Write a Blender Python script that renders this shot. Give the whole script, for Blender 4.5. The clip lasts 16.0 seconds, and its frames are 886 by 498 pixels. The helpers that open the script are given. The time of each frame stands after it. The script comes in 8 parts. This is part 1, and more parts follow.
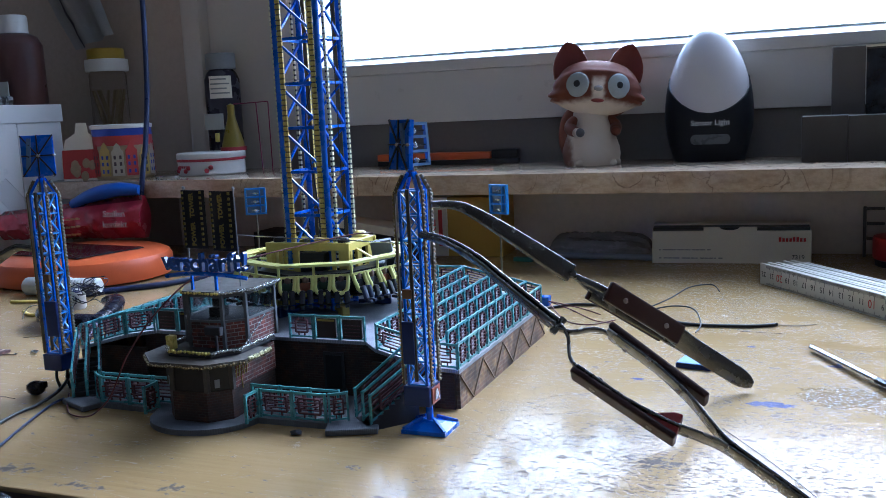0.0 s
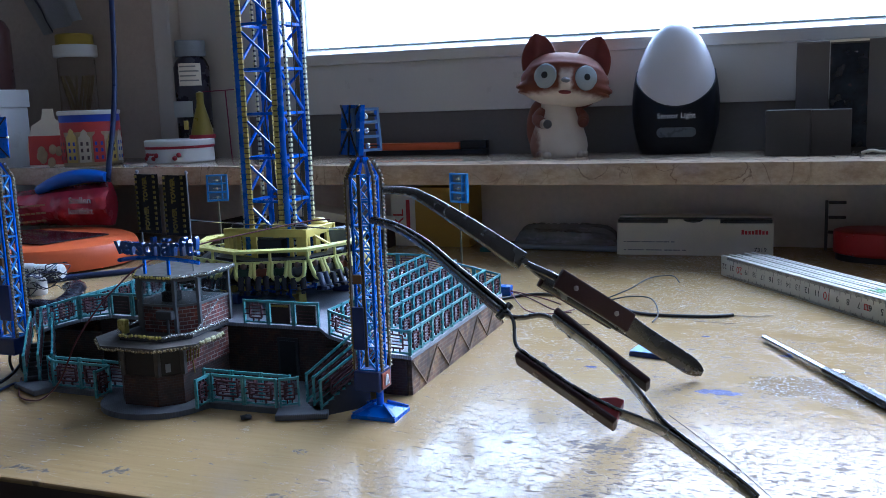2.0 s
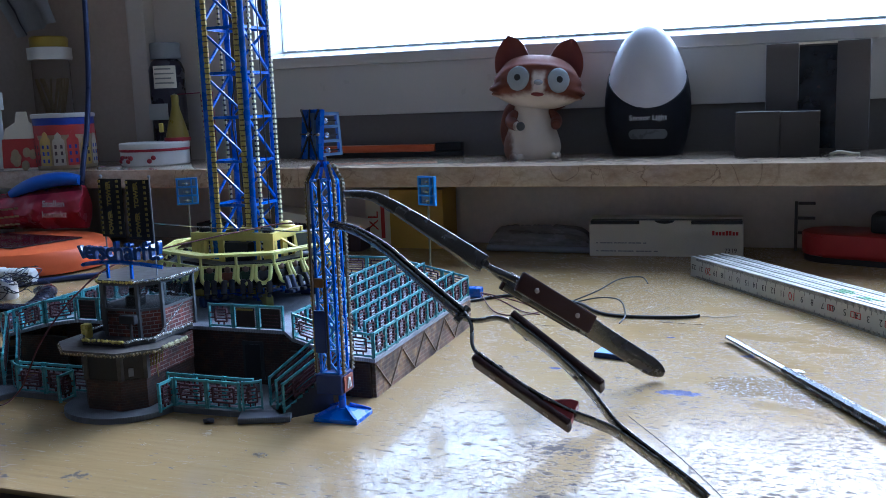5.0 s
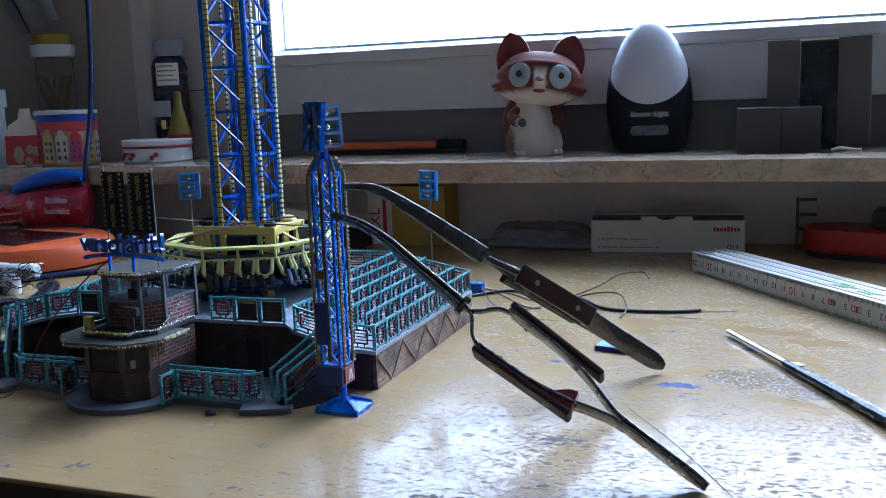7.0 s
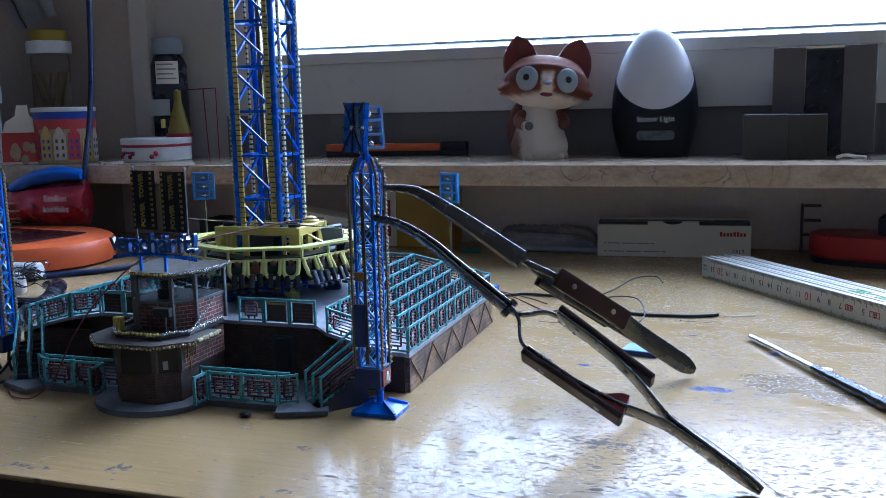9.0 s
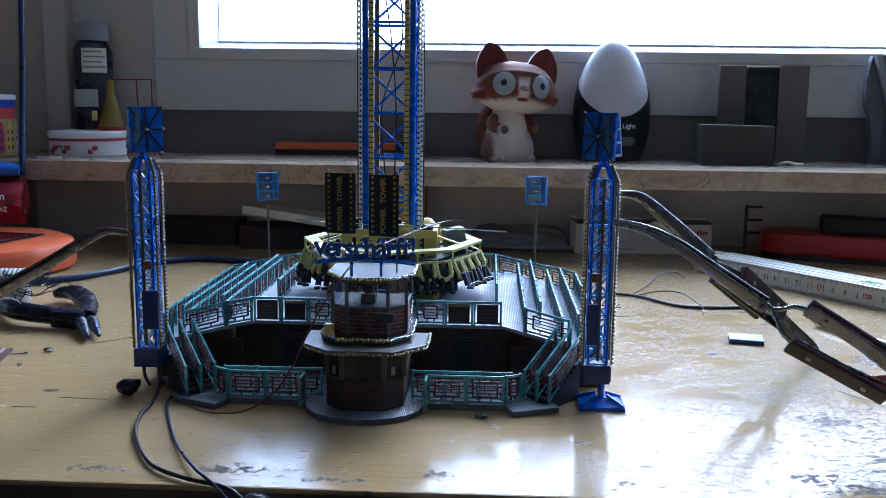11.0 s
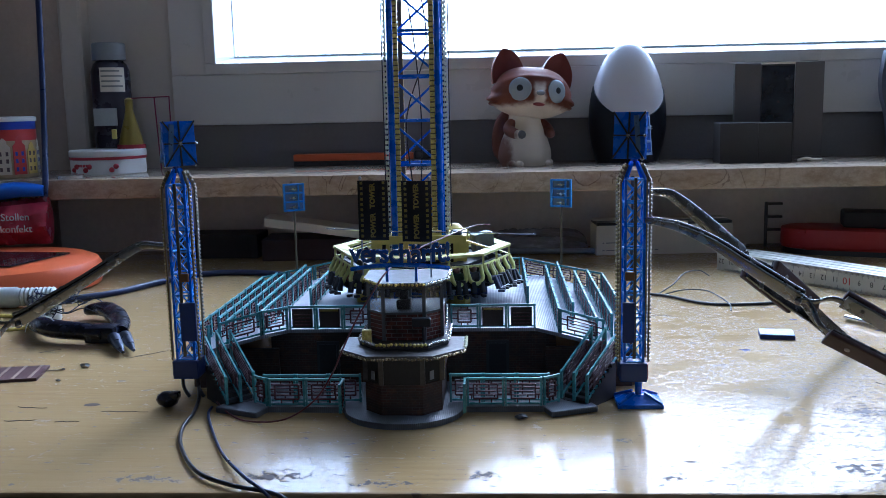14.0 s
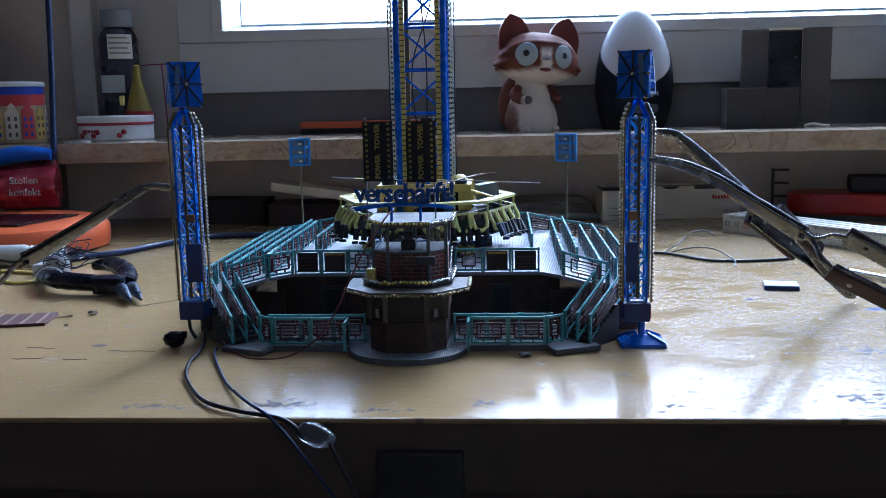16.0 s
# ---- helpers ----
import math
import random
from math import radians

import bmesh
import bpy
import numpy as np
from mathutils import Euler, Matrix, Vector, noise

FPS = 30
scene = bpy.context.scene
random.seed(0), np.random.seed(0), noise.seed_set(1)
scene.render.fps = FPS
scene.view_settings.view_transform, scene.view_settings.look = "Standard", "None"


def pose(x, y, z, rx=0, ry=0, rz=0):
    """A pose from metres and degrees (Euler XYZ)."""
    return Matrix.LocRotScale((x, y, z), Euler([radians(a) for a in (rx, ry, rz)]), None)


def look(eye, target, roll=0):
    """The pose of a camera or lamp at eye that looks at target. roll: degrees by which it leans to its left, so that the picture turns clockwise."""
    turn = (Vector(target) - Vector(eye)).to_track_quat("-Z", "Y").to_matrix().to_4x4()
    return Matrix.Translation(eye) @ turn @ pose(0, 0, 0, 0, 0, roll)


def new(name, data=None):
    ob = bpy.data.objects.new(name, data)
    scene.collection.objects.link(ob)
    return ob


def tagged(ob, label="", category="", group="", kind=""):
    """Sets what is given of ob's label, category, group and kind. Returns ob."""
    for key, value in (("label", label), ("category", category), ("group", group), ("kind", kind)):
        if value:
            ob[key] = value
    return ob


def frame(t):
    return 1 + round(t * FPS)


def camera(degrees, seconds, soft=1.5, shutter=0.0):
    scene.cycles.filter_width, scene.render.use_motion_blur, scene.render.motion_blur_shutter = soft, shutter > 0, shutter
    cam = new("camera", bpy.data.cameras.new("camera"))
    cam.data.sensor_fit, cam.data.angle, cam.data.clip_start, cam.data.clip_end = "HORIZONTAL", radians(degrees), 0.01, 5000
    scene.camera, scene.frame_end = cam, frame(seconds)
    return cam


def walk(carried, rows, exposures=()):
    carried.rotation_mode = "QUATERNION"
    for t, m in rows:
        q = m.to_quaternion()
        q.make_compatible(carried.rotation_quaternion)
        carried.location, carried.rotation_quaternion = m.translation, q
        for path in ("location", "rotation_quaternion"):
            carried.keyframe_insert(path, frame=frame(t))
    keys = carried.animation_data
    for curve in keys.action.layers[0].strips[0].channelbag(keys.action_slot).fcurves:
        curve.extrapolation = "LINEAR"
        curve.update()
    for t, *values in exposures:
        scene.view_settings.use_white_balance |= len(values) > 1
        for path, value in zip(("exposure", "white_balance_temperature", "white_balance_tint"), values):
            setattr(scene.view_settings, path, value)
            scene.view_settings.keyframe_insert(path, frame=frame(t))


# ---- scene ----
# ---- camera and its walk ----
cam = camera(51.0, 16.0, 0.8)
PATH = [
    (0, (0.28131, -0.46667, 0.14474), (-0.09217, 0.44877, -0.00521), -2.74),
    (0.5, (0.28648, -0.46631, 0.14339), (-0.08410, 0.44992, -0.00891), -2.56),
    (1, (0.28945, -0.46421, 0.14249), (-0.06952, 0.45609, -0.01299), -2.28),
    (1.5, (0.29211, -0.46452, 0.14194), (-0.06337, 0.45700, -0.01439), -2.12),
    (2, (0.29415, -0.46340, 0.14112), (-0.05995, 0.45840, -0.01664), -2.01),
    (2.5, (0.29757, -0.46302, 0.13986), (-0.05401, 0.45948, -0.01950), -2.07),
    (3, (0.30493, -0.46378, 0.13724), (-0.04164, 0.46034, -0.02365), -2.48),
    (3.5, (0.30506, -0.46365, 0.13749), (-0.03523, 0.46243, -0.02554), -2.29),
    (4, (0.30591, -0.46263, 0.14158), (-0.03190, 0.46417, -0.02251), -2.42),
    (4.2, (0.30474, -0.46118, 0.14347), (-0.03350, 0.46664, -0.01383), -2.13),
    (6.5, (0.30835, -0.46346, 0.13912), (-0.03483, 0.46241, -0.01897), -2.21),
    (7, (0.30713, -0.46334, 0.13904), (-0.03579, 0.46273, -0.01848), -2.12),
    (7.5, (0.30741, -0.46410, 0.13819), (-0.03552, 0.46183, -0.02005), -2.28),
    (8, (0.30967, -0.46411, 0.13700), (-0.03394, 0.46169, -0.02057), -2.38),
    (8.2, (0.30955, -0.46280, 0.13429), (-0.03390, 0.46349, -0.02073), -2.35),
    (10.3, (0.13329, -0.51070, 0.15159), (0.01155, 0.46839, -0.01139), 0.48),
    (10.5, (0.10526, -0.51704, 0.14920), (0.03132, 0.46698, -0.01281), 0.31),
    (11, (0.06254, -0.52878, 0.14701), (0.01428, 0.45685, -0.01485), 0.66),
    (11.5, (0.04956, -0.53684, 0.14422), (0.01870, 0.44991, -0.01508), 0.77),
    (12, (0.05023, -0.53950, 0.14321), (0.01668, 0.44741, -0.01454), 0.13),
    (12.5, (0.04664, -0.53718, 0.14033), (0.00181, 0.44933, -0.01710), -0.53),
    (13, (0.04742, -0.53569, 0.13894), (-0.00323, 0.45041, -0.01932), -0.78),
    (13.5, (0.05236, -0.53831, 0.14115), (-0.00268, 0.44756, -0.01707), -1.07),
    (14, (0.05097, -0.53312, 0.14497), (-0.00732, 0.45358, -0.00678), -1.25),
    (14.5, (0.05208, -0.53291, 0.14195), (-0.01346, 0.45511, 0.00222), -1.33),
    (15, (0.05125, -0.53568, 0.13793), (-0.01528, 0.45090, -0.01116), -1.30),
    (15.5, (0.05173, -0.53780, 0.13031), (-0.01342, 0.44794, -0.02483), -1.09),
    (16, (0.05270, -0.53909, 0.12161), (-0.01436, 0.44535, -0.04079), -1.23),
]
EXPOSURES = [(0, 0.16, 4940, 14), (1.5, 0.08, 4850, 14), (3, -0.01, 4780, 14), (8, -0.01, 4780, 14), (11, 0.01, 4780, 14), (13, 0.03, 4780, 14), (16, 0.08, 4780, 14)]
walk(cam, [(t, look(eye, target, roll)) for t, eye, target, roll in PATH], EXPOSURES)


# ---- world, sun, window light ----
world = bpy.data.worlds.new("overcast_sky")
scene.world = world
world.use_nodes = True
wn = world.node_tree
sky = wn.nodes.new("ShaderNodeTexSky")
sky.sky_type = "NISHITA"
sky.sun_disc = False
sky.sun_elevation, sky.sun_rotation = radians(34), radians(14)
sky.dust_density = 4.0
wn.nodes["Background"].inputs["Strength"].default_value = 0.12
wn.links.new(sky.outputs[0], wn.nodes["Background"].inputs["Color"])

sun_data = bpy.data.lights.new("sun", "SUN")
sun_data.energy, sun_data.angle, sun_data.color = 1.5, radians(18), (1.0, 0.97, 0.93)
sun = new("sun", sun_data)
sun.matrix_world = look((0.501, 1.609, 1.118), (0.1, 0.0, 0.0))

day_data = bpy.data.lights.new("window_daylight", "AREA")
day_data.shape, day_data.size, day_data.size_y = "RECTANGLE", 1.9, 0.95
day_data.energy, day_data.color, day_data.spread = 22.0, (0.75, 0.90, 1.06), radians(150)
day = new("window_daylight", day_data)
day.matrix_world = look((0.62, 0.60, 0.66), (0.62, -1.0, 0.66))
scene.view_settings.exposure = 0.0


# ---- building helpers ----
def thing(name, label, category, m=None, group="", kind=""):
    ob = new(name)
    ob.empty_display_size = 0.01
    if m is not None:
        ob.matrix_world = m
    return tagged(ob, label, category, group, kind)


def mesh_of(name, bm, material, smooth=0.0):
    me = bpy.data.meshes.new(name)
    bmesh.ops.recalc_face_normals(bm, faces=bm.faces)
    bm.to_mesh(me)
    bm.free()
    for m in material if isinstance(material, (list, tuple)) else (material,):
        me.materials.append(m)
    if smooth:
        for p in me.polygons:
            p.use_smooth = True
        me.set_sharp_from_angle(angle=radians(smooth))
    return me


def part(name, bm, material, parent=None, label="", smooth=0.0, m=None):
    """Links a bmesh (or a mesh) as one object, under a thing or a part."""
    me = bm if isinstance(bm, bpy.types.Mesh) else mesh_of(name, bm, material, smooth)
    ob = new(name, me)
    if parent is not None:
        ob.parent = parent
    if m is not None:
        ob.matrix_local = m
    return tagged(ob, label)


def piece(name, bm, material, label, category, smooth=0.0, m=None, group="", kind=""):
    """A thing that is one mesh."""
    ob = new(name, mesh_of(name, bm, material, smooth))
    if m is not None:
        ob.matrix_world = m
    return tagged(ob, label, category, group, kind)


def box(bm, x0, x1, y0, y1, z0, z1, mi=0, bevel=0.0, m=None):
    vs = [bm.verts.new((x, y, z)) for z in (z0, z1) for y in (y0, y1) for x in (x0, x1)]
    fs = [bm.faces.new([vs[i] for i in q]) for q in ((0, 2, 3, 1), (4, 5, 7, 6), (0, 1, 5, 4), (2, 6, 7, 3), (0, 4, 6, 2), (1, 3, 7, 5))]
    for f in fs:
        f.material_index = mi
    if bevel:
        es = list({e for f in fs for e in f.edges})
        out = bmesh.ops.bevel(bm, geom=es, offset=bevel, segments=2, profile=0.6, affect="EDGES")
        for f in out["faces"]:
            f.material_index = mi
    if m is not None:
        bmesh.ops.transform(bm, matrix=m, verts=[v for v in vs if v.is_valid])
    return vs


def frame_at(d):
    d = Vector(d).normalized()
    side = d.cross(Vector((0, 0, 1)))
    if side.length < 1e-4:
        side = Vector((1, 0, 0))
    side.normalize()
    return d, side, side.cross(d)


def bar(bm, a, b, w, h=None, mi=0):
    """A square bar from a to b."""
    a, b, h = Vector(a), Vector(b), h or w
    d, s, u = frame_at(b - a)
    ring = [(-w / 2, -h / 2), (w / 2, -h / 2), (w / 2, h / 2), (-w / 2, h / 2)]
    v = [[bm.verts.new(p + s * x + u * y) for x, y in ring] for p in (a, b)]
    for i in range(4):
        bm.faces.new((v[0][i], v[0][(i + 1) % 4], v[1][(i + 1) % 4], v[1][i])).material_index = mi
    bm.faces.new(v[0][::-1]).material_index = mi
    bm.faces.new(v[1]).material_index = mi


def tube(bm, pts, r, n=8, mi=0, closed=False, flat=1.0):
    """A round tube along points; r: one radius, or one for each point."""
    pts = [Vector(p) for p in pts]
    rs = r if isinstance(r, (list, tuple)) else [r] * len(pts)
    rings, side = [], None
    for i, p in enumerate(pts):
        a = pts[i - 1] if i or closed else p
        b = pts[(i + 1) % len(pts)] if i < len(pts) - 1 or closed else p
        d = (b - a).normalized()
        if side is None:
            side = frame_at(d)[1]
        side = (side - d * side.dot(d)).normalized()
        up = d.cross(side)
        rings.append([bm.verts.new(p + rs[i] * (math.cos(k * math.tau / n) * side + flat * math.sin(k * math.tau / n) * up)) for k in range(n)])
    pairs = list(zip(rings, rings[1:])) + ([(rings[-1], rings[0])] if closed else [])
    for u, v in pairs:
        for k in range(n):
            bm.faces.new((u[k], u[(k + 1) % n], v[(k + 1) % n], v[k])).material_index = mi
    if not closed:
        bm.faces.new(rings[0][::-1]).material_index = mi
        bm.faces.new(rings[-1]).material_index = mi


def curve_pts(pts, k=6):
    """Points along a smooth line through the given ones."""
    p = [Vector(q) for q in pts]
    out = []
    for i in range(len(p) - 1):
        a, b, c, d = p[max(i - 1, 0)], p[i], p[i + 1], p[min(i + 2, len(p) - 1)]
        for j in range(k):
            t = j / k
            out.append(0.5 * (2 * b + (c - a) * t + (2 * a - 5 * b + 4 * c - d) * t * t + (3 * b - a - 3 * c + d) * t ** 3))
    return out + [p[-1]]


def lathe(bm, profile, n=32, mi=0, cx=0.0, cy=0.0, sx=1.0, sy=1.0, mis=None):
    """Turns a profile of (radius, height) round the z axis."""
    rings = []
    for r, z in profile:
        if r < 1e-6:
            rings.append([bm.verts.new((cx, cy, z))])
        else:
            rings.append([bm.verts.new((cx + sx * r * math.cos(k * math.tau / n), cy + sy * r * math.sin(k * math.tau / n), z)) for k in range(n)])
    for i, (u, v) in enumerate(zip(rings, rings[1:])):
        for k in range(n):
            a = [u[k % len(u)], u[(k + 1) % len(u)], v[(k + 1) % len(v)], v[k % len(v)]]
            a = [q for j, q in enumerate(a) if q not in a[:j]]
            if len(a) > 2:
                bm.faces.new(a).material_index = mis[i] if mis else mi
    for ring, flip in ((rings[0], True), (rings[-1], False)):
        if len(ring) > 2:
            bm.faces.new(ring[::-1] if flip else ring).material_index = mi if not mis else mis[0 if flip else -1]


def prism(bm, poly, z0, z1, mi=0, bevel=0.0):
    """A flat polygon of (x, y), from z0 to z1."""
    lo, hi = [bm.verts.new((x, y, z0)) for x, y in poly], [bm.verts.new((x, y, z1)) for x, y in poly]
    fs = [bm.faces.new(lo[::-1]), bm.faces.new(hi)]
    for i in range(len(poly)):
        j = (i + 1) % len(poly)
        fs.append(bm.faces.new((lo[i], lo[j], hi[j], hi[i])))
    for f in fs:
        f.material_index = mi
    if bevel:
        es = list({e for f in fs for e in f.edges})
        bmesh.ops.bevel(bm, geom=es, offset=bevel, segments=2, profile=0.6, affect="EDGES")


def ball(bm, c, r, mi=0, sx=1.0, sy=1.0, sz=1.0, n=2, turn=None):
    out = bmesh.ops.create_icosphere(bm, subdivisions=n, radius=r)
    m = Matrix.Translation(c) @ (turn or Matrix()) @ Matrix.Diagonal((sx, sy, sz, 1))
    bmesh.ops.transform(bm, matrix=m, verts=out["verts"])
    for f in {f for v in out["verts"] for f in v.link_faces}:
        f.material_index = mi


def text_mesh(body, size, extrude, material, name="lettering", align="CENTER", offset=0.0, spacing=1.0):
    """Built-in letters as a mesh in the x-y plane, facing +z."""
    cu = bpy.data.curves.new(name, "FONT")
    cu.body, cu.size, cu.extrude, cu.align_x, cu.align_y, cu.offset, cu.space_character = body, size, extrude, align, "CENTER", offset, spacing
    cu.resolution_u = 3
    ob = bpy.data.objects.new(name, cu)
    me = bpy.data.meshes.new_from_object(ob)
    bpy.data.objects.remove(ob)
    me.name = name
    me.materials.clear()
    me.materials.append(material)
    return me


def circle(r, n, cx=0.0, cy=0.0, start=0.0):
    return [(cx + r * math.cos(start + k * math.tau / n), cy + r * math.sin(start + k * math.tau / n)) for k in range(n)]


def ribbon(bm, pts, w, t, up=(0, 0, 1), mi=0, soft=0.45):
    """A flat strip with rounded edges along points: w wide across, t thick; both may be lists."""
    pts = [Vector(p) for p in pts]
    rings = []
    for i, p in enumerate(pts):
        d = (pts[min(i + 1, len(pts) - 1)] - pts[max(i - 1, 0)]).normalized()
        s = d.cross(Vector(up)).normalized()
        u = s.cross(d)
        ww, tt = (w[i] if isinstance(w, list) else w) / 2, (t[i] if isinstance(t, list) else t) / 2
        r = min(ww, tt) * soft * 2 * 0.98
        ring = []
        for sx, sy, a0 in ((1, -1, -90), (1, 1, 0), (-1, 1, 90), (-1, -1, 180)):
            for a in (0, 45, 90):
                g = radians(a0 + a)
                ring.append(bm.verts.new(p + s * (sx * (ww - r) + r * math.cos(g)) + u * (sy * (tt - r) + r * math.sin(g))))
        rings.append(ring)
    n = len(rings[0])
    for a, b in zip(rings, rings[1:]):
        for k in range(n):
            bm.faces.new((a[k], a[(k + 1) % n], b[(k + 1) % n], b[k])).material_index = mi
    bm.faces.new(rings[0][::-1]).material_index = mi
    bm.faces.new(rings[-1]).material_index = mi


# ---- materials ----
def node_kit(name):
    m = bpy.data.materials.new(name)
    m.use_nodes = True
    nt = m.node_tree
    return m, nt, nt.nodes["Principled BSDF"]


def link(nt, a, b):
    nt.links.new(a, b)


def coords(nt, scale=(1, 1, 1), kind="Object"):
    tc, mp = nt.nodes.new("ShaderNodeTexCoord"), nt.nodes.new("ShaderNodeMapping")
    mp.inputs["Scale"].default_value = scale
    link(nt, tc.outputs[kind], mp.inputs["Vector"])
    return mp.outputs["Vector"]


def noise_tex(nt, vec, scale, detail=4.0, rough=0.55):
    n = nt.nodes.new("ShaderNodeTexNoise")
    n.inputs["Scale"].default_value, n.inputs["Detail"].default_value, n.inputs["Roughness"].default_value = scale, detail, rough
    link(nt, vec, n.inputs["Vector"])
    return n.outputs["Fac"]


def ramp(nt, fac, stops):
    r = nt.nodes.new("ShaderNodeValToRGB")
    el = r.color_ramp.elements
    while len(el) < len(stops):
        el.new(0.5)
    for e, (pos, col) in zip(el, stops):
        e.position = pos
        e.color = (*col, 1) if isinstance(col, tuple) else (col, col, col, 1)
    link(nt, fac, r.inputs["Fac"])
    return r.outputs["Color"]


def mix(nt, fac, a, b, blend="MIX"):
    n = nt.nodes.new("ShaderNodeMix")
    n.data_type, n.blend_type = "RGBA", blend
    for value, socket in ((fac, n.inputs[0]), (a, n.inputs[6]), (b, n.inputs[7])):
        if isinstance(value, bpy.types.NodeSocket):
            link(nt, value, socket)
        elif isinstance(value, tuple):
            socket.default_value = (*value, 1)
        else:
            socket.default_value = value
    return n.outputs[2]


def bump(nt, bsdf, height, strength, distance=0.001):
    b = nt.nodes.new("ShaderNodeBump")
    b.inputs["Strength"].default_value, b.inputs["Distance"].default_value = strength, distance
    link(nt, height, b.inputs["Height"])
    link(nt, b.outputs["Normal"], bsdf.inputs["Normal"])


def paint(name, col, rough=0.5, metal=0.0, grain=600.0, vary=0.12, relief=0.15, stain=60.0, coat=0.0, spec=0.5, stretch=(1, 1, 1), rvary=0.09):
    """A plain surface with fine grain, broad stains and light relief."""
    m, nt, b = node_kit(name)
    v = coords(nt, stretch)
    fine, broad = noise_tex(nt, v, grain, 3), noise_tex(nt, v, stain, 5)
    dark, light = tuple(c * (1 - vary) for c in col), tuple(min(1, c * (1 + vary)) for c in col)
    c1 = mix(nt, broad, dark, light)
    c2 = mix(nt, ramp(nt, fine, [(0.35, 0.0), (0.7, 1.0)]), c1, mix(nt, 0.5, c1, dark))
    link(nt, c2, b.inputs["Base Color"])
    link(nt, ramp(nt, broad, [(0.3, max(0, rough - rvary)), (0.7, min(1, rough + rvary))]), b.inputs["Roughness"])
    b.inputs["Metallic"].default_value = metal
    b.inputs["Coat Weight"].default_value = coat
    b.inputs["Specular IOR Level"].default_value = spec
    if relief:
        bump(nt, b, fine, relief, 0.0006)
    return m


def glass(name, col=(1, 1, 1), rough=0.03, ior=1.45):
    m, nt, b = node_kit(name)
    b.inputs["Base Color"].default_value = (*col, 1)
    b.inputs["Transmission Weight"].default_value = 1.0
    b.inputs["Roughness"].default_value = rough
    b.inputs["IOR"].default_value = ior
    return m


def scratches(nt, scale, stretch, turn, width, keep):
    """Thin broken lines: the cell edges of a stretched Voronoi pattern, cut up by noise."""
    tc, mp = nt.nodes.new("ShaderNodeTexCoord"), nt.nodes.new("ShaderNodeMapping")
    mp.inputs["Rotation"].default_value = (0, 0, radians(turn))
    mp.inputs["Scale"].default_value = stretch
    link(nt, tc.outputs["Object"], mp.inputs["Vector"])
    wob = nt.nodes.new("ShaderNodeTexNoise")
    wob.inputs["Scale"].default_value, wob.inputs["Detail"].default_value = scale * 1.7, 3
    link(nt, mp.outputs[0], wob.inputs["Vector"])
    add = nt.nodes.new("ShaderNodeVectorMath")
    add.operation = "MULTIPLY_ADD"
    add.inputs[1].default_value = (0.35 / scale,) * 3
    link(nt, wob.outputs["Color"], add.inputs[0])
    link(nt, mp.outputs[0], add.inputs[2])
    vo = nt.nodes.new("ShaderNodeTexVoronoi")
    vo.feature = "DISTANCE_TO_EDGE"
    vo.inputs["Scale"].default_value = scale
    link(nt, add.outputs[0], vo.inputs["Vector"])
    lines = ramp(nt, vo.outputs["Distance"], [(0.0, 1.0), (width, 0.0)])
    gate = ramp(nt, noise_tex(nt, coords(nt), 55.0 + scale, 2), [(keep, 0.0), (keep + 0.05, 1.0)])
    return mix(nt, 1.0, lines, gate, "MULTIPLY")


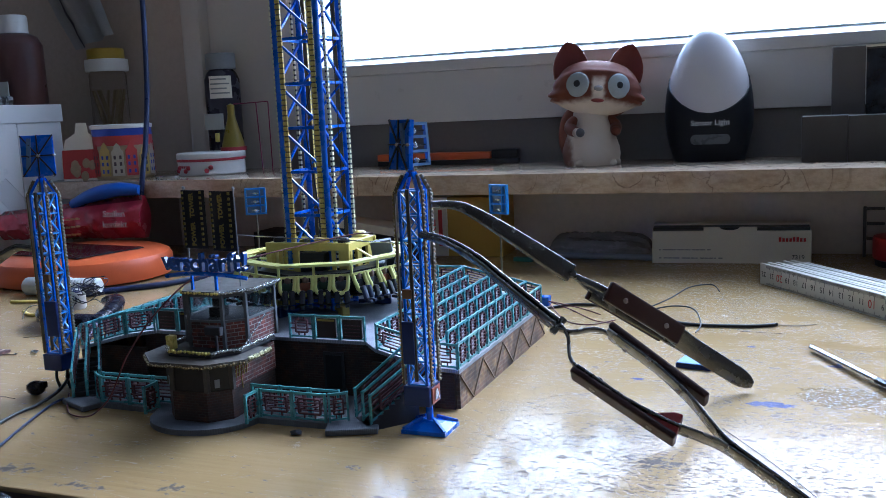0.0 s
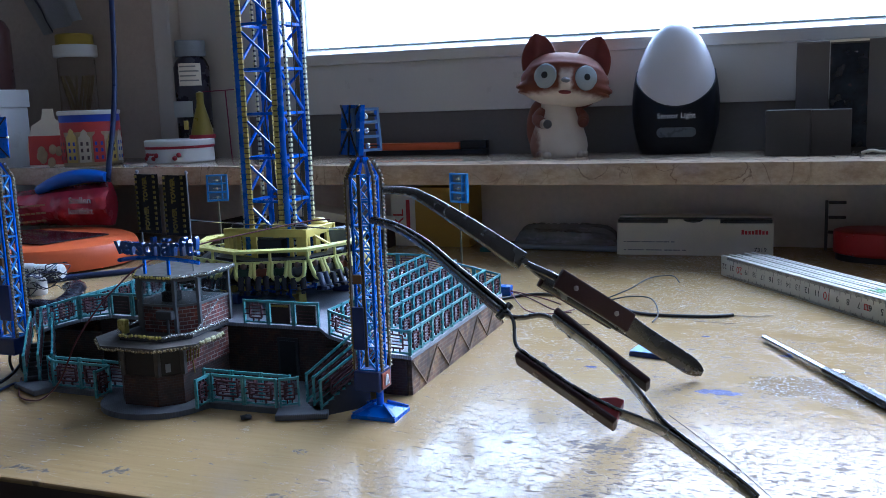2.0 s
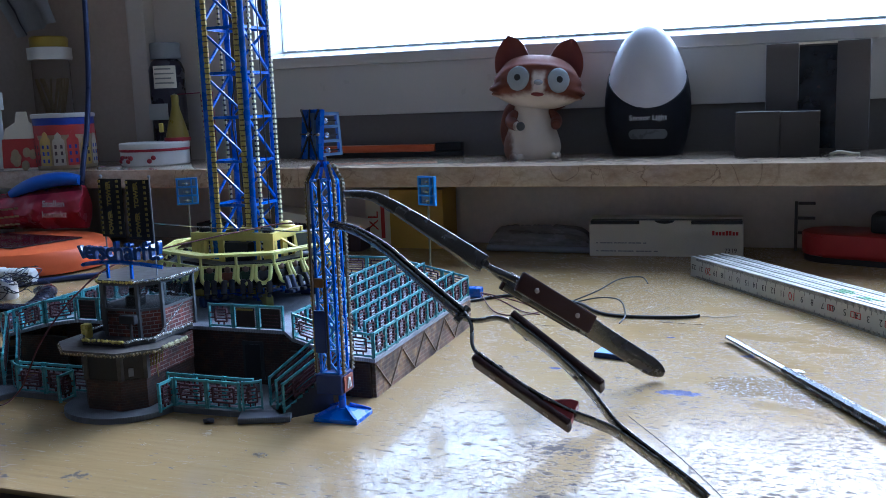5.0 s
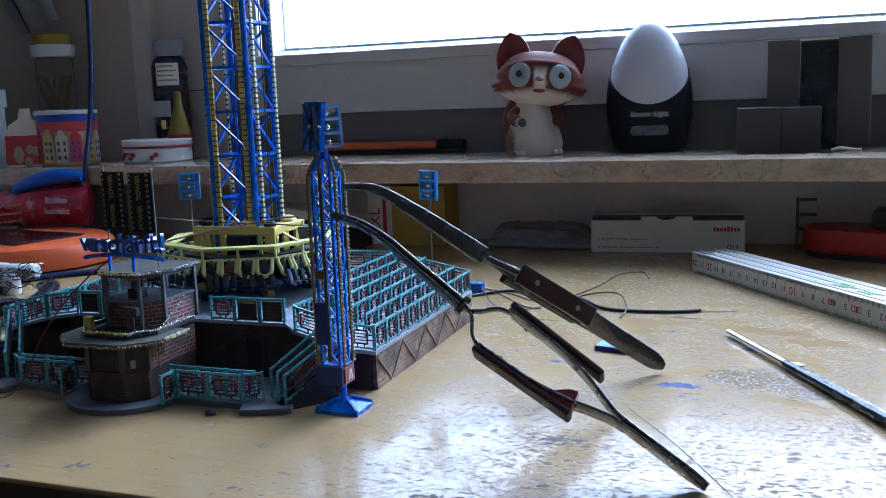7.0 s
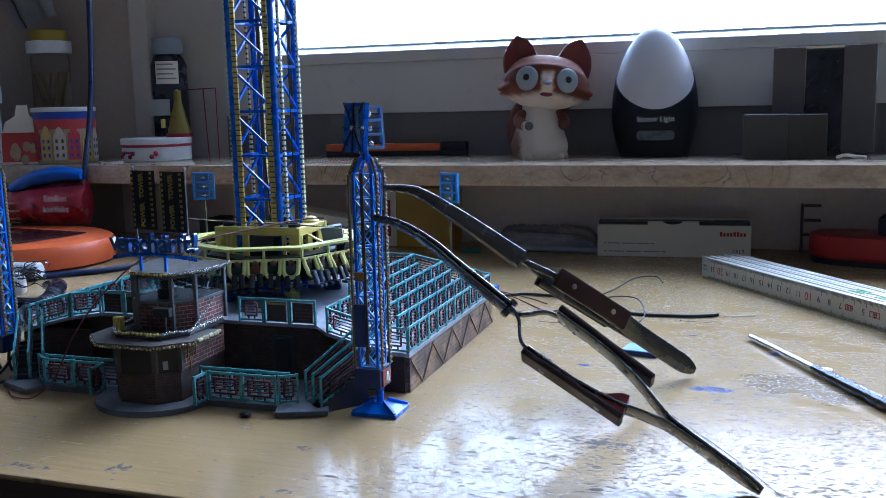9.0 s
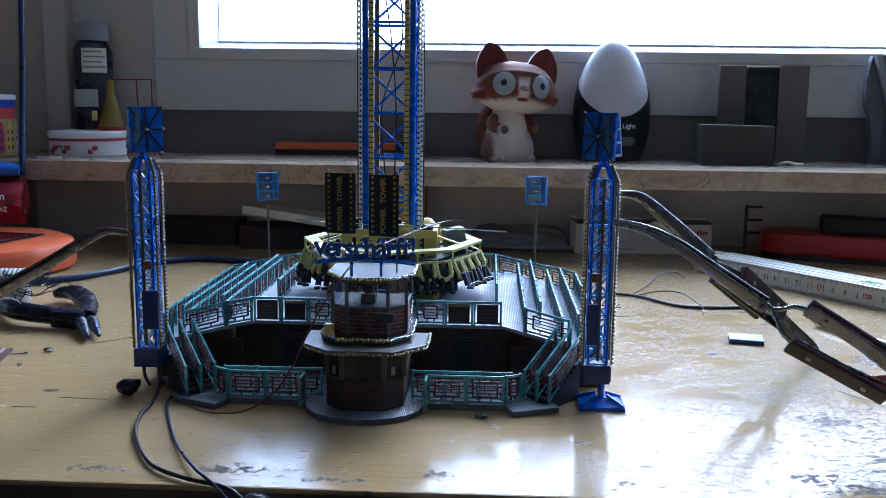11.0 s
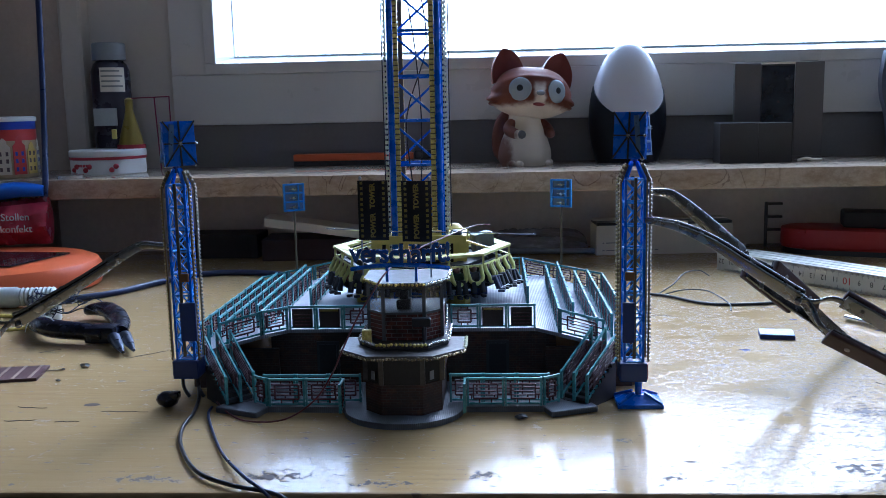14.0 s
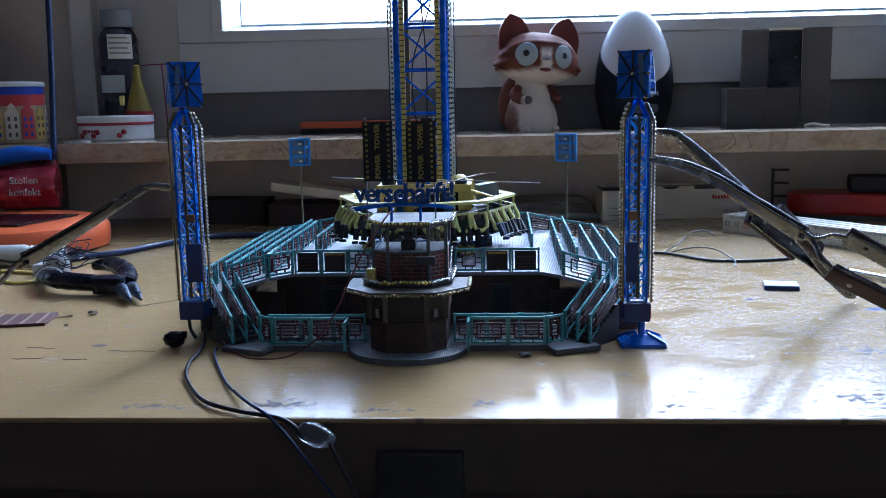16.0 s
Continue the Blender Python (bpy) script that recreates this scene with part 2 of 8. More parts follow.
def wood_top():
    """Worn, varnished pine with grain along x, scratches, chips and paint spots."""
    m, nt, b = node_kit("worn_pine_top")
    v = coords(nt)
    grain = noise_tex(nt, coords(nt, (3, 60, 60)), 6.0, 6, 0.6)
    fine = noise_tex(nt, coords(nt, (12, 260, 260)), 5.0, 4, 0.65)
    broad = noise_tex(nt, v, 7.0, 4)
    c = ramp(nt, grain, [(0.25, (0.330, 0.215, 0.088)), (0.5, (0.375, 0.252, 0.108)), (0.75, (0.41, 0.285, 0.130))])
    c = mix(nt, ramp(nt, fine, [(0.45, 0.0), (0.75, 0.16)]), c, (0.27, 0.165, 0.07))
    c = mix(nt, ramp(nt, broad, [(0.35, 0.0), (0.7, 0.55)]), c, (0.43, 0.315, 0.155))
    # ingrained dirt, chips of many sizes, rubbed patches
    speck = noise_tex(nt, coords(nt, (1, 1.6, 1)), 310.0, 7, 0.74)
    wear = noise_tex(nt, coords(nt, (1, 1.5, 1)), 24.0, 5, 0.6)
    near_wear = mix(nt, 0.86, speck, wear)
    chip_fac = mix(nt, 1.0, ramp(nt, speck, [(0.535, 0.0), (0.585, 1.0)]), ramp(nt, wear, [(0.42, 0.0), (0.54, 1.0)]), "MULTIPLY")
    # the right-hand half, where the work is done, is chipped most
    place = nt.nodes.new("ShaderNodeSeparateXYZ")
    link(nt, nt.nodes.new("ShaderNodeNewGeometry").outputs["Position"], place.inputs[0])
    used = nt.nodes.new("ShaderNodeMapRange")
    used.interpolation_type = "SMOOTHSTEP"
    used.inputs["From Min"].default_value, used.inputs["From Max"].default_value = 0.09, 0.24
    used.inputs["To Min"].default_value, used.inputs["To Max"].default_value = 0.10, 1.0
    link(nt, place.outputs[0], used.inputs["Value"])
    near = nt.nodes.new("ShaderNodeMapRange")
    near.interpolation_type = "SMOOTHSTEP"
    near.inputs["From Min"].default_value, near.inputs["From Max"].default_value = 0.10, -0.06
    near.inputs["To Min"].default_value, near.inputs["To Max"].default_value = 0.12, 1.0
    link(nt, place.outputs[1], near.inputs["Value"])
    worked = mix(nt, 1.0, used.outputs[0], near.outputs[0], "MULTIPLY")
    chip_fac = mix(nt, 1.0, chip_fac, used.outputs[0], "MULTIPLY")
    big = noise_tex(nt, coords(nt, (1, 1.9, 1)), 95.0, 7, 0.68)
    big_fac = ramp(nt, big, [(0.635, 0.0), (0.660, 0.9)])
    c = mix(nt, mix(nt, 0.75, (0.0, 0.0, 0.0), chip_fac), c, (0.075, 0.060, 0.055))
    c = mix(nt, big_fac, c, (0.105, 0.082, 0.070))
    # single nicks and short cuts along the grain, few on the quiet side, many where the work is done
    nick_fac = None
    for scale, stretch, turn, size, few, many in ((120.0, (1, 2.6, 1), 6.0, 0.22, 0.985, 0.77), (62.0, (1, 1.6, 1), -9.0, 0.14, 0.975, 0.80), (230.0, (1, 2.7, 1), 14.0, 0.26, 0.985, 0.78), (66.0, (1, 9.0, 1), 3.0, 0.13, 0.94, 0.74)):
        mp = nt.nodes.new("ShaderNodeMapping")
        mp.inputs["Rotation"].default_value, mp.inputs["Scale"].default_value = (0, 0, radians(turn)), (stretch[0] * scale, stretch[1] * scale, 1)
        tc = nt.nodes.new("ShaderNodeTexCoord")
        wob = nt.nodes.new("ShaderNodeTexNoise")
        wob.inputs["Scale"].default_value, wob.inputs["Detail"].default_value = scale * 2.2, 3
        link(nt, tc.outputs["Object"], wob.inputs["Vector"])
        shift = nt.nodes.new("ShaderNodeVectorMath")
        shift.operation = "MULTIPLY_ADD"
        shift.inputs[1].default_value = (0.55 / scale, 0.30 / scale, 0)
        link(nt, wob.outputs["Color"], shift.inputs[0])
        link(nt, tc.outputs["Object"], shift.inputs[2])
        link(nt, shift.outputs[0], mp.inputs["Vector"])
        vo = nt.nodes.new("ShaderNodeTexVoronoi")
        vo.voronoi_dimensions, vo.feature = "2D", "F1"
        vo.inputs["Scale"].default_value = 1.0
        link(nt, mp.outputs[0], vo.inputs["Vector"])
        split = nt.nodes.new("ShaderNodeSeparateColor")
        link(nt, vo.outputs["Color"], split.inputs[0])
        gate = nt.nodes.new("ShaderNodeMapRange")
        gate.inputs["From Min"].default_value, gate.inputs["From Max"].default_value = 0.10, 1.0
        gate.inputs["To Min"].default_value, gate.inputs["To Max"].default_value = few, many
        link(nt, worked, gate.inputs["Value"])
        pick = nt.nodes.new("ShaderNodeMath")
        pick.operation = "GREATER_THAN"
        link(nt, split.outputs[0], pick.inputs[0])
        link(nt, gate.outputs[0], pick.inputs[1])
        grow = nt.nodes.new("ShaderNodeMath")
        grow.operation = "MULTIPLY_ADD"
        grow.inputs[1].default_value, grow.inputs[2].default_value = 1.1, 0.25
        link(nt, split.outputs[1], grow.inputs[0])
        size_of = nt.nodes.new("ShaderNodeMath")
        size_of.operation = "DIVIDE"
        link(nt, vo.outputs["Distance"], size_of.inputs[0])
        link(nt, grow.outputs[0], size_of.inputs[1])
        dot = mix(nt, 1.0, ramp(nt, size_of.outputs[0], [(size * 0.75, 1.0), (size * 1.2, 0.0)]), pick.outputs[0], "MULTIPLY")
        nick_fac = dot if nick_fac is None else mix(nt, 1.0, nick_fac, dot, "LIGHTEN")
    c = mix(nt, mix(nt, 0.62, (0.0, 0.0, 0.0), nick_fac), c, (0.07, 0.055, 0.055))
    worn = noise_tex(nt, coords(nt, (1, 1.3, 1)), 16.0, 8, 0.72)
    worn_fac = ramp(nt, worn, [(0.62, 0.0), (0.70, 0.6)])
    c = mix(nt, worn_fac, c, (0.19, 0.14, 0.10))
    long_lines = scratches(nt, 26.0, (1, 5.5, 1), 1.5, 0.011, 0.50)
    cross_lines = scratches(nt, 34.0, (2.4, 1, 1), 31.0, 0.008, 0.60)
    scratch = mix(nt, 1.0, long_lines, cross_lines, "ADD")
    scratch = mix(nt, 1.0, scratch, mix(nt, 0.45, used.outputs[0], (1.0, 1.0, 1.0)), "MULTIPLY")
    c = mix(nt, mix(nt, 0.7, (0.0, 0.0, 0.0), scratch), c, (0.13, 0.085, 0.05))
    # spots of blue paint, each a ragged island near one place
    pos = nt.nodes.new("ShaderNodeNewGeometry").outputs["Position"]
    rag = nt.nodes.new("ShaderNodeTexNoise")
    rag.inputs["Scale"].default_value, rag.inputs["Detail"].default_value, rag.inputs["Roughness"].default_value = 230.0, 7, 0.7
    link(nt, pos, rag.inputs["Vector"])

    def spots(places, top=0.55):
        total = None
        for sx, sy, rad, squash in places:
            mp = nt.nodes.new("ShaderNodeMapping")
            mp.inputs["Location"].default_value = (-sx, -sy * squash, 0)
            mp.inputs["Scale"].default_value = (1, squash, 1)
            link(nt, pos, mp.inputs["Vector"])
            ln = nt.nodes.new("ShaderNodeVectorMath")
            ln.operation = "LENGTH"
            link(nt, mp.outputs[0], ln.inputs[0])
            near = nt.nodes.new("ShaderNodeMapRange")
            near.inputs["From Min"].default_value, near.inputs["From Max"].default_value = rad * 1.4, rad * 0.2
            near.inputs["To Min"].default_value, near.inputs["To Max"].default_value = 0.0, top
            link(nt, ln.outputs["Value"], near.inputs["Value"])
            total = near.outputs[0] if total is None else mix(nt, 1.0, total, near.outputs[0], "ADD")
        return mix(nt, 1.0, total, rag.outputs["Fac"], "ADD")
    spot = ramp(nt, spots(((0.262, -0.022, 0.014, 2.6), (0.293, 0.050, 0.006, 1.6), (0.195, 0.005, 0.004, 1.6), (0.247, 0.082, 0.004, 2.0))), [(0.76, 0.0), (0.86, 0.85)])
    c = mix(nt, spot, c, (0.06, 0.085, 0.24))
    # dried glue with grit beside the scriber
    glue = ramp(nt, spots(((0.296, -0.004, 0.022, 1.3), (0.318, -0.022, 0.012, 1.2))), [(0.66, 0.0), (0.72, 1.0)])
    grit = noise_tex(nt, v, 620.0, 3, 0.7)
    c = mix(nt, mix(nt, 0.75, (0.0, 0.0, 0.0), glue), c, (0.15, 0.09, 0.018))
    # white glints on the glue, painted as pale specks over the grit
    sparkle = mix(nt, 1.0, glue, ramp(nt, grit, [(0.58, 0.0), (0.63, 1.0)]), "MULTIPLY")
    c = mix(nt, sparkle, c, (0.55, 0.55, 0.52))
    # varnish worn away in ragged patches along the front edge
    edge_fac = ramp(nt, spots(((-0.090, -0.1865, 0.026, 4.5), (-0.040, -0.184, 0.024, 3.0), (0.006, -0.191, 0.020, 4.5), (0.044, -0.183, 0.011, 1.6), (0.105, -0.144, 0.007, 2.0), (0.119, -0.185, 0.007, 1.8), (0.190, -0.174, 0.011, 1.8), (0.222, -0.107, 0.022, 2.2), (0.215, -0.185, 0.034, 4.0), (0.30, -0.170, 0.030, 2.5)), 0.26), [(0.715, 0.0), (0.75, 0.9)])
    c = mix(nt, edge_fac, c, (0.085, 0.068, 0.058))
    link(nt, c, b.inputs["Base Color"])
    r = ramp(nt, near_wear, [(0.38, 0.09), (0.60, 0.165)])
    r = mix(nt, ramp(nt, speck, [(0.56, 0.0), (0.68, 0.25)]), r, (0.35, 0.35, 0.35))
    r = mix(nt, worn_fac, r, (0.6, 0.6, 0.6))
    r = mix(nt, scratch, r, (0.65, 0.65, 0.65))
    r = mix(nt, chip_fac, r, (0.75, 0.75, 0.75))
    r = mix(nt, big_fac, r, (0.6, 0.6, 0.6))
    r = mix(nt, nick_fac, r, (0.6, 0.6, 0.6))
    r = mix(nt, glue, r, (0.13, 0.13, 0.13))
    r = mix(nt, sparkle, r, (0.5, 0.5, 0.5))
    r = mix(nt, edge_fac, r, (0.62, 0.62, 0.62))
    link(nt, r, b.inputs["Roughness"])
    dull = mix(nt, 1.0, mix(nt, 1.0, mix(nt, 1.0, chip_fac, nick_fac, "LIGHTEN"), big_fac, "LIGHTEN"), edge_fac, "LIGHTEN")
    link(nt, mix(nt, dull, (0.44, 0.44, 0.44), (0.06, 0.06, 0.06)), b.inputs["Specular IOR Level"])
    b.inputs["IOR"].default_value = 1.52
    h = mix(nt, 0.82, mix(nt, 0.35, grain, speck), (0.5, 0.5, 0.5))
    h = mix(nt, 0.22, h, wear)
    h = mix(nt, mix(nt, 0.6, (0.0, 0.0, 0.0), scratch), h, (0.0, 0.0, 0.0))
    h = mix(nt, chip_fac, h, (0.0, 0.0, 0.0))
    h = mix(nt, big_fac, h, (0.1, 0.1, 0.1))
    h = mix(nt, nick_fac, h, (0.0, 0.0, 0.0))
    h = mix(nt, mix(nt, 0.3, (0.0, 0.0, 0.0), glue), h, grit)
    h = mix(nt, edge_fac, h, (0.05, 0.05, 0.05))
    bump(nt, b, h, 0.42, 0.0006)
    return m


def marble():
    """Beige limestone with brown veins."""
    m, nt, b = node_kit("veined_limestone")
    v = coords(nt)
    warp = noise_tex(nt, v, 14.0, 6, 0.6)
    w = nt.nodes.new("ShaderNodeTexNoise")
    w.inputs["Scale"].default_value, w.inputs["Detail"].default_value, w.inputs["Distortion"].default_value = 21.0, 10, 1.6
    link(nt, v, w.inputs["Vector"])
    vein = ramp(nt, w.outputs["Fac"], [(0.480, 0.0), (0.495, 0.75), (0.510, 0.0)])
    vein = mix(nt, 1.0, vein, ramp(nt, noise_tex(nt, v, 9.0, 3), [(0.42, 0.15), (0.60, 1.0)]), "MULTIPLY")
    blotch = noise_tex(nt, coords(nt, (1, 1, 2.2)), 75.0, 8, 0.72)
    c = ramp(nt, warp, [(0.3, (0.43, 0.32, 0.215)), (0.7, (0.58, 0.46, 0.335))])
    c = mix(nt, ramp(nt, blotch, [(0.46, 0.0), (0.66, 0.6)]), c, (0.27, 0.175, 0.105))
    c = mix(nt, vein, c, (0.13, 0.075, 0.045))
    grit = noise_tex(nt, v, 500.0, 3)
    c = mix(nt, ramp(nt, grit, [(0.4, 0.0), (0.8, 0.3)]), c, (0.20, 0.155, 0.11))
    link(nt, c, b.inputs["Base Color"])
    b.inputs["Roughness"].default_value = 0.14
    bump(nt, b, grit, 0.05, 0.0004)
    return m


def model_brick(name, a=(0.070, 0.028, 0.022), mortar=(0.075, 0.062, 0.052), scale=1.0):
    """Printed and embossed brick of a 1:87 model."""
    m, nt, b = node_kit(name)
    tc = nt.nodes.new("ShaderNodeTexCoord")
    sep = nt.nodes.new("ShaderNodeSeparateXYZ")
    link(nt, tc.outputs["Object"], sep.inputs[0])
    add = nt.nodes.new("ShaderNodeMath")
    add.operation = "ADD"
    link(nt, sep.outputs[0], add.inputs[0])
    link(nt, sep.outputs[1], add.inputs[1])
    com = nt.nodes.new("ShaderNodeCombineXYZ")
    link(nt, add.outputs[0], com.inputs[0])
    link(nt, sep.outputs[2], com.inputs[1])
    t = nt.nodes.new("ShaderNodeTexBrick")
    t.inputs["Scale"].default_value = 1.0
    t.inputs["Brick Width"].default_value, t.inputs["Row Height"].default_value = 0.0034 * scale, 0.0013 * scale
    t.inputs["Mortar Size"].default_value = 0.00014 * scale
    t.inputs["Color1"].default_value = (*a, 1)
    t.inputs["Color2"].default_value = (a[0] * 0.55, a[1] * 0.6, a[2] * 0.7, 1)
    t.inputs["Mortar"].default_value = (*mortar, 1)
    link(nt, com.outputs[0], t.inputs["Vector"])
    dirt = noise_tex(nt, tc.outputs["Object"], 90.0, 5)
    rust = noise_tex(nt, tc.outputs["Object"], 210.0, 4)
    c = mix(nt, ramp(nt, rust, [(0.52, 0.0), (0.68, 0.55)]), t.outputs["Color"], (a[0] * 2.0, a[1] * 2.2, a[2] * 1.2))
    c = mix(nt, ramp(nt, dirt, [(0.38, 0.0), (0.68, 0.85)]), c, (0.026, 0.020, 0.016))
    link(nt, c, b.inputs["Base Color"])
    b.inputs["Roughness"].default_value = 0.7
    bump(nt, b, t.outputs["Fac"], -0.4, 0.0003)
    return m


def model_deck(dark=1.0):
    """Grey embossed planks of the model's platform, a millimetre wide."""
    m, nt, b = node_kit("model_deck_planks")
    tc = nt.nodes.new("ShaderNodeTexCoord")
    w = nt.nodes.new("ShaderNodeTexWave")
    w.wave_type, w.bands_direction, w.wave_profile = "BANDS", "X", "SIN"
    w.inputs["Scale"].default_value = 330.0
    link(nt, tc.outputs["Object"], w.inputs["Vector"])
    dirt = noise_tex(nt, tc.outputs["Object"], 120.0, 5)
    c = ramp(nt, dirt, [(0.3, (0.23 * dark, 0.25 * dark, 0.29 * dark)), (0.7, (0.34 * dark, 0.36 * dark, 0.41 * dark))])
    c = mix(nt, ramp(nt, w.outputs["Fac"], [(0.0, 0.55), (0.25, 0.0)]), c, (0.10, 0.11, 0.13))
    link(nt, c, b.inputs["Base Color"])
    b.inputs["Roughness"].default_value = 0.5
    bump(nt, b, w.outputs["Fac"], 0.3, 0.0003)
    return m


PINE = wood_top()
DARK_WOOD = paint("dark_brown_wood", (0.075, 0.048, 0.032), 0.55, stretch=(1, 8, 8), grain=60)
STONE = marble()
PLASTER = paint("matt_wall_paint", (0.58, 0.52, 0.45), 0.8, grain=220, stain=9, vary=0.06, relief=0.25)
PLASTER_BROWN = paint("brown_wall", (0.50, 0.40, 0.32), 0.8, grain=180, stain=7, vary=0.15, relief=0.3)
WINDOW_WHITE = paint("white_window_frame", (0.60, 0.575, 0.54), 0.35, grain=300, stain=20, vary=0.04, relief=0.05)
# glossier window frame white, lightened for the daylight on the rebate
REBATE_LIT_WHITE = paint("white_frame_lit", (0.80, 0.79, 0.77), 0.16, grain=300, stain=20, vary=0.03, relief=0.02, coat=0.3)
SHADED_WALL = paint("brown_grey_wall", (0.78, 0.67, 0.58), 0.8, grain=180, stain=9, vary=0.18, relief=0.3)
CRACK = paint("dark_wood_crack", (0.06, 0.035, 0.018), 0.8, relief=0.0)
RIVET = paint("dull_rivet", (0.26, 0.23, 0.21), 0.4, metal=0.6)
GREY_WALL = paint("grey_upstand", (0.175, 0.157, 0.143), 0.7, grain=250, stain=16, vary=0.12)
ROOM_PAINT = paint("dim_room_paint", (0.27, 0.225, 0.18), 0.85, grain=60, stain=3, vary=0.1)
CARPET = paint("floor_boards", (0.11, 0.08, 0.055), 0.5, grain=20, stain=3)
CEILING = paint("ceiling_paint", (0.52, 0.48, 0.43), 0.9, grain=60, stain=3, vary=0.04)
TEAL = paint("teal_plastic", (0.090, 0.285, 0.300), 0.28, stain=200, vary=0.18)
MAROON = paint("maroon_print", (0.072, 0.022, 0.030), 0.5, stain=200, vary=0.2)
DECK = model_deck()
# deck planks again, their colour darkened for the shadow over the forecourt
DECK_SHADED = model_deck(0.42)
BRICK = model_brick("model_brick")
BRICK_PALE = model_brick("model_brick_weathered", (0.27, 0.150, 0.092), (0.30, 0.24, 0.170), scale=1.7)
BRICK_RED = model_brick("model_brick_red", (0.20, 0.045, 0.036), (0.36, 0.31, 0.27), scale=1.5)
BLUE = paint("blue_plastic", (0.018, 0.135, 0.66), 0.28, stain=150, vary=0.2)
BLUE_DARK = paint("dark_blue_plastic", (0.008, 0.028, 0.145), 0.4, stain=150)
SKY_BLUE = paint("bright_blue_plastic", (0.06, 0.29, 0.76), 0.35, stain=150)
YELLOW = paint("yellow_plastic", (0.72, 0.58, 0.13), 0.38, stain=150, vary=0.12)
GOLD = paint("gold_lamp_strip", (0.70, 0.56, 0.13), 0.3, metal=0.1, stain=400, vary=0.35)
PEARL = paint("pearl_lamp_beads", (0.75, 0.72, 0.45), 0.25, stain=500, vary=0.3)
SILVER = paint("silver_garland", (0.72, 0.72, 0.70), 0.22, metal=0.8, grain=1500, stain=900, vary=0.4, relief=0.6)
BLACK = paint("black_plastic", (0.012, 0.012, 0.014), 0.4, stain=100, vary=0.3)
RUBBER = paint("black_cable", (0.014, 0.014, 0.018), 0.35, stain=100, vary=0.3)
CABLE_BLUE = paint("blue_cable", (0.010, 0.020, 0.075), 0.35, stain=100, vary=0.2)
GREY_PLASTIC = paint("grey_plastic", (0.24, 0.25, 0.26), 0.5, stain=120)
ROOF_GREY = paint("weathered_roof", (0.095, 0.085, 0.074), 0.48, stain=260, vary=0.5)
SMOKED = glass("clear_model_glazing", (0.80, 0.84, 0.86), 0.04, 1.45)
STEEL = paint("tweezer_steel", (0.15, 0.145, 0.14), 0.27, metal=1.0, grain=900, stain=120, vary=0.06, rvary=0.015, relief=0.05)
CHROME = paint("polished_steel", (0.68, 0.68, 0.70), 0.16, metal=1.0, grain=900, stain=80, vary=0.1, rvary=0.03, relief=0.03)
SHAFT = paint("bright_drawn_steel", (0.80, 0.80, 0.82), 0.22, metal=1.0, grain=900, stain=80, vary=0.08, rvary=0.03, relief=0.03)
FIBRE = paint("red_brown_fibre", (0.036, 0.011, 0.008), 0.5, grain=900, stain=80, vary=0.25, spec=0.3)
FIBRE_RED = paint("red_fibre", (0.30, 0.016, 0.014), 0.45, grain=900, stain=80)
ORANGE = paint("orange_plastic", (0.66, 0.125, 0.03), 0.42, stain=30, vary=0.08, relief=0.08)
RED_PLASTIC = paint("red_plastic", (0.40, 0.015, 0.012), 0.4, stain=30, vary=0.1, relief=0.08)
SOLAR = paint("solar_cell", (0.022, 0.018, 0.022), 0.12, stain=60, vary=0.3, relief=0.03)
WHITE_CARD = paint("cream_card", (0.78, 0.71, 0.57), 0.6, stain=40, vary=0.08)
WHITE_PLASTIC = paint("white_plastic", (0.72, 0.71, 0.68), 0.42, stain=50, vary=0.06)
OPAL = paint("opal_diffuser", (0.62, 0.60, 0.62), 0.36, stain=40, vary=0.03, relief=0.0, coat=0.6)
RULE_WHITE = paint("ivory_rule_lacquer", (0.60, 0.58, 0.50), 0.38, stain=70, vary=0.07)
GREY_WHITE = paint("pale_grey_plastic", (0.48, 0.50, 0.48), 0.5, stain=80)
DARK_CARD = paint("dark_card", (0.03, 0.026, 0.024), 0.7, stain=40)
INK = paint("black_ink", (0.02, 0.02, 0.02), 0.6, vary=0.1)
INK_RED = paint("red_ink", (0.50, 0.03, 0.03), 0.6, vary=0.1)
GREY_INK = paint("grey_ink", (0.25, 0.24, 0.22), 0.6, vary=0.1)
WHITE_INK = paint("white_ink", (0.70, 0.70, 0.70), 0.5, vary=0.05)
LEMON = paint("lemon_plastic", (0.70, 0.66, 0.20), 0.38, stain=150, vary=0.12)
FRAME_GREY = paint("dark_grey_frame", (0.11, 0.115, 0.12), 0.5, stain=120)
GOLD_INK = paint("gold_ink", (0.30, 0.22, 0.03), 0.5, vary=0.15)


# ---- the room ----
SILL_Z, SILL_Y, WALL_Y = 0.0845, 0.315, 0.475
WIN_X, WIN_Z = -0.247, 0.1955


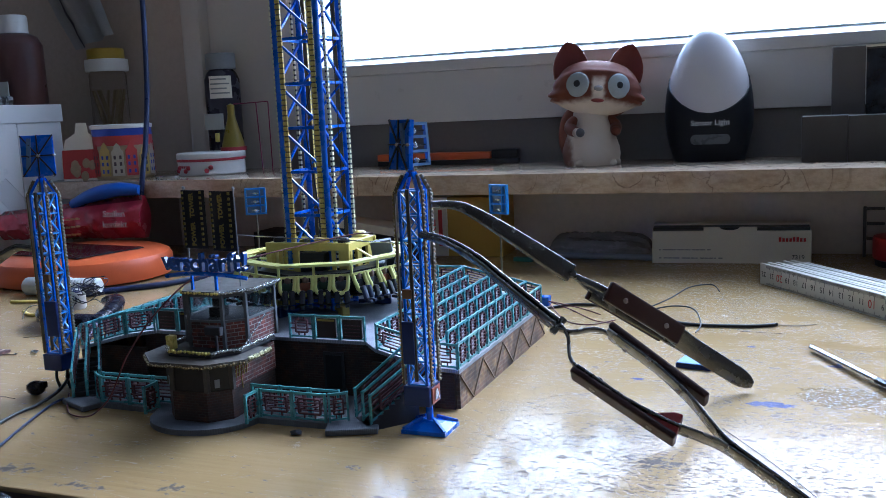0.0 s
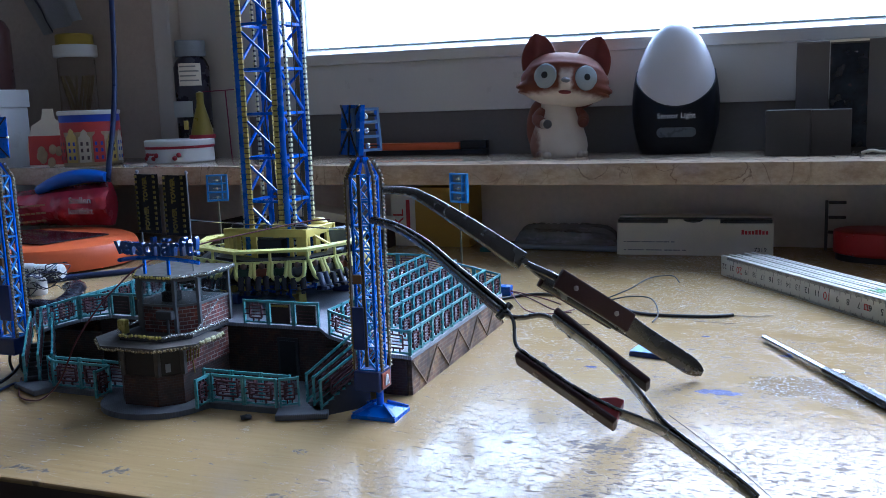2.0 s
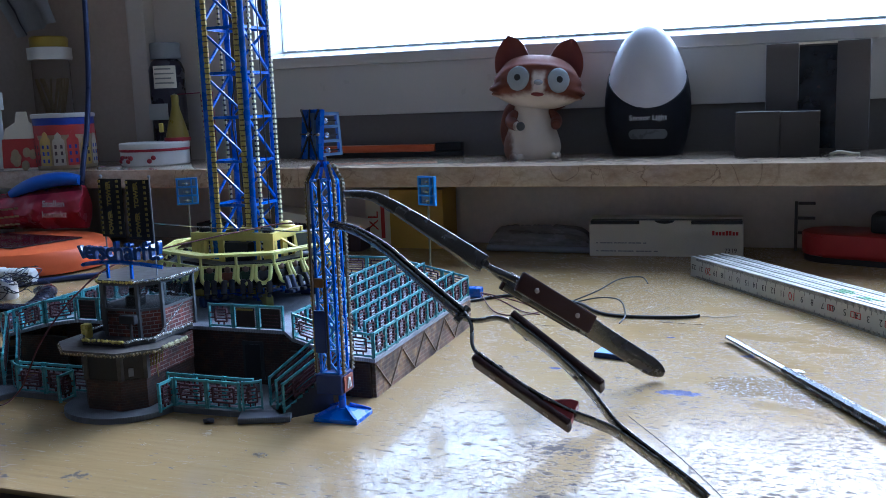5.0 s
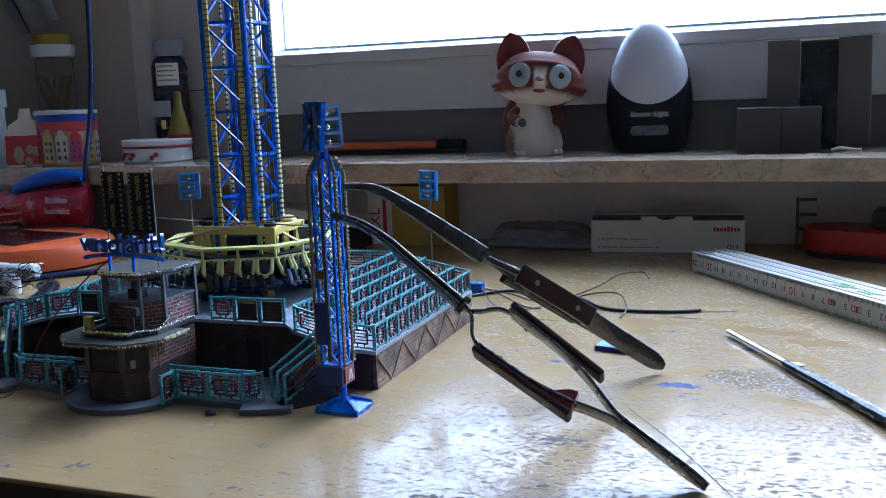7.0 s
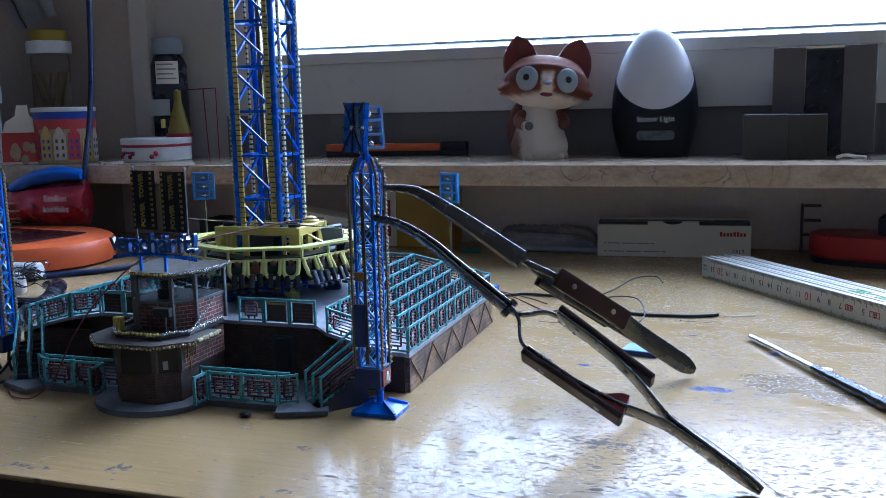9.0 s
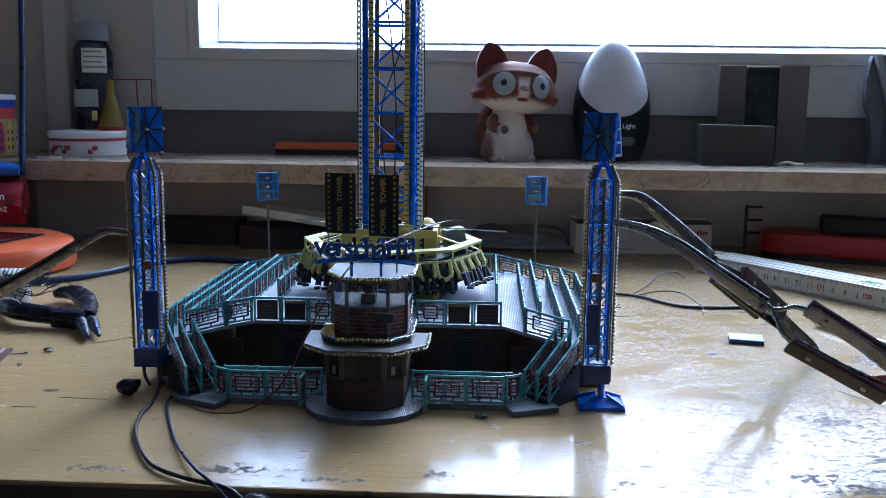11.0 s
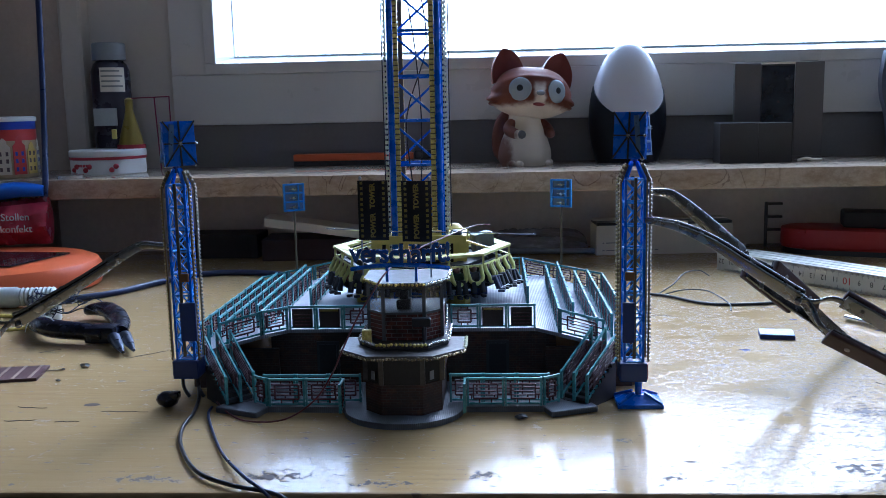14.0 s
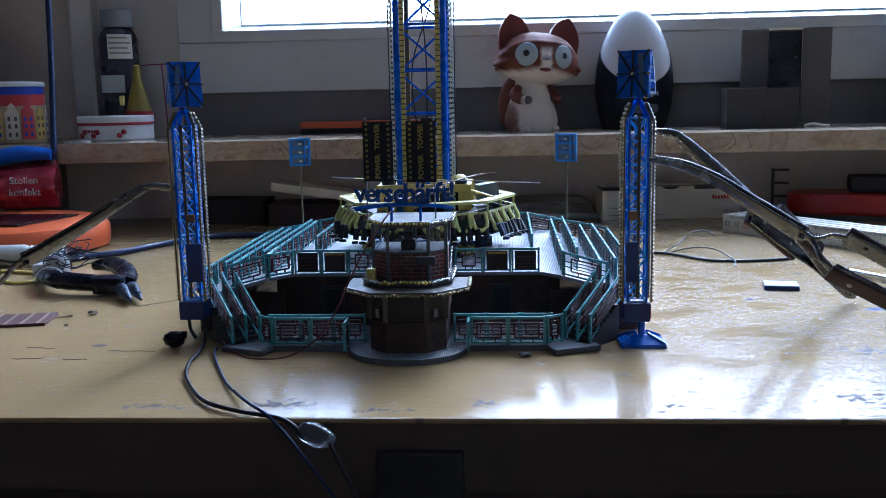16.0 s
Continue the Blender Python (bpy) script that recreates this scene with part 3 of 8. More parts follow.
def room():
    bm = bmesh.new()
    box(bm, -1.6, 2.4, -2.9, 1.0, -0.80, -0.75)
    piece("floor", bm, CARPET, "brown wooden floor boards under the workbench", "floor", kind="structure")
    bm = bmesh.new()
    box(bm, -1.6, 2.4, -2.9, 1.0, 1.75, 1.80)
    piece("ceiling", bm, CEILING, "plain white painted room ceiling", "ceiling", kind="structure")
    bm = bmesh.new()
    box(bm, -1.6, 2.4, -2.95, -2.9, -0.75, 1.75)
    piece("wall_south", bm, ROOM_PAINT, "plain painted wall behind the workbench", "wall", kind="structure")
    bm = bmesh.new()
    box(bm, -1.65, -1.6, -2.9, 1.0, -0.75, 1.75)
    piece("wall_west", bm, ROOM_PAINT, "plain painted side wall", "wall", kind="structure")
    bm = bmesh.new()
    box(bm, 2.4, 2.45, -2.9, 1.0, -0.75, 1.75)
    piece("wall_east", bm, ROOM_PAINT, "plain painted side wall", "wall", kind="structure")
    # window wall: parts round the opening
    bm = bmesh.new()
    box(bm, -0.388, WIN_X - 0.052, WALL_Y, 0.62, SILL_Z, 1.75)
    box(bm, 1.56, 2.4, WALL_Y, 0.62, SILL_Z, 1.75)
    box(bm, WIN_X - 0.052, 1.56, WALL_Y, 0.62, 1.50, 1.75)
    piece("wall_north", bm, PLASTER, "painted window wall beside the opening", "wall", kind="structure")
    bm = bmesh.new()
    box(bm, -1.6, -0.414, WALL_Y - 0.006, 0.62, -0.75, 1.75, bevel=0.002)
    piece("wall_panel", bm, PLASTER_BROWN, "brown board wall panel beside the window", "wall", kind="structure")
    bm = bmesh.new()
    box(bm, -0.414, -0.388, WALL_Y - 0.018, 0.62, SILL_Z, 1.75, bevel=0.004)
    piece("corner_trim", bm, PLASTER, "pale painted corner trim of the window niche", "trim", kind="structure")
    bm = bmesh.new()
    box(bm, WIN_X - 0.052, 1.56, WALL_Y - 0.003, 0.62, SILL_Z, 0.1305)
    piece("wall_upstand", bm, GREY_WALL, "dull grey strip of wall under the window frame", "wall", kind="structure")
    bm = bmesh.new()
    box(bm, -0.414, 2.4, 0.425, 0.60, -0.75, 0.066)
    piece("wall_below_sill", bm, SHADED_WALL, "brown wall in shade under the stone sill", "wall", kind="structure")
    bm = bmesh.new()
    box(bm, -0.517, 2.4, SILL_Y, WALL_Y + 0.02, 0.066, SILL_Z, bevel=0.0012)
    piece("windowsill", bm, STONE, "beige limestone windowsill with brown veins", "windowsill", kind="structure", smooth=40)


def window():
    w = thing("window_1", "white framed window with bright overcast daylight", "window", kind="structure")
    x0, x1, z0, z1, y = WIN_X, 1.50, WIN_Z, 1.44, WALL_Y - 0.008
    bm = bmesh.new()
    box(bm, x0 - 0.050, x1 + 0.05, y, 0.56, 0.130, z0 - 0.012, bevel=0.0015)
    box(bm, x0 - 0.050, x0 - 0.008, y, 0.56, z0 - 0.012, z1 + 0.05, bevel=0.0015)
    box(bm, x1 + 0.008, x1 + 0.05, y, 0.56, z0 - 0.012, z1 + 0.05, bevel=0.0015)
    part("window_frame", bm, WINDOW_WHITE, w, "white painted outer frame", smooth=40)
    bm = bmesh.new()
    yf, d = y - 0.004, 0.012
    box(bm, x0 - 0.012, x1 + 0.012, yf, 0.56, z0 - d, z0, bevel=0.002)
    box(bm, x0 - d, x0, yf, 0.56, z0, z1, bevel=0.002)
    box(bm, x1, x1 + d, yf, 0.56, z0, z1, bevel=0.002)
    box(bm, x0 - d, x1 + d, yf, 0.56, z1, z1 + d, bevel=0.002)
    part("sash_lip", bm, WINDOW_WHITE, w, "projecting lip of the white sash", smooth=40)
    bm = bmesh.new()
    # sloping inner rebate of the sash, then a dark rubber gasket round the pane
    t, yb = 0.0078, 0.512
    for a, b, c, e in (((x0, z0), (x1, z0), (x1 - t, z0 + t), (x0 + t, z0 + t)), ((x0, z1), (x0, z0), (x0 + t, z0 + t), (x0 + t, z1 - t)), ((x1, z0), (x1, z1), (x1 - t, z1 - t), (x1 - t, z0 + t)), ((x1, z1), (x0, z1), (x0 + t, z1 - t), (x1 - t, z1 - t))):
        near = [bm.verts.new((p[0], y, p[1])) for p in (a, b)]
        far = [bm.verts.new((p[0], yb, p[1])) for p in (c, e)]
        bm.faces.new((*near, *far))
    part("sash_rebate", bm, REBATE_LIT_WHITE, w, "sloping white rebate round the pane")
    bm = bmesh.new()
    g = 0.0006
    ring = [(x0 + t, z0 + t), (x1 - t, z0 + t), (x1 - t, z1 - t), (x0 + t, z1 - t)]
    for (ax, az), (bx, bz) in zip(ring, ring[1:] + ring[:1]):
        bar(bm, (ax, yb, az), (bx, yb, bz), g, 0.004)
    part("gasket", bm, GREY_WHITE, w, "pale grey rubber gasket")
    bm = bmesh.new()
    box(bm, x0 + t, x1 - t, yb + 0.004, yb + 0.008, z0 + t, z1 - t)
    pane = part("pane", bm, glass("window_glass", (1, 1, 1), 0.0), w, "clear glass pane")
    pane.visible_shadow = False


def workbench():
    w = thing("workbench", "worn varnished pine workbench with scratches and paint spots", "workbench", pose(0.3, 0.1, -0.75))
    inv = pose(-0.3, -0.1, 0.75)
    bm = bmesh.new()
    box(bm, -0.95, 1.75, -0.2, 0.42, -0.0024, 0.0, bevel=0.0010)
    part("tabletop", bm, PINE, w, "scratched varnished pine top", m=inv)
    # front edge below the top layer, much darker than the pine
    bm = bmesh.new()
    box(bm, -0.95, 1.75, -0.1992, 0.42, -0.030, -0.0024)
    part("edge_band", bm, DARK_WOOD, w, "dark front edge", m=inv)
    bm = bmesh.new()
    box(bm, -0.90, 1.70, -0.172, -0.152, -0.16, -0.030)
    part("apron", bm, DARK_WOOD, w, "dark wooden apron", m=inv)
    bm = bmesh.new()
    box(bm, 0.002, 0.036, -0.203, -0.1972, -0.060, -0.013, bevel=0.001)
    part("clamp_plate", bm, BLACK, w, "black plate on the front edge", m=inv)
    # open cracks along the grain
    for x0, y0, x1, y1 in ((-0.145, -0.103, -0.121, -0.104), (-0.191, -0.096, -0.175, -0.098), (-0.187, -0.117, -0.172, -0.116), (-0.161, -0.118, -0.149, -0.118), (-0.170, -0.004, -0.152, 0.012), (-0.232, 0.009, -0.222, 0.017), (0.236, 0.118, 0.262, 0.116), (0.150, 0.096, 0.176, 0.095)):
        bm = bmesh.new()
        n = 6
        line = [(x0 + (x1 - x0) * i / n, y0 + (y1 - y0) * i / n + 0.0005 * math.sin(i * 2.1 + x0 * 90), 0.00008) for i in range(n + 1)]
        ribbon(bm, line, [0.0002] + [0.0005 + 0.0003 * math.sin(i) for i in range(1, n)] + [0.0002], 0.0003)
        part("crack", bm, CRACK, w, "dark open crack", m=inv)
    for x in (-0.86, 1.62):
        for y in (-0.14, 0.34):
            bm = bmesh.new()
            box(bm, x, x + 0.06, y, y + 0.06, -0.75, -0.030, bevel=0.003)
            part("leg", bm, DARK_WOOD, w, m=inv)


room()
window()
workbench()


# ---- the fairground ride model: platform, fences, booth ----
POSTER = paint("dark_poster_print", (0.022, 0.012, 0.012), 0.45, stain=300, vary=0.4)
STAIR_DARK = paint("dark_stair_plastic", (0.035, 0.035, 0.04), 0.6, stain=200, vary=0.25)
BRACE_TAN = paint("tan_brace", (0.215, 0.150, 0.098), 0.6, stain=300, vary=0.25)
CX = 0.0055          # the model's middle line
DECK_Z = 0.030
MODEL = pose(CX, 0, 0)


def queue_z(u):
    """Height of the deck, which slopes down on both outer sides."""
    return DECK_Z - max(0.0, abs(u) - 0.076) * 0.262


def fence_meshes(w, h, slope, key, cache={}):
    """The teal frame and the maroon grille of a fence panel that starts at the origin and runs along x."""
    k = (round(w, 4), round(h, 4), round(slope, 3), key)
    if k in cache:
        return cache[k]
    t = 0.00095

    def sheared(bm):
        for v in bm.verts:
            v.co.z += slope * v.co.x
        return bm
    bm = bmesh.new()
    for x in (0.0006, w - 0.0006):
        box(bm, x - 0.0005, x + 0.0005, -0.0007, 0.0007, 0.0, h)
    box(bm, 0.0, w, -t / 2, t / 2, h - 0.0014, h - 0.0002)
    box(bm, 0.001, w - 0.001, -t / 2, t / 2, 0.0006, 0.0015)
    teal = mesh_of("fence_panel", sheared(bm), TEAL)
    bm = bmesh.new()
    wide = w > 0.0156
    gx0, gx1 = (w * 0.18, w * 0.82) if wide else (w * 0.27, w * 0.73)
    gz0, gz1, g = h * 0.25, h * 0.76, 0.00036
    if key in ("poster", "banner"):
        # solid board with a pale heading or rows of print
        gx0, gx1, gz0, gz1 = w * 0.13, w * 0.87, 0.0010, h * 0.86
        box(bm, gx0, gx1, -0.0005, 0.0005, gz0, gz1, 1)
        if key == "banner":
            box(bm, gx0 + 0.0006, gx1 - 0.0006, -0.0008, 0.0008, gz1 - 0.0014, gz1 - 0.0004, 2)
        else:
            for i in range(4):
                z = gz0 + 0.0012 + i * 0.0018
                box(bm, gx0 + 0.0012, gx1 - 0.0010, -0.0007, 0.0007, z, z + 0.0005, 0)
    else:
        # thick outline with slats inside, hung from the frame by short stubs
        for x in (gx0, gx1):
            box(bm, x - g, x + g, -0.0006, 0.0006, gz0, gz1)
        rows = 4
        for i in range(rows + 1):
            z = gz0 + (gz1 - gz0) * i / rows
            out = -0.0011 if i == 2 else 0.0
            box(bm, gx0 - out, gx1 + out, -0.0005, 0.0005, z - (0.0004 if i in (0, rows) else 0.00022), z + (0.0004 if i in (0, rows) else 0.00022))
        for f in (0.25, 0.75):
            x = gx0 + (gx1 - gx0) * f
            box(bm, x - 0.0003, x + 0.0003, -0.0004, 0.0004, 0.0012, gz0)
            box(bm, x - 0.0003, x + 0.0003, -0.0004, 0.0004, gz1, h - 0.0012)
        for f in (0.3, 0.7):
            z = gz0 + (gz1 - gz0) * f
            box(bm, 0.0010, gx0, -0.0004, 0.0004, z - 0.0003, z + 0.0003)
            box(bm, gx1, w - 0.0010, -0.0004, 0.0004, z - 0.0003, z + 0.0003)
    grille = mesh_of("grille", sheared(bm), [MAROON, POSTER, GOLD_INK])
    cache[k] = teal, grille
    return cache[k]


def fence(parent, a, b, za, zb, h=0.0128, step=0.0165, boards={}):
    """Panels from a to b (x, y); za and zb: the heights of their feet."""
    a, b = Vector((*a, za)), Vector((*b, zb))
    flat = Vector((b.x - a.x, b.y - a.y, 0))
    n = max(1, round(flat.length / step))
    w, slope = flat.length / n, (zb - za) / flat.length
    turn = math.degrees(math.atan2(flat.y, flat.x))
    for i in range(n):
        teal, grille = fence_meshes(w, h, slope, boards.get(i, "grid"))
        p = a.lerp(b, i / n)
        f = part("fence_panel", teal, None, parent, m=pose(p.x, p.y, p.z, 0, 0, turn))
        part("grille", grille, None, f, "dark printed board" if i in boards else "maroon slatted infill")


def platform():
    p = thing("ride_platform", "grey plank deck on brick base of a fairground model", "model platform", MODEL)
    # forecourt plate with its rounded front under the booth
    bm = bmesh.new()
    poly = [(0.080, -0.064), (0.080, -0.100), (0.070, -0.1055), (0.029, -0.1055)]
    disc = [(0.0285 * math.sin(a), -0.106 - 0.0245 * math.cos(a)) for a in (radians(d) for d in range(75, -76, -10))]
    poly += disc + [(-x, y) for x, y in reversed(poly)]
    prism(bm, poly, 0.0, 0.0028, bevel=0.0005)
    part("forecourt", bm, DECK_SHADED, p, "grey forecourt plate, darkened for the shade on it", smooth=30)
    # foot blocks of the stairs
    for s in (1, -1):
        bm = bmesh.new()
        box(bm, -0.012, 0.012, -0.006, 0.006, 0, 0.003, bevel=0.0008)
        part("step_block", bm, DECK_SHADED, p, m=pose(s * 0.079, -0.1045, 0, 0, 0, s * 22))
    # deck
    bm = bmesh.new()
    prism(bm, [(-0.065, -0.059), (0.065, -0.059), (0.076, -0.071), (0.076, 0.092), (-0.076, 0.092), (-0.076, -0.071)], DECK_Z - 0.0018, DECK_Z)
    part("deck", bm, DECK, p, "grey plank deck")
    for s in (1, -1):
        bm = bmesh.new()
        z1 = queue_z(0.1165)
        o = [(0.076, -0.071), (0.104, -0.071), (0.1165, -0.063), (0.1165, 0.086), (0.076, 0.092)]
        lo = [bm.verts.new((s * x, y, queue_z(x) - 0.0018)) for x, y in o]
        hi = [bm.verts.new((s * x, y, queue_z(x))) for x, y in o]
        bm.faces.new(lo), bm.faces.new(hi)
        for i in range(len(o)):
            j = (i + 1) % len(o)
            bm.faces.new((lo[i], lo[j], hi[j], hi[i]))
        part("queue_deck", bm, DECK, p, "sloping grey queue deck")
        bm = bmesh.new()
        box(bm, s * 0.1145, s * 0.1165, -0.063, 0.086, 0.0, z1 - 0.0021)
        wall = part("side_wall", bm, BRICK_PALE, p, "weathered brick side wall with braces")
        n = 9
        for i in range(n):
            bm = bmesh.new()
            y0 = -0.062 + 0.148 * i / n
            y1 = -0.062 + 0.148 * (i + 1) / n
            a, b = ((y0, 0.001), (y1, z1 - 0.003)) if i % 2 else ((y0, z1 - 0.003), (y1, 0.001))
            bar(bm, (s * 0.1168, a[0], a[1]), (s * 0.1168, b[0], b[1]), 0.0007)
            part("brace", bm, BRACE_TAN, wall, "thin tan diagonal brace")
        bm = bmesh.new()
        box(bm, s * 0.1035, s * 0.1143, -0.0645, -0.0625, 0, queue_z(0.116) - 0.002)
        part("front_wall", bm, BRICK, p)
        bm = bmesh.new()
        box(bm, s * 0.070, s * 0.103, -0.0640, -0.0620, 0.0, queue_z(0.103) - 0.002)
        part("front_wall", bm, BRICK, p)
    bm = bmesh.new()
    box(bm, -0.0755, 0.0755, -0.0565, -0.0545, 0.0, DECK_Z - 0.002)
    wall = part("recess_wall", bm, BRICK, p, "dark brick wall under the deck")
    for x in (-0.045, 0.045):
        bm = bmesh.new()
        box(bm, x - 0.006, x + 0.006, -0.0576, -0.0567, 0.003, 0.023)
        box(bm, x - 0.0045, x + 0.0045, -0.0580, -0.0577, 0.004, 0.0215, 1)
        part("door", bm, [STAIR_DARK, BLACK], wall, "narrow dark door")
    bm = bmesh.new()
    box(bm, -0.112, 0.112, 0.086, 0.088, 0.0, queue_z(0.112) - 0.002)
    part("back_wall", bm, BRICK_PALE, p)
    # fences on the deck
    fence(p, (-0.065, -0.0585), (-0.0215, -0.0585), DECK_Z, DECK_Z, boards={0: "poster", 1: "banner"})
    fence(p, (0.0205, -0.0585), (0.065, -0.0585), DECK_Z, DECK_Z, boards={1: "banner", 2: "poster"})
    fence(p, (-0.0765, -0.0705), (-0.0655, -0.0590), DECK_Z, DECK_Z)
    for s in (1, -1):
        fence(p, (s * 0.0765, -0.0705), (s * 0.099, -0.0705), queue_z(0.0765), queue_z(0.099), step=0.023)
        fence(p, (s * 0.1045, -0.070), (s * 0.116, -0.0625), queue_z(0.1045), queue_z(0.116))
        for u, y0, y1 in ((0.0625, -0.012, 0.090), (0.0765, -0.0700, 0.060), (0.0855, -0.045, 0.087), (0.0955, -0.069, 0.066), (0.1055, -0.050, 0.086), (0.1155, -0.062, 0.085)):
            fence(p, (s * u, y0), (s * u, y1), queue_z(u), queue_z(u), step=0.0148)
        fence(p, (s * 0.0620, 0.0905), (s * 0.1155, 0.0855), DECK_Z, queue_z(0.1155), step=0.018)
    fence(p, (-0.061, 0.0905), (0.061, 0.0905), DECK_Z, DECK_Z)
    # low fences round the forecourt
    for s in (1, -1):
        fence(p, (s * 0.0300, -0.1045), (s * 0.0660, -0.1045), 0.0030, 0.0030, h=0.0140, step=0.018)
        fence(p, (s * 0.0665, -0.1040), (s * 0.0745, -0.0985), 0.0030, 0.0030, h=0.0140)
        fence(p, (s * 0.0215, -0.0985), (s * 0.070, -0.0985), 0.0030, 0.0030, h=0.0142, step=0.0165)
        fence(p, (s * 0.0293, -0.1160), (s * 0.0293, -0.1050), 0.0030, 0.0030, h=0.0140)
        # three stair rails, rising outwards
        for k in range(3):
            ax, ay = 0.0755 + 0.0058 * k, -0.0945 - 0.0040 * k
            fence(p, (s * ax, ay), (s * (ax + 0.0170 + 0.0010 * k), ay + 0.0205 + 0.0030 * k), 0.0030, 0.0200, h=0.0140, step=0.04)
        for i in range(9):
            f = i / 9
            cx, cy = 0.0820 + 0.0170 * f, -0.0980 + 0.0210 * f
            bm = bmesh.new()
            box(bm, -0.0072, 0.0072, -0.0016, 0.0016, 0.0, 0.0030 + 0.0165 * f)
            part("stair_step", bm, STAIR_DARK, p, m=pose(s * cx, cy, 0, 0, 0, -s * 44))


def octagon(hw, y0, y1, cut):
    cx, cy = cut if isinstance(cut, tuple) else (cut, cut)
    return [(-hw, y1), (-hw, y0 + cy), (-hw + cx, y0), (hw - cx, y0), (hw, y0 + cy), (hw, y1)]


def garland(bm, pts, step=0.0014, r=0.00085, mi=0, rng=random.Random(4)):
    for a, b in zip(pts, pts[1:]):
        a, b = Vector(a), Vector(b)
        n = max(1, int((b - a).length / step))
        for i in range(n):
            p = a.lerp(b, (i + 0.5) / n)
            q = Vector([rng.uniform(-0.00025, 0.00025) for _ in range(3)])
            ball(bm, p + q, r * rng.uniform(0.75, 1.15), mi, n=1)


def booth():
    b = thing("ticket_booth", "two-storey brick ticket booth with lamp-trimmed canopies", "model booth", pose(CX + 0.0005, 0, 0.0028))
    Z = -0.0028
    low = octagon(0.0182, -0.1185, -0.072, 0.0085)
    up = octagon(0.0178, -0.1010, -0.066, 0.0080)
    bm = bmesh.new()
    prism(bm, low, 0.0001, 0.0145)
    part("lower_wall", bm, BRICK, b, "dark brick lower storey")
    bm = bmesh.new()
    prism(bm, octagon(0.0176, -0.1178, -0.073, 0.0083), 0.0146, 0.0285, 1)
    for x, y in low[1:5]:
        box(bm, x - 0.0011, x + 0.0011, y - 0.0002, y + 0.0020, 0.0146, 0.0285)
    part("counter_window", bm, [ROOF_GREY, BLACK], b, "dark ticket counter openings with grey posts")
    for s in (1, -1):
        bm = bmesh.new()
        box(bm, -0.0012, 0.0012, -0.0003, 0.0, 0.0, 0.0040)
        part("notice", bm, GREY_PLASTIC, b, "small pale notice", m=pose(s * 0.0137, -0.1151, 0.0165, 0, 0, s * 45))
        bm = bmesh.new()
        box(bm, s * 0.0182, s * 0.0188, -0.1090, -0.072, 0.0146, 0.0285)
        part("side_wall", bm, BRICK_RED, b, "red brick side wall")
    # painted scrawl on the side wall
    bm = bmesh.new()
    for i in range(5):
        y = -0.107 + 0.0022 * i
        bar(bm, (0.0190, y, 0.0195), (0.0190, y + 0.0010, 0.0250), 0.0004)
    bar(bm, (0.0190, -0.103, 0.0195), (0.0190, -0.102, 0.0130), 0.00035)
    part("painted_mark", bm, GOLD_INK, b, "yellow painted scrawl")
    # canopy and its lamps
    can = octagon(0.0290, -0.1265, -0.090, (0.0140, 0.0135))
    bm = bmesh.new()
    prism(bm, can, 0.0286, 0.0306)
    canopy = part("canopy", bm, ROOF_GREY, b, "weathered grey canopy")
    edge = [(x * 1.005, y - 0.0004, 0.0292) for x, y in can]
    bm = bmesh.new()
    garland(bm, edge[1:])
    garland(bm, edge[:2])
    part("lamp_chain", bm, DULL_LAMPS, canopy, "dull gold and silver lamp chain")
    bm = bmesh.new()
    garland(bm, [(0.0293, -0.111, 0.0304), (0.0293, -0.091, 0.0304)], 0.0022, 0.0011)
    part("lamp_chain", bm, PEARL, canopy, "pale yellow lamp chain")
    # upper balcony rim
    rim = octagon(0.0212, -0.1160, -0.075, (0.0090, 0.0110))
    bm = bmesh.new()
    prism(bm, rim, 0.0307, 0.0314)
    rim_part = part("upper_rim", bm, STAIR_DARK, b, "dark balcony floor")
    for (ax, ay), (bx, by) in zip(rim, rim[1:]):
        bm = bmesh.new()
        bar(bm, (ax * 0.985, ay + 0.0004, 0.03235), (bx * 0.985, by + 0.0004, 0.03235), 0.0009, 0.0019)
        part("parapet", bm, ROOF_GREY, rim_part)
    bm = bmesh.new()
    garland(bm, [(x * 1.01, y - 0.0004, 0.0332) for x, y in rim[3:]], 0.0012, 0.0009, 0)
    garland(bm, [(x * 1.01, y - 0.0004, 0.0332) for x, y in rim[:3]], 0.0012, 0.0009, 0)
    garland(bm, [(x * 1.01, y - 0.0004, 0.0332) for x, y in rim[2:4]], 0.0017, 0.0010, 1)
    part("lamp_chain", bm, [SILVER, GOLD], b, "silver and gold lamp chain")
    # upper storey
    bm = bmesh.new()
    prism(bm, up, 0.0316, 0.0445)
    part("upper_wall", bm, BRICK_RED, b, "red brick upper storey")
    bm = bmesh.new()
    posts = up[1:5] + [(up[0][0], -0.0675), (up[5][0], -0.0675), (0.0, -0.0675)]
    for x, y in posts:
        box(bm, x - 0.0008, x + 0.0008, y - 0.0008, y + 0.0008, 0.0316, 0.0580)
    ring = up[1:5]
    for (ax, ay), (bx, by) in list(zip(up, up[1:])):
        for z in (0.0449, 0.0574):
            bar(bm, (ax, ay, z), (bx, by, z), 0.0011)
    part("window_frame", bm, FRAME_GREY, b, "grey window frames")
    bm = bmesh.new()
    prism(bm, octagon(0.0172, -0.1004, -0.0666, 0.0078), 0.0446, 0.0449)
    part("upper_floor", bm, BLACK_CLOTH, b, "dark floor behind the glass")
    for (ax, ay), (bx, by) in zip(up, up[1:]):
        bm = bmesh.new()
        bar(bm, (ax, ay, 0.0512), (bx, by, 0.0512), 0.0002, 0.0122)
        part("glazing", bm, SMOKED, b, "clear glazing").visible_shadow = False
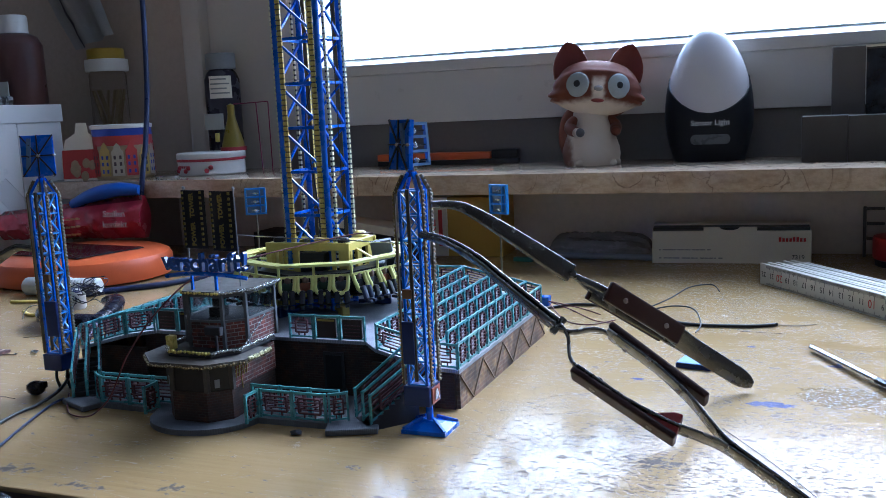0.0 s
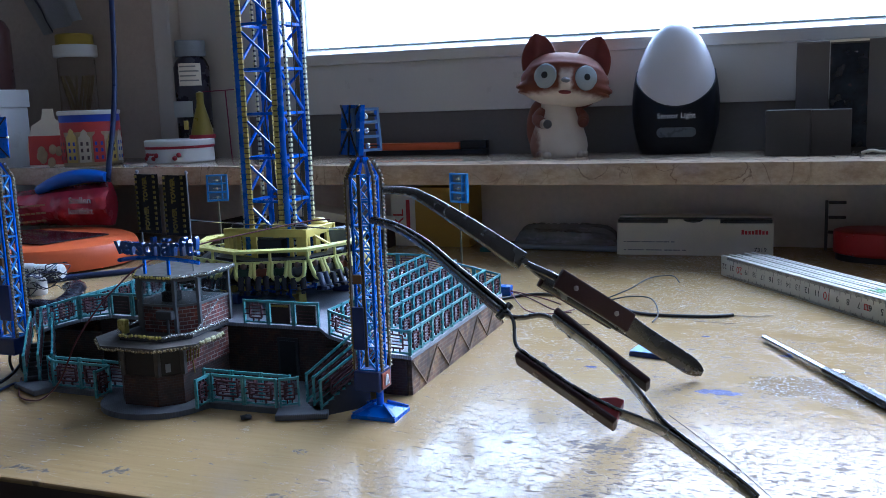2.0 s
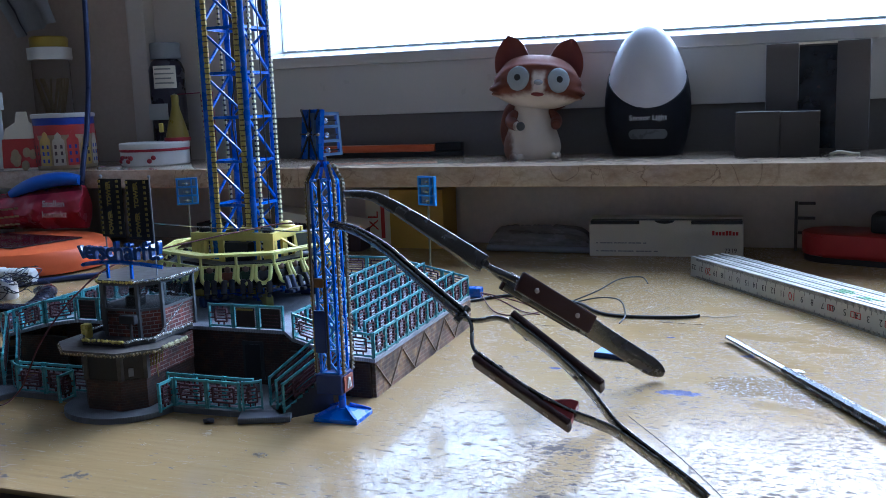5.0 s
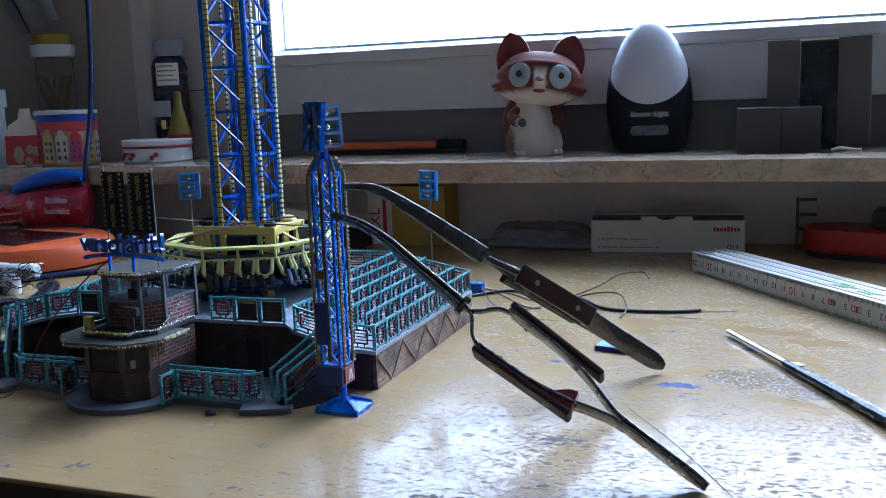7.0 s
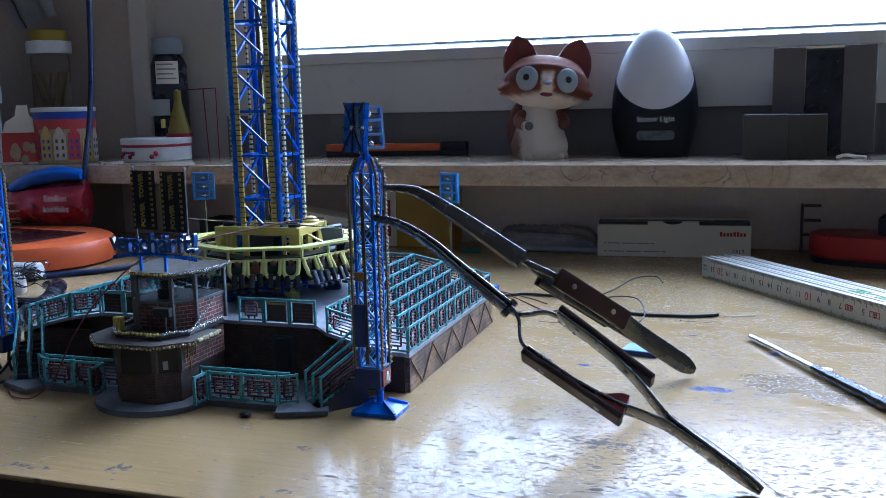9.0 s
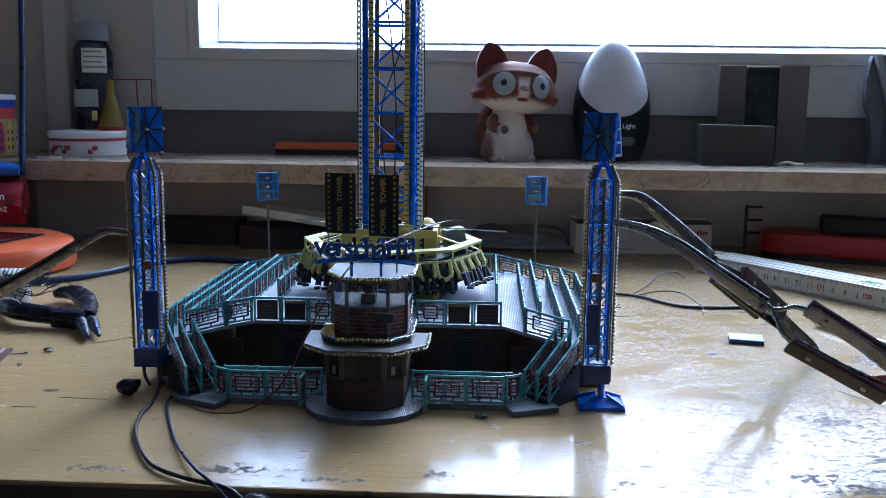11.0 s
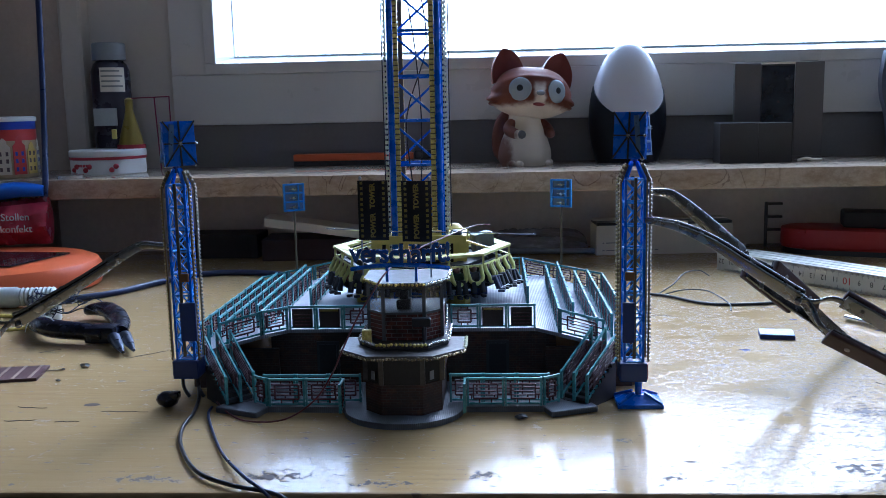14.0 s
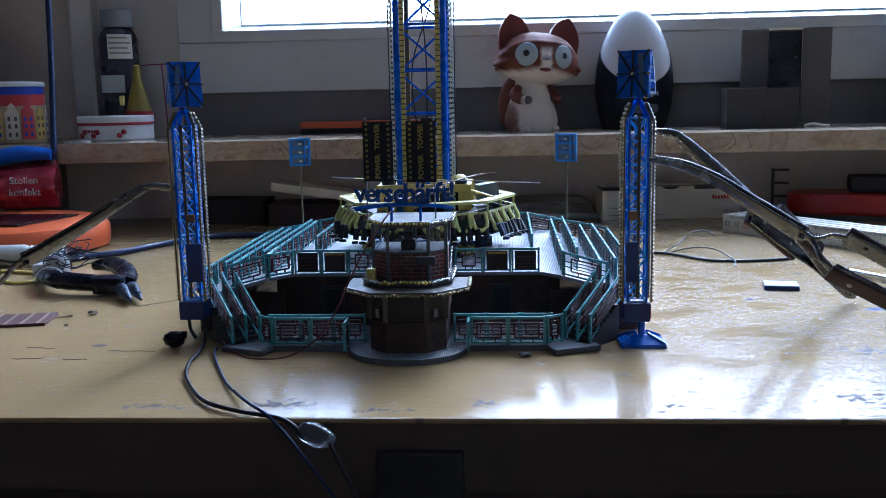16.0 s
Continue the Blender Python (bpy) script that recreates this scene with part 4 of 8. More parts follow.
    bm = bmesh.new()
    box(bm, -0.0045, 0.0030, -0.0930, -0.0850, 0.0446, 0.0500, bevel=0.0015)
    box(bm, -0.0030, 0.0015, -0.0915, -0.0870, 0.0495, 0.0540, bevel=0.0012)
    part("figurine", bm, BLACK, b, "small dark figurine behind the glass")
    roof = octagon(0.0205, -0.1040, -0.066, (0.0098, 0.0150))
    bm = bmesh.new()
    prism(bm, roof, 0.0581, 0.0600)
    r = part("roof", bm, ROOF_GREY, b, "flat weathered roof")
    bm = bmesh.new()
    edge = [(x * 1.01, y - 0.0003, 0.0592) for x, y in roof]
    garland(bm, edge[3:], 0.0012, 0.0010, 0)
    garland(bm, edge[:4], 0.0016, 0.0008, 1)
    part("lamp_chain", bm, [SILVER, GOLD], r, "lamp chain on the roof edge")
    # floodlight and small box on the canopy
    bm = bmesh.new()
    tube(bm, [(0.0098, -0.1075, 0.0315), (0.0098, -0.1075, 0.0405)], 0.0007)
    box(bm, 0.0045, 0.0135, -0.1095, -0.1065, 0.0400, 0.0442, bevel=0.0006)
    part("floodlight", bm, STAIR_DARK, b, "dark grey floodlight on a stub post")
    bm = bmesh.new()
    box(bm, -0.0195, -0.0150, -0.1085, -0.1050, 0.0315, 0.0385, bevel=0.0006)
    part("lamp_box", bm, GOLD, b, "small ochre lamp box")
    bm = bmesh.new()
    bar(bm, (0.0200, -0.099, 0.034), (0.0200, -0.080, 0.0445), 0.0006)
    part("stay_wire", bm, SILVER, b)


def roof_sign():
    s = thing("roof_sign", "blue arched roof sign with the word verschärft!", "model sign", pose(CX - 0.0012, -0.096, 0.0628))
    bm = bmesh.new()
    arc = [(0.0238 * x, -0.004 * (1 - x * x), 0.0056 + 0.0026 * (1 - x * x)) for x in [i / 8 - 1 for i in range(17)]]
    tube(bm, arc, 0.0010, 4)
    part("arch", bm, BLUE, s, "curved blue beam")
    bm = bmesh.new()
    for x in (-0.006, 0.008):
        bar(bm, (x, -0.003, 0.0), (x, -0.003, 0.0080), 0.0012)
    part("strut", bm, BLUE, s)
    word, widths = "verschärft!", [1.0, 1.02, 0.72, 0.9, 0.95, 1.05, 1.0, 0.72, 0.66, 0.66, 0.55]
    total, x = sum(widths), -0.0235
    for ch, w in zip(word, widths):
        adv = 0.0480 * w / total
        f = (x + adv / 2) / 0.0245
        me = text_mesh(ch, 0.0124, 0.0014, BLUE_DARK, "letter", offset=0.00032)
        me.materials[0] = BLUE_LETTER
        part("letter", me, None, s, m=pose(x + adv / 2, -0.004 * (1 - f * f), 0.0134, 90, 0, 0))
        x += adv


BLUE_LETTER = paint("glossy_blue_letters", (0.022, 0.085, 0.36), 0.12, grain=700, stain=350, vary=0.5, relief=0.9, coat=0.6)


def banner(x0, x1, y, skew, lean):
    w = x1 - x0
    b = thing("banner", "tall black banner with gold lettering on a thin pole", "model banner", pose(CX + x0, y, 0.0), group="banners on the booth")
    b.matrix_world = pose(CX + x0, y, 0.0628, 0, 0, skew)
    n = 8
    bm = bmesh.new()
    z0, z1 = 0.0178, 0.0472
    cols = []
    for i in range(n + 1):
        f = i / n
        cols.append([bm.verts.new((f * w, 0.0010 * math.sin(f * 5 + 1), z)) for z in (z0, z1)])
    for a, c in zip(cols, cols[1:]):
        bm.faces.new((a[0], c[0], c[1], a[1]))
    bmesh.ops.solidify(bm, geom=bm.faces[:], thickness=0.0003)
    cloth = part("cloth", bm, BLACK_CLOTH, b, "black cloth", smooth=40)
    bm = bmesh.new()
    px = 0.0012 if lean < 0 else w - 0.0010
    tube(bm, [(px, 0.0016, 0.0), (px, 0.0016, z1 + 0.0006)], 0.0004, 8)
    ball(bm, (px, 0.0016, z1 + 0.0012), 0.0010, n=1)
    part("pole", bm, GREY_PLASTIC, b, "thin grey pole")
    for word, z in (("TOWER", 0.0398), ("POWER", 0.0252)):
        me = text_mesh(word, 0.0034, 0.0001, GOLD_INK, "gold_word", offset=0.00016)
        part("gold_word", me, None, cloth, m=pose(w * 0.5, -0.0012, z) @ pose(0, 0, 0, 90, 0, 0) @ pose(0, 0, 0, 0, 0, 90))
    bm = bmesh.new()
    for fx in (0.14, 0.86):
        for k in range(11):
            z = z0 + 0.0016 + k * 0.0026
            box(bm, fx * w - 0.0006, fx * w + 0.0006, -0.0014, -0.0009, z, z + 0.0013)
    part("gold_dots", bm, GOLD_INK, cloth, "rows of gold squares")


DULL_LAMPS = paint("dull_gold_lamps", (0.42, 0.34, 0.20), 0.25, metal=0.6, grain=1500, stain=900, vary=0.6, relief=0.6)
BLACK_CLOTH = paint("black_cloth", (0.013, 0.012, 0.012), 0.65, grain=1500, stain=100, vary=0.3)

platform()
booth()
roof_sign()
banner(-0.0225, -0.0075, -0.083, 0, -1)
banner(-0.0003, 0.0142, -0.0900, 0, 1)


# ---- main tower, gondola, lamp towers ----
TY = 0.0185          # depth of the tower's middle
RING0, RING_STEP = 0.0610, 0.0254
TOWER_TOP = 0.340


def strip_beads(bm, x, y, z0, z1, pitch, w, h, d, mi=0, gap=0.45, drift=(0, 0)):
    n = int((z1 - z0) / pitch)
    for i in range(n):
        z = z0 + i * pitch
        ox, oy = x + drift[0] * (z - z0), y + drift[1] * (z - z0)
        box(bm, ox - w / 2, ox + w / 2, oy - d / 2, oy + d / 2, z, z + pitch * (1 - gap), mi)


def main_tower():
    t = thing("ride_tower", "tall blue lattice tower with gold lamp strips", "model tower", pose(CX - 0.0008, TY, DECK_Z))
    h, z0, z1 = 0.0136, 0.0, TOWER_TOP - DECK_Z
    for sx in (-1, 1):
        for sy in (-1, 1):
            bm = bmesh.new()
            tube(bm, [(sx * h, sy * h, z0), (sx * h, sy * h, z1)], 0.00175, 12)
            part("chord", bm, BLUE, t, smooth=40)
    levels = []
    z = RING0 - DECK_Z - RING_STEP
    while z < z1:
        if z > 0:
            levels.append(z)
        z += RING_STEP
    q = [(-h, -h), (h, -h), (h, h), (-h, h)]
    for z in levels:
        bm = bmesh.new()
        for a, b in zip(q, q[1:] + q[:1]):
            bar(bm, (*a, z), (*b, z), 0.0014, 0.0016)
        part("ring", bm, BLUE, t, "square ring of cross bars")
    # one diagonal in each bay and side
    for z in [levels[0] - RING_STEP] + levels:
        lo, hi = max(z, 0.0) + 0.0016, min(z + RING_STEP, z1) - 0.0014
        for a, b in zip(q, q[1:] + q[:1]):
            bm = bmesh.new()
            ax, ay, bx, by = a[0] * 0.92, a[1] * 0.92, b[0] * 0.92, b[1] * 0.92
            if a[1] == b[1]:
                ay, by = a[1], b[1]
            else:
                ax, bx = a[0], b[0]
            bar(bm, (ax, ay, hi), (bx, by, lo), 0.0013, 0.0013)
            part("brace", bm, BLUE, t)
    # lamp strips: gold ones inside the chords, pale ones outside
    for sx in (-1, 1):
        for sy in (-1, 1):
            bm = bmesh.new()
            box(bm, sx * (h - 0.0034) - 0.0012, sx * (h - 0.0034) + 0.0012, sy * (h + 0.0004) - 0.0006, sy * (h + 0.0004) + 0.0006, 0.004, z1, 1)
            strip_beads(bm, sx * (h - 0.0034), sy * (h + 0.0008), 0.004, z1, 0.0030, 0.0028, 0.0025, 0.0015, 0, 0.26)
            part("lamp_strip", bm, [GOLD, DARK_STRIP], t, "gold lamp strip with dark gaps")
            bm = bmesh.new()
            box(bm, sx * (h + 0.0030) - 0.0004, sx * (h + 0.0030) + 0.0004, sy * h * 0.8 - 0.0008, sy * h * 0.8 + 0.0008, 0.004, z1, 1)
            strip_beads(bm, sx * (h + 0.0034), sy * h * 0.8, 0.004, z1, 0.0030, 0.0017, 0.0025, 0.0018, 0, 0.38)
            part("lamp_strip", bm, [PEARL, BLACK], t, "pale lamp strip on the outside")
    for x, y in ((-0.0190, -0.006), (0.0195, -0.006)):
        bm = bmesh.new()
        tube(bm, [(x, y, 0.045), (x, y, z1)], 0.00035, 6)
        part("hoist_wire", bm, BLACK, t, "thin black hoist wire")
    bm = bmesh.new()
    rng = random.Random(9)
    for k in range(2):
        pts = [(rng.uniform(-0.006, 0.008), rng.uniform(-0.004, 0.006), 0.03 + 0.04 * i) for i in range(8)]
        tube(bm, curve_pts(pts, 5), 0.00045, 6)
    part("wiring", bm, BLACK, t, "loose dark wires inside the tower", smooth=60)


def octagon_ring(r, z):
    return [(x, y, z) for x, y in circle(r, 8)]


def gondola():
    """Eight-sided passenger ring: flat upper ring, thin lower rail, crown, drum, seats with hoops."""
    g = thing("gondola", "yellow passenger ring with seated figurines round the tower", "model gondola", pose(CX, TY, DECK_Z))
    R, off, low = 0.0535, 0.0616 - DECK_Z, 0.0563 - DECK_Z
    bm = bmesh.new()
    rows = [[bm.verts.new(p) for p in octagon_ring(r, z)] for r, z in ((R, off), (0.0455, off), (0.0455, off + 0.0014), (R, off + 0.0014))]
    for a, b in zip(rows, rows[1:] + rows[:1]):
        for i in range(8):
            bm.faces.new((a[i], a[(i + 1) % 8], b[(i + 1) % 8], b[i]))
    ring = part("ring_frame", bm, LEMON, g, "flat eight-sided yellow ring")
    corners = circle(R, 8)
    bm = bmesh.new()
    for i in range(8):
        (ax, ay), (bx, by) = corners[i], corners[(i + 1) % 8]
        for k in range(8):
            f = (k + 0.5) / 8
            x, y = ax + (bx - ax) * f, ay + (by - ay) * f
            bar(bm, (x * 0.985, y * 0.985, off + 0.0013), (x * 0.87, y * 0.87, off + 0.0013), 0.0005)
    part("ring_ribs", bm, LEMON, ring, "raised ribs on the ring")
    for i in range(8):
        (ax, ay), (bx, by) = corners[i], corners[(i + 1) % 8]
        bm = bmesh.new()
        bar(bm, (ax * 0.985, ay * 0.985, low), (bx * 0.985, by * 0.985, low), 0.0013)
        for f in (0.02, 0.5):
            x, y = (ax + (bx - ax) * f) * 0.985, (ay + (by - ay) * f) * 0.985
            bar(bm, (x, y, low), (x, y, off), 0.0012)
        part("lower_rail", bm, LEMON, g, "thin rail under the ring")
    # crown: a box of four walls with openings round the tower
    hx, hf, hb, zt, zb = 0.0278, 0.0195, 0.0165, 0.0708 - DECK_Z, 0.0525 - DECK_Z
    walls = (((-hx, -hf), (hx, -hf)), ((hx, -hf), (hx, hb)), ((hx, hb), (-hx, hb)), ((-hx, hb), (-hx, -hf)))
    for a, b in walls:
        bm = bmesh.new()
        L = math.hypot(b[0] - a[0], b[1] - a[1])
        box(bm, 0.0, L, 0.0, 0.0022, zt - 0.0048, zt, bevel=0.0004)
        box(bm, 0.0, L, 0.0002, 0.0020, zb, zb + 0.0022)
        posts = ((0.0, 0.0062), (0.0085, 0.0022), (0.0180, 0.0036), (L - 0.0225, 0.0034), (L - 0.0125, 0.0022), (L - 0.0078, 0.0078)) if L > 0.045 else ((0.0, 0.0052), (0.0120, 0.0060), (L - 0.0095, 0.0095))
        for x, w in posts:
            box(bm, x, x + w, 0.0003, 0.0019, zb, zt - 0.004)
        part("crown_panel", bm, YELLOW, g, "yellow crown wall with openings", m=pose(a[0], a[1], 0, 0, 0, math.degrees(math.atan2(b[1] - a[1], b[0] - a[0])) + 2))
    bm = bmesh.new()
    for sx in (-1, 1):
        box(bm, sx * 0.0218 - 0.0055, sx * 0.0218 + 0.0055, -hf + 0.002, hb - 0.002, zt - 0.0016, zt - 0.0002)
    box(bm, -0.016, 0.016, -hf + 0.002, -hf + 0.0042, zt - 0.0016, zt - 0.0002)
    part("crown_top", bm, YELLOW, g, "flat yellow shelves of the crown")
    for k in (0, 3, 4, 7):
        a = radians(45 * k + 22.5)
        c, s = math.cos(a), math.sin(a)
        bm = bmesh.new()
        bar(bm, (0.0270 * c, 0.0200 * s, zt - 0.004), (0.0460 * c, 0.0460 * s, off + 0.0008), 0.0014, 0.0010)
        part("brace", bm, YELLOW, g, "slanted yellow strut")
    for x, y, turn, mat in ((0.004, -0.0175, 0, BLACK), (-0.020, 0.012, 60, BLACK), (0.014, 0.020, -30, BLACK)):
        bm = bmesh.new()
        box(bm, -0.0085, 0.0085, -0.0040, 0.0040, -0.0078, 0.0062, bevel=0.0022)
        part("drive_housing", bm, mat, g, "dark rounded drive housing", smooth=40, m=pose(x, y, 0.0595 - DECK_Z, 0, 0, turn))
    bm = bmesh.new()
    box(bm, -0.0062, 0.0062, -0.0045, 0.0045, -0.0058, 0.0058, bevel=0.0012)
    part("drive_housing", bm, HOUSING_GREY, g, "pale grey drive housing", smooth=40, m=pose(0.0365, 0.0060, 0.0635 - DECK_Z, 0, -8, 24))
    # dark core drum behind the seats
    bm = bmesh.new()
    rows = [[bm.verts.new(p) for p in octagon_ring(r, z)] for r, z in ((0.0300, 0.0420 - DECK_Z), (0.0330, 0.0440 - DECK_Z), (0.0400, 0.0500 - DECK_Z), (0.0400, 0.0555 - DECK_Z), (0.0300, 0.0557 - DECK_Z))]
    for a, b in zip(rows, rows[1:]):
        for i in range(8):
            bm.faces.new((a[i], a[(i + 1) % 8], b[(i + 1) % 8], b[i]))
    bm.faces.new(rows[0][::-1])
    part("seat_drum", bm, BLACK, g, "black drum that carries the seats")
    for x in (-0.0215, 0.001, 0.0215):
        for y in (-0.0135, 0.0115):
            if x > 0.01 or y > 0 or x < -0.01:
                bm = bmesh.new()
                if x == 0.0215 and y > 0:
                    lathe(bm, [(0.0, zt), (0.0052, zt), (0.0052, zt + 0.0006), (0.0030, zt + 0.0030), (0.0, zt + 0.0036)], 14, cx=x - 0.002, cy=y)
                else:
                    lathe(bm, [(0.0, zt), (0.0036, zt), (0.0036, zt + 0.0014), (0.0028, zt + 0.0026), (0.0, zt + 0.0030)], 14, cx=x, cy=y)
                part("pulley", bm, YELLOW if x == 0.0215 and y > 0 else BLACK, g, "round pulley on the crown", smooth=40)
    bm = bmesh.new()
    box(bm, -0.0045, 0.0045, -0.0022, 0.0022, 0.0, 0.0028, bevel=0.0006)
    part("pulley_block", bm, YELLOW, g, m=pose(0.0085, -0.0150, zt, 0, 0, 20))
    # hoop restraint: a U of round bar, bowed outwards
    bm = bmesh.new()
    w, h = 0.0040, 0.0096
    pts = [(-w * 1.02, 0.0, 0.0), (-w * 1.04, -0.0016, -0.0035)] + [(-w * math.cos(a), -0.0032 - 0.0004 * math.sin(a), -h + w * 0.95 - w * 0.95 * math.sin(a)) for a in (radians(d) for d in range(0, 181, 20))] + [(w * 1.04, -0.0016, -0.0035), (w * 1.02, 0.0, 0.0)]
    tube(bm, pts, 0.00118, 8)
    u_mesh = mesh_of("restraint", bm, LEMON, 50)
    rng = random.Random(3)
    cloth = [paint("figure_" + n, c, 0.6, vary=0.3, stain=700) for n, c in (("navy", (0.025, 0.035, 0.08)), ("grey", (0.10, 0.10, 0.11)), ("rust", (0.28, 0.09, 0.04)), ("black", (0.012, 0.012, 0.015)), ("green", (0.03, 0.07, 0.04)))]
    skin = paint("figure_head", (0.20, 0.12, 0.085), 0.6, stain=700)
    bodies = []
    for v in range(5):
        bm = bmesh.new()
        box(bm, -0.0029, 0.0029, -0.0010, 0.0026, -0.0098, -0.0036, 0, bevel=0.0012)
        ball(bm, (0, 0.0002, -0.0020), 0.0020, 1, sz=1.15, n=2)
        ball(bm, (0, 0.0008, -0.0010), 0.0020, 2, sz=0.8, n=1)
        for s in (-1, 1):
            kick = 0.0022 * rng.random()
            out = s * (0.0014 + 0.0012 * rng.random())
            tube(bm, [(s * 0.0014, 0.0, -0.0094), (out, -0.0052, -0.0098 + 0.002 * rng.random()), (out * 1.1, -0.0060 - kick, -0.0144)], 0.0017, 7, 2)
            box(bm, out - 0.0011, out + 0.0011, -0.0092 - kick, -0.0054 - kick, -0.0166, -0.0150, 2, bevel=0.0004)
            tube(bm, [(s * 0.0029, 0.0006, -0.0044), (s * 0.0034, -0.0014, -0.0080), (s * 0.0020, -0.0032, -0.0084)], 0.0009, 5, 0)
        bodies.append(mesh_of("passenger_figurine", bm, [cloth[v], skin, cloth[3] if v != 3 else cloth[0]], 50))
    bm = bmesh.new()
    box(bm, -0.0190, 0.0190, 0.0030, 0.0062, -0.0115, -0.0005, bevel=0.0005)
    box(bm, -0.0190, 0.0190, -0.0030, 0.0030, -0.0122, -0.0104, bevel=0.0005)
    bench = mesh_of("bench", bm, BLACK)
    for i in range(8):
        (ax, ay), (bx, by) = circle(R, 8)[i], circle(R, 8)[(i + 1) % 8]
        turn = math.degrees(math.atan2(by - ay, bx - ax))
        side = part("bench", bench, None, g, "black bench of four seats", m=pose((ax + bx) * 0.4925, (ay + by) * 0.4925, low, 0, 0, turn))
        for k in range(4):
            x = (k - 1.5) * 0.0098
            part("restraint", u_mesh, None, side, "yellow hoop restraint", m=pose(x, 0.0, 0.0, rng.uniform(-4, 3), 0, rng.uniform(-3, 3)))
            part("passenger_figurine", bodies[(i * 4 + k * 2 + rng.randrange(2)) % 5], None, side, "tiny seated plastic figurine", m=pose(x + rng.uniform(-0.0004, 0.0004), 0.0004, 0.0004, rng.uniform(-5, 5), 0, rng.uniform(-8, 8)))
    for k in range(6):
        bm = bmesh.new()
        a = radians(60 * k + 15)
        box(bm, 0.030, 0.040, -0.0022, 0.0022, 0.0002, 0.006, bevel=0.0006)
        bar(bm, (0.020, 0, 0.002), (0.040, 0, 0.002), 0.0022)
        part("landing_strut", bm, YELLOW if k % 2 else BLUE_DARK, g, "short strut on the deck", m=pose(0, 0, 0, 0, 0, 60 * k + 15))
    # loose thin wires lying over the crown
    bm = bmesh.new()
    tube(bm, [(-0.0535, -0.0205, 0.0762 - DECK_Z), (-0.012, -0.0205, 0.0738 - DECK_Z), (0.030, -0.0205, 0.0728 - DECK_Z), (0.0675, -0.0205, 0.0712 - DECK_Z)], 0.0004, 6)
    part("loose_wire", bm, CHROME, g, "bare thin wire lying across the crown")


HOUSING_GREY = paint("pale_grey_housing", (0.16, 0.18, 0.22), 0.45, stain=120, vary=0.2)


def lamp_tower(m, label, foot, head_turn):
    """A small lattice tower with gold lamp chains, a box at its base and a lamp head."""
    t = thing("lamp_tower", label, "model lamp tower", m, group="lamp towers beside the ride")
    w, z0, z1, z2 = 0.0044, 0.0220, 0.1095, 0.1175
    bm = bmesh.new()
    for sx in (-1, 1):
        for sy in (-1, 1):
            bar(bm, (sx * w, sy * w, z0), (sx * w, sy * w, z1), 0.0011)
            bar(bm, (sx * w, sy * w, z1), (sx * 0.0011, sy * 0.0011, z2), 0.0013)
    part("corner_frame", bm, BLUE, t, "four blue corner bars")
    n = 8
    q = [(-w, -w), (w, -w), (w, w), (-w, w)]
    bm = bmesh.new()
    for i in range(n + 1):
        z = z0 + (z1 - z0) * i / n
        for a, b in zip(q, q[1:] + q[:1]):
            bar(bm, (*a, z), (*b, z), 0.0008)
            if i < n:
                zz = z + (z1 - z0) / n
                p, r = (a, b) if i % 2 else (b, a)
                bar(bm, (*p, z), (*r, zz), 0.0008)
                if a[1] == b[1]:
                    bar(bm, (*r, z), (*p, zz), 0.0005)
    part("lattice", bm, SKY_BLUE, t, "bright blue lattice bars")
    for sx, sy in ((-1, -1), (1, -1), (-1, 1), (1, 1)):
        bm = bmesh.new()
        pts = [(sx * (w + 0.0023), sy * w, z0), (sx * (w + 0.0023), sy * w, z1 - 0.001), (sx * 0.0035, sy * 0.002, z2 - 0.001)]
        for a, b in zip(pts, pts[1:]):
            bar(bm, a, b, 0.0007, 0.0016, 1)
            a, b = Vector(a), Vector(b)
            k = int((b - a).length / 0.0019)
            for i in range(k):
                c = a.lerp(b, (i + 0.5) / k)
                ball(bm, c + Vector((sx * 0.0005, 0, 0)), 0.00086, 0, n=1)
        part("lamp_chain", bm, [PEARL_GOLD if sx < 0 else PALE_LAMPS, DARK_STRIP], t, "chain of small lamps on a dark strip")
    for sy, mat in ((1, ROOF_GREY), (-1, DUCT)):
        bm = bmesh.new()
        box(bm, -0.0007, 0.0007, sy * (w + 0.0012) - 0.0004, sy * (w + 0.0012) + 0.0005, z0 + 0.002, z1 + 0.001)
        part("wire_duct", bm, mat, t, "dull olive wire duct")
    bm = bmesh.new()
    q0, qw = (-0.0056, 0.0056) if foot else (-0.0010, 0.0080)
    box(bm, q0, q0 + qw, -w - 0.0026, -w - 0.0008, 0.0320, 0.0515, bevel=0.0004)
    part("switch_box", bm, BLUE_DARK, t, "dark blue switch box")
    bm = bmesh.new()
    box(bm, q0 + 0.001, q0 + 0.0055, -w - 0.0026, -w - 0.0008, 0.0620, 0.0662, bevel=0.0005)
    part("junction", bm, ORANGE_BROWN, t, "small brown junction block")
    bm = bmesh.new()
    box(bm, -0.0066, 0.0062, -0.0066, 0.0066, 0.0125, 0.0218, bevel=0.0007)
    b = part("base_box", bm, BLUE_DARK, t, "dark blue base box")
    bm = bmesh.new()
    out = 1 if foot else -1
    face = 0.0066 if foot else 0.0070
    box(bm, min(out * (face - 0.0003), out * (face + 0.0003)), max(out * (face - 0.0003), out * (face + 0.0003)), -0.0046, 0.0042, 0.0134, 0.0208, bevel=0.0002)
    plate = part("sign_plate", bm, SIGN_RED, b, "rust-red warning plate")
    bm = bmesh.new()
    for k in (-1, 0, 1):
        bar(bm, (out * (face + 0.0004), k * 0.0017, 0.0147), (out * (face + 0.0004), k * 0.0006, 0.0194), 0.0006)
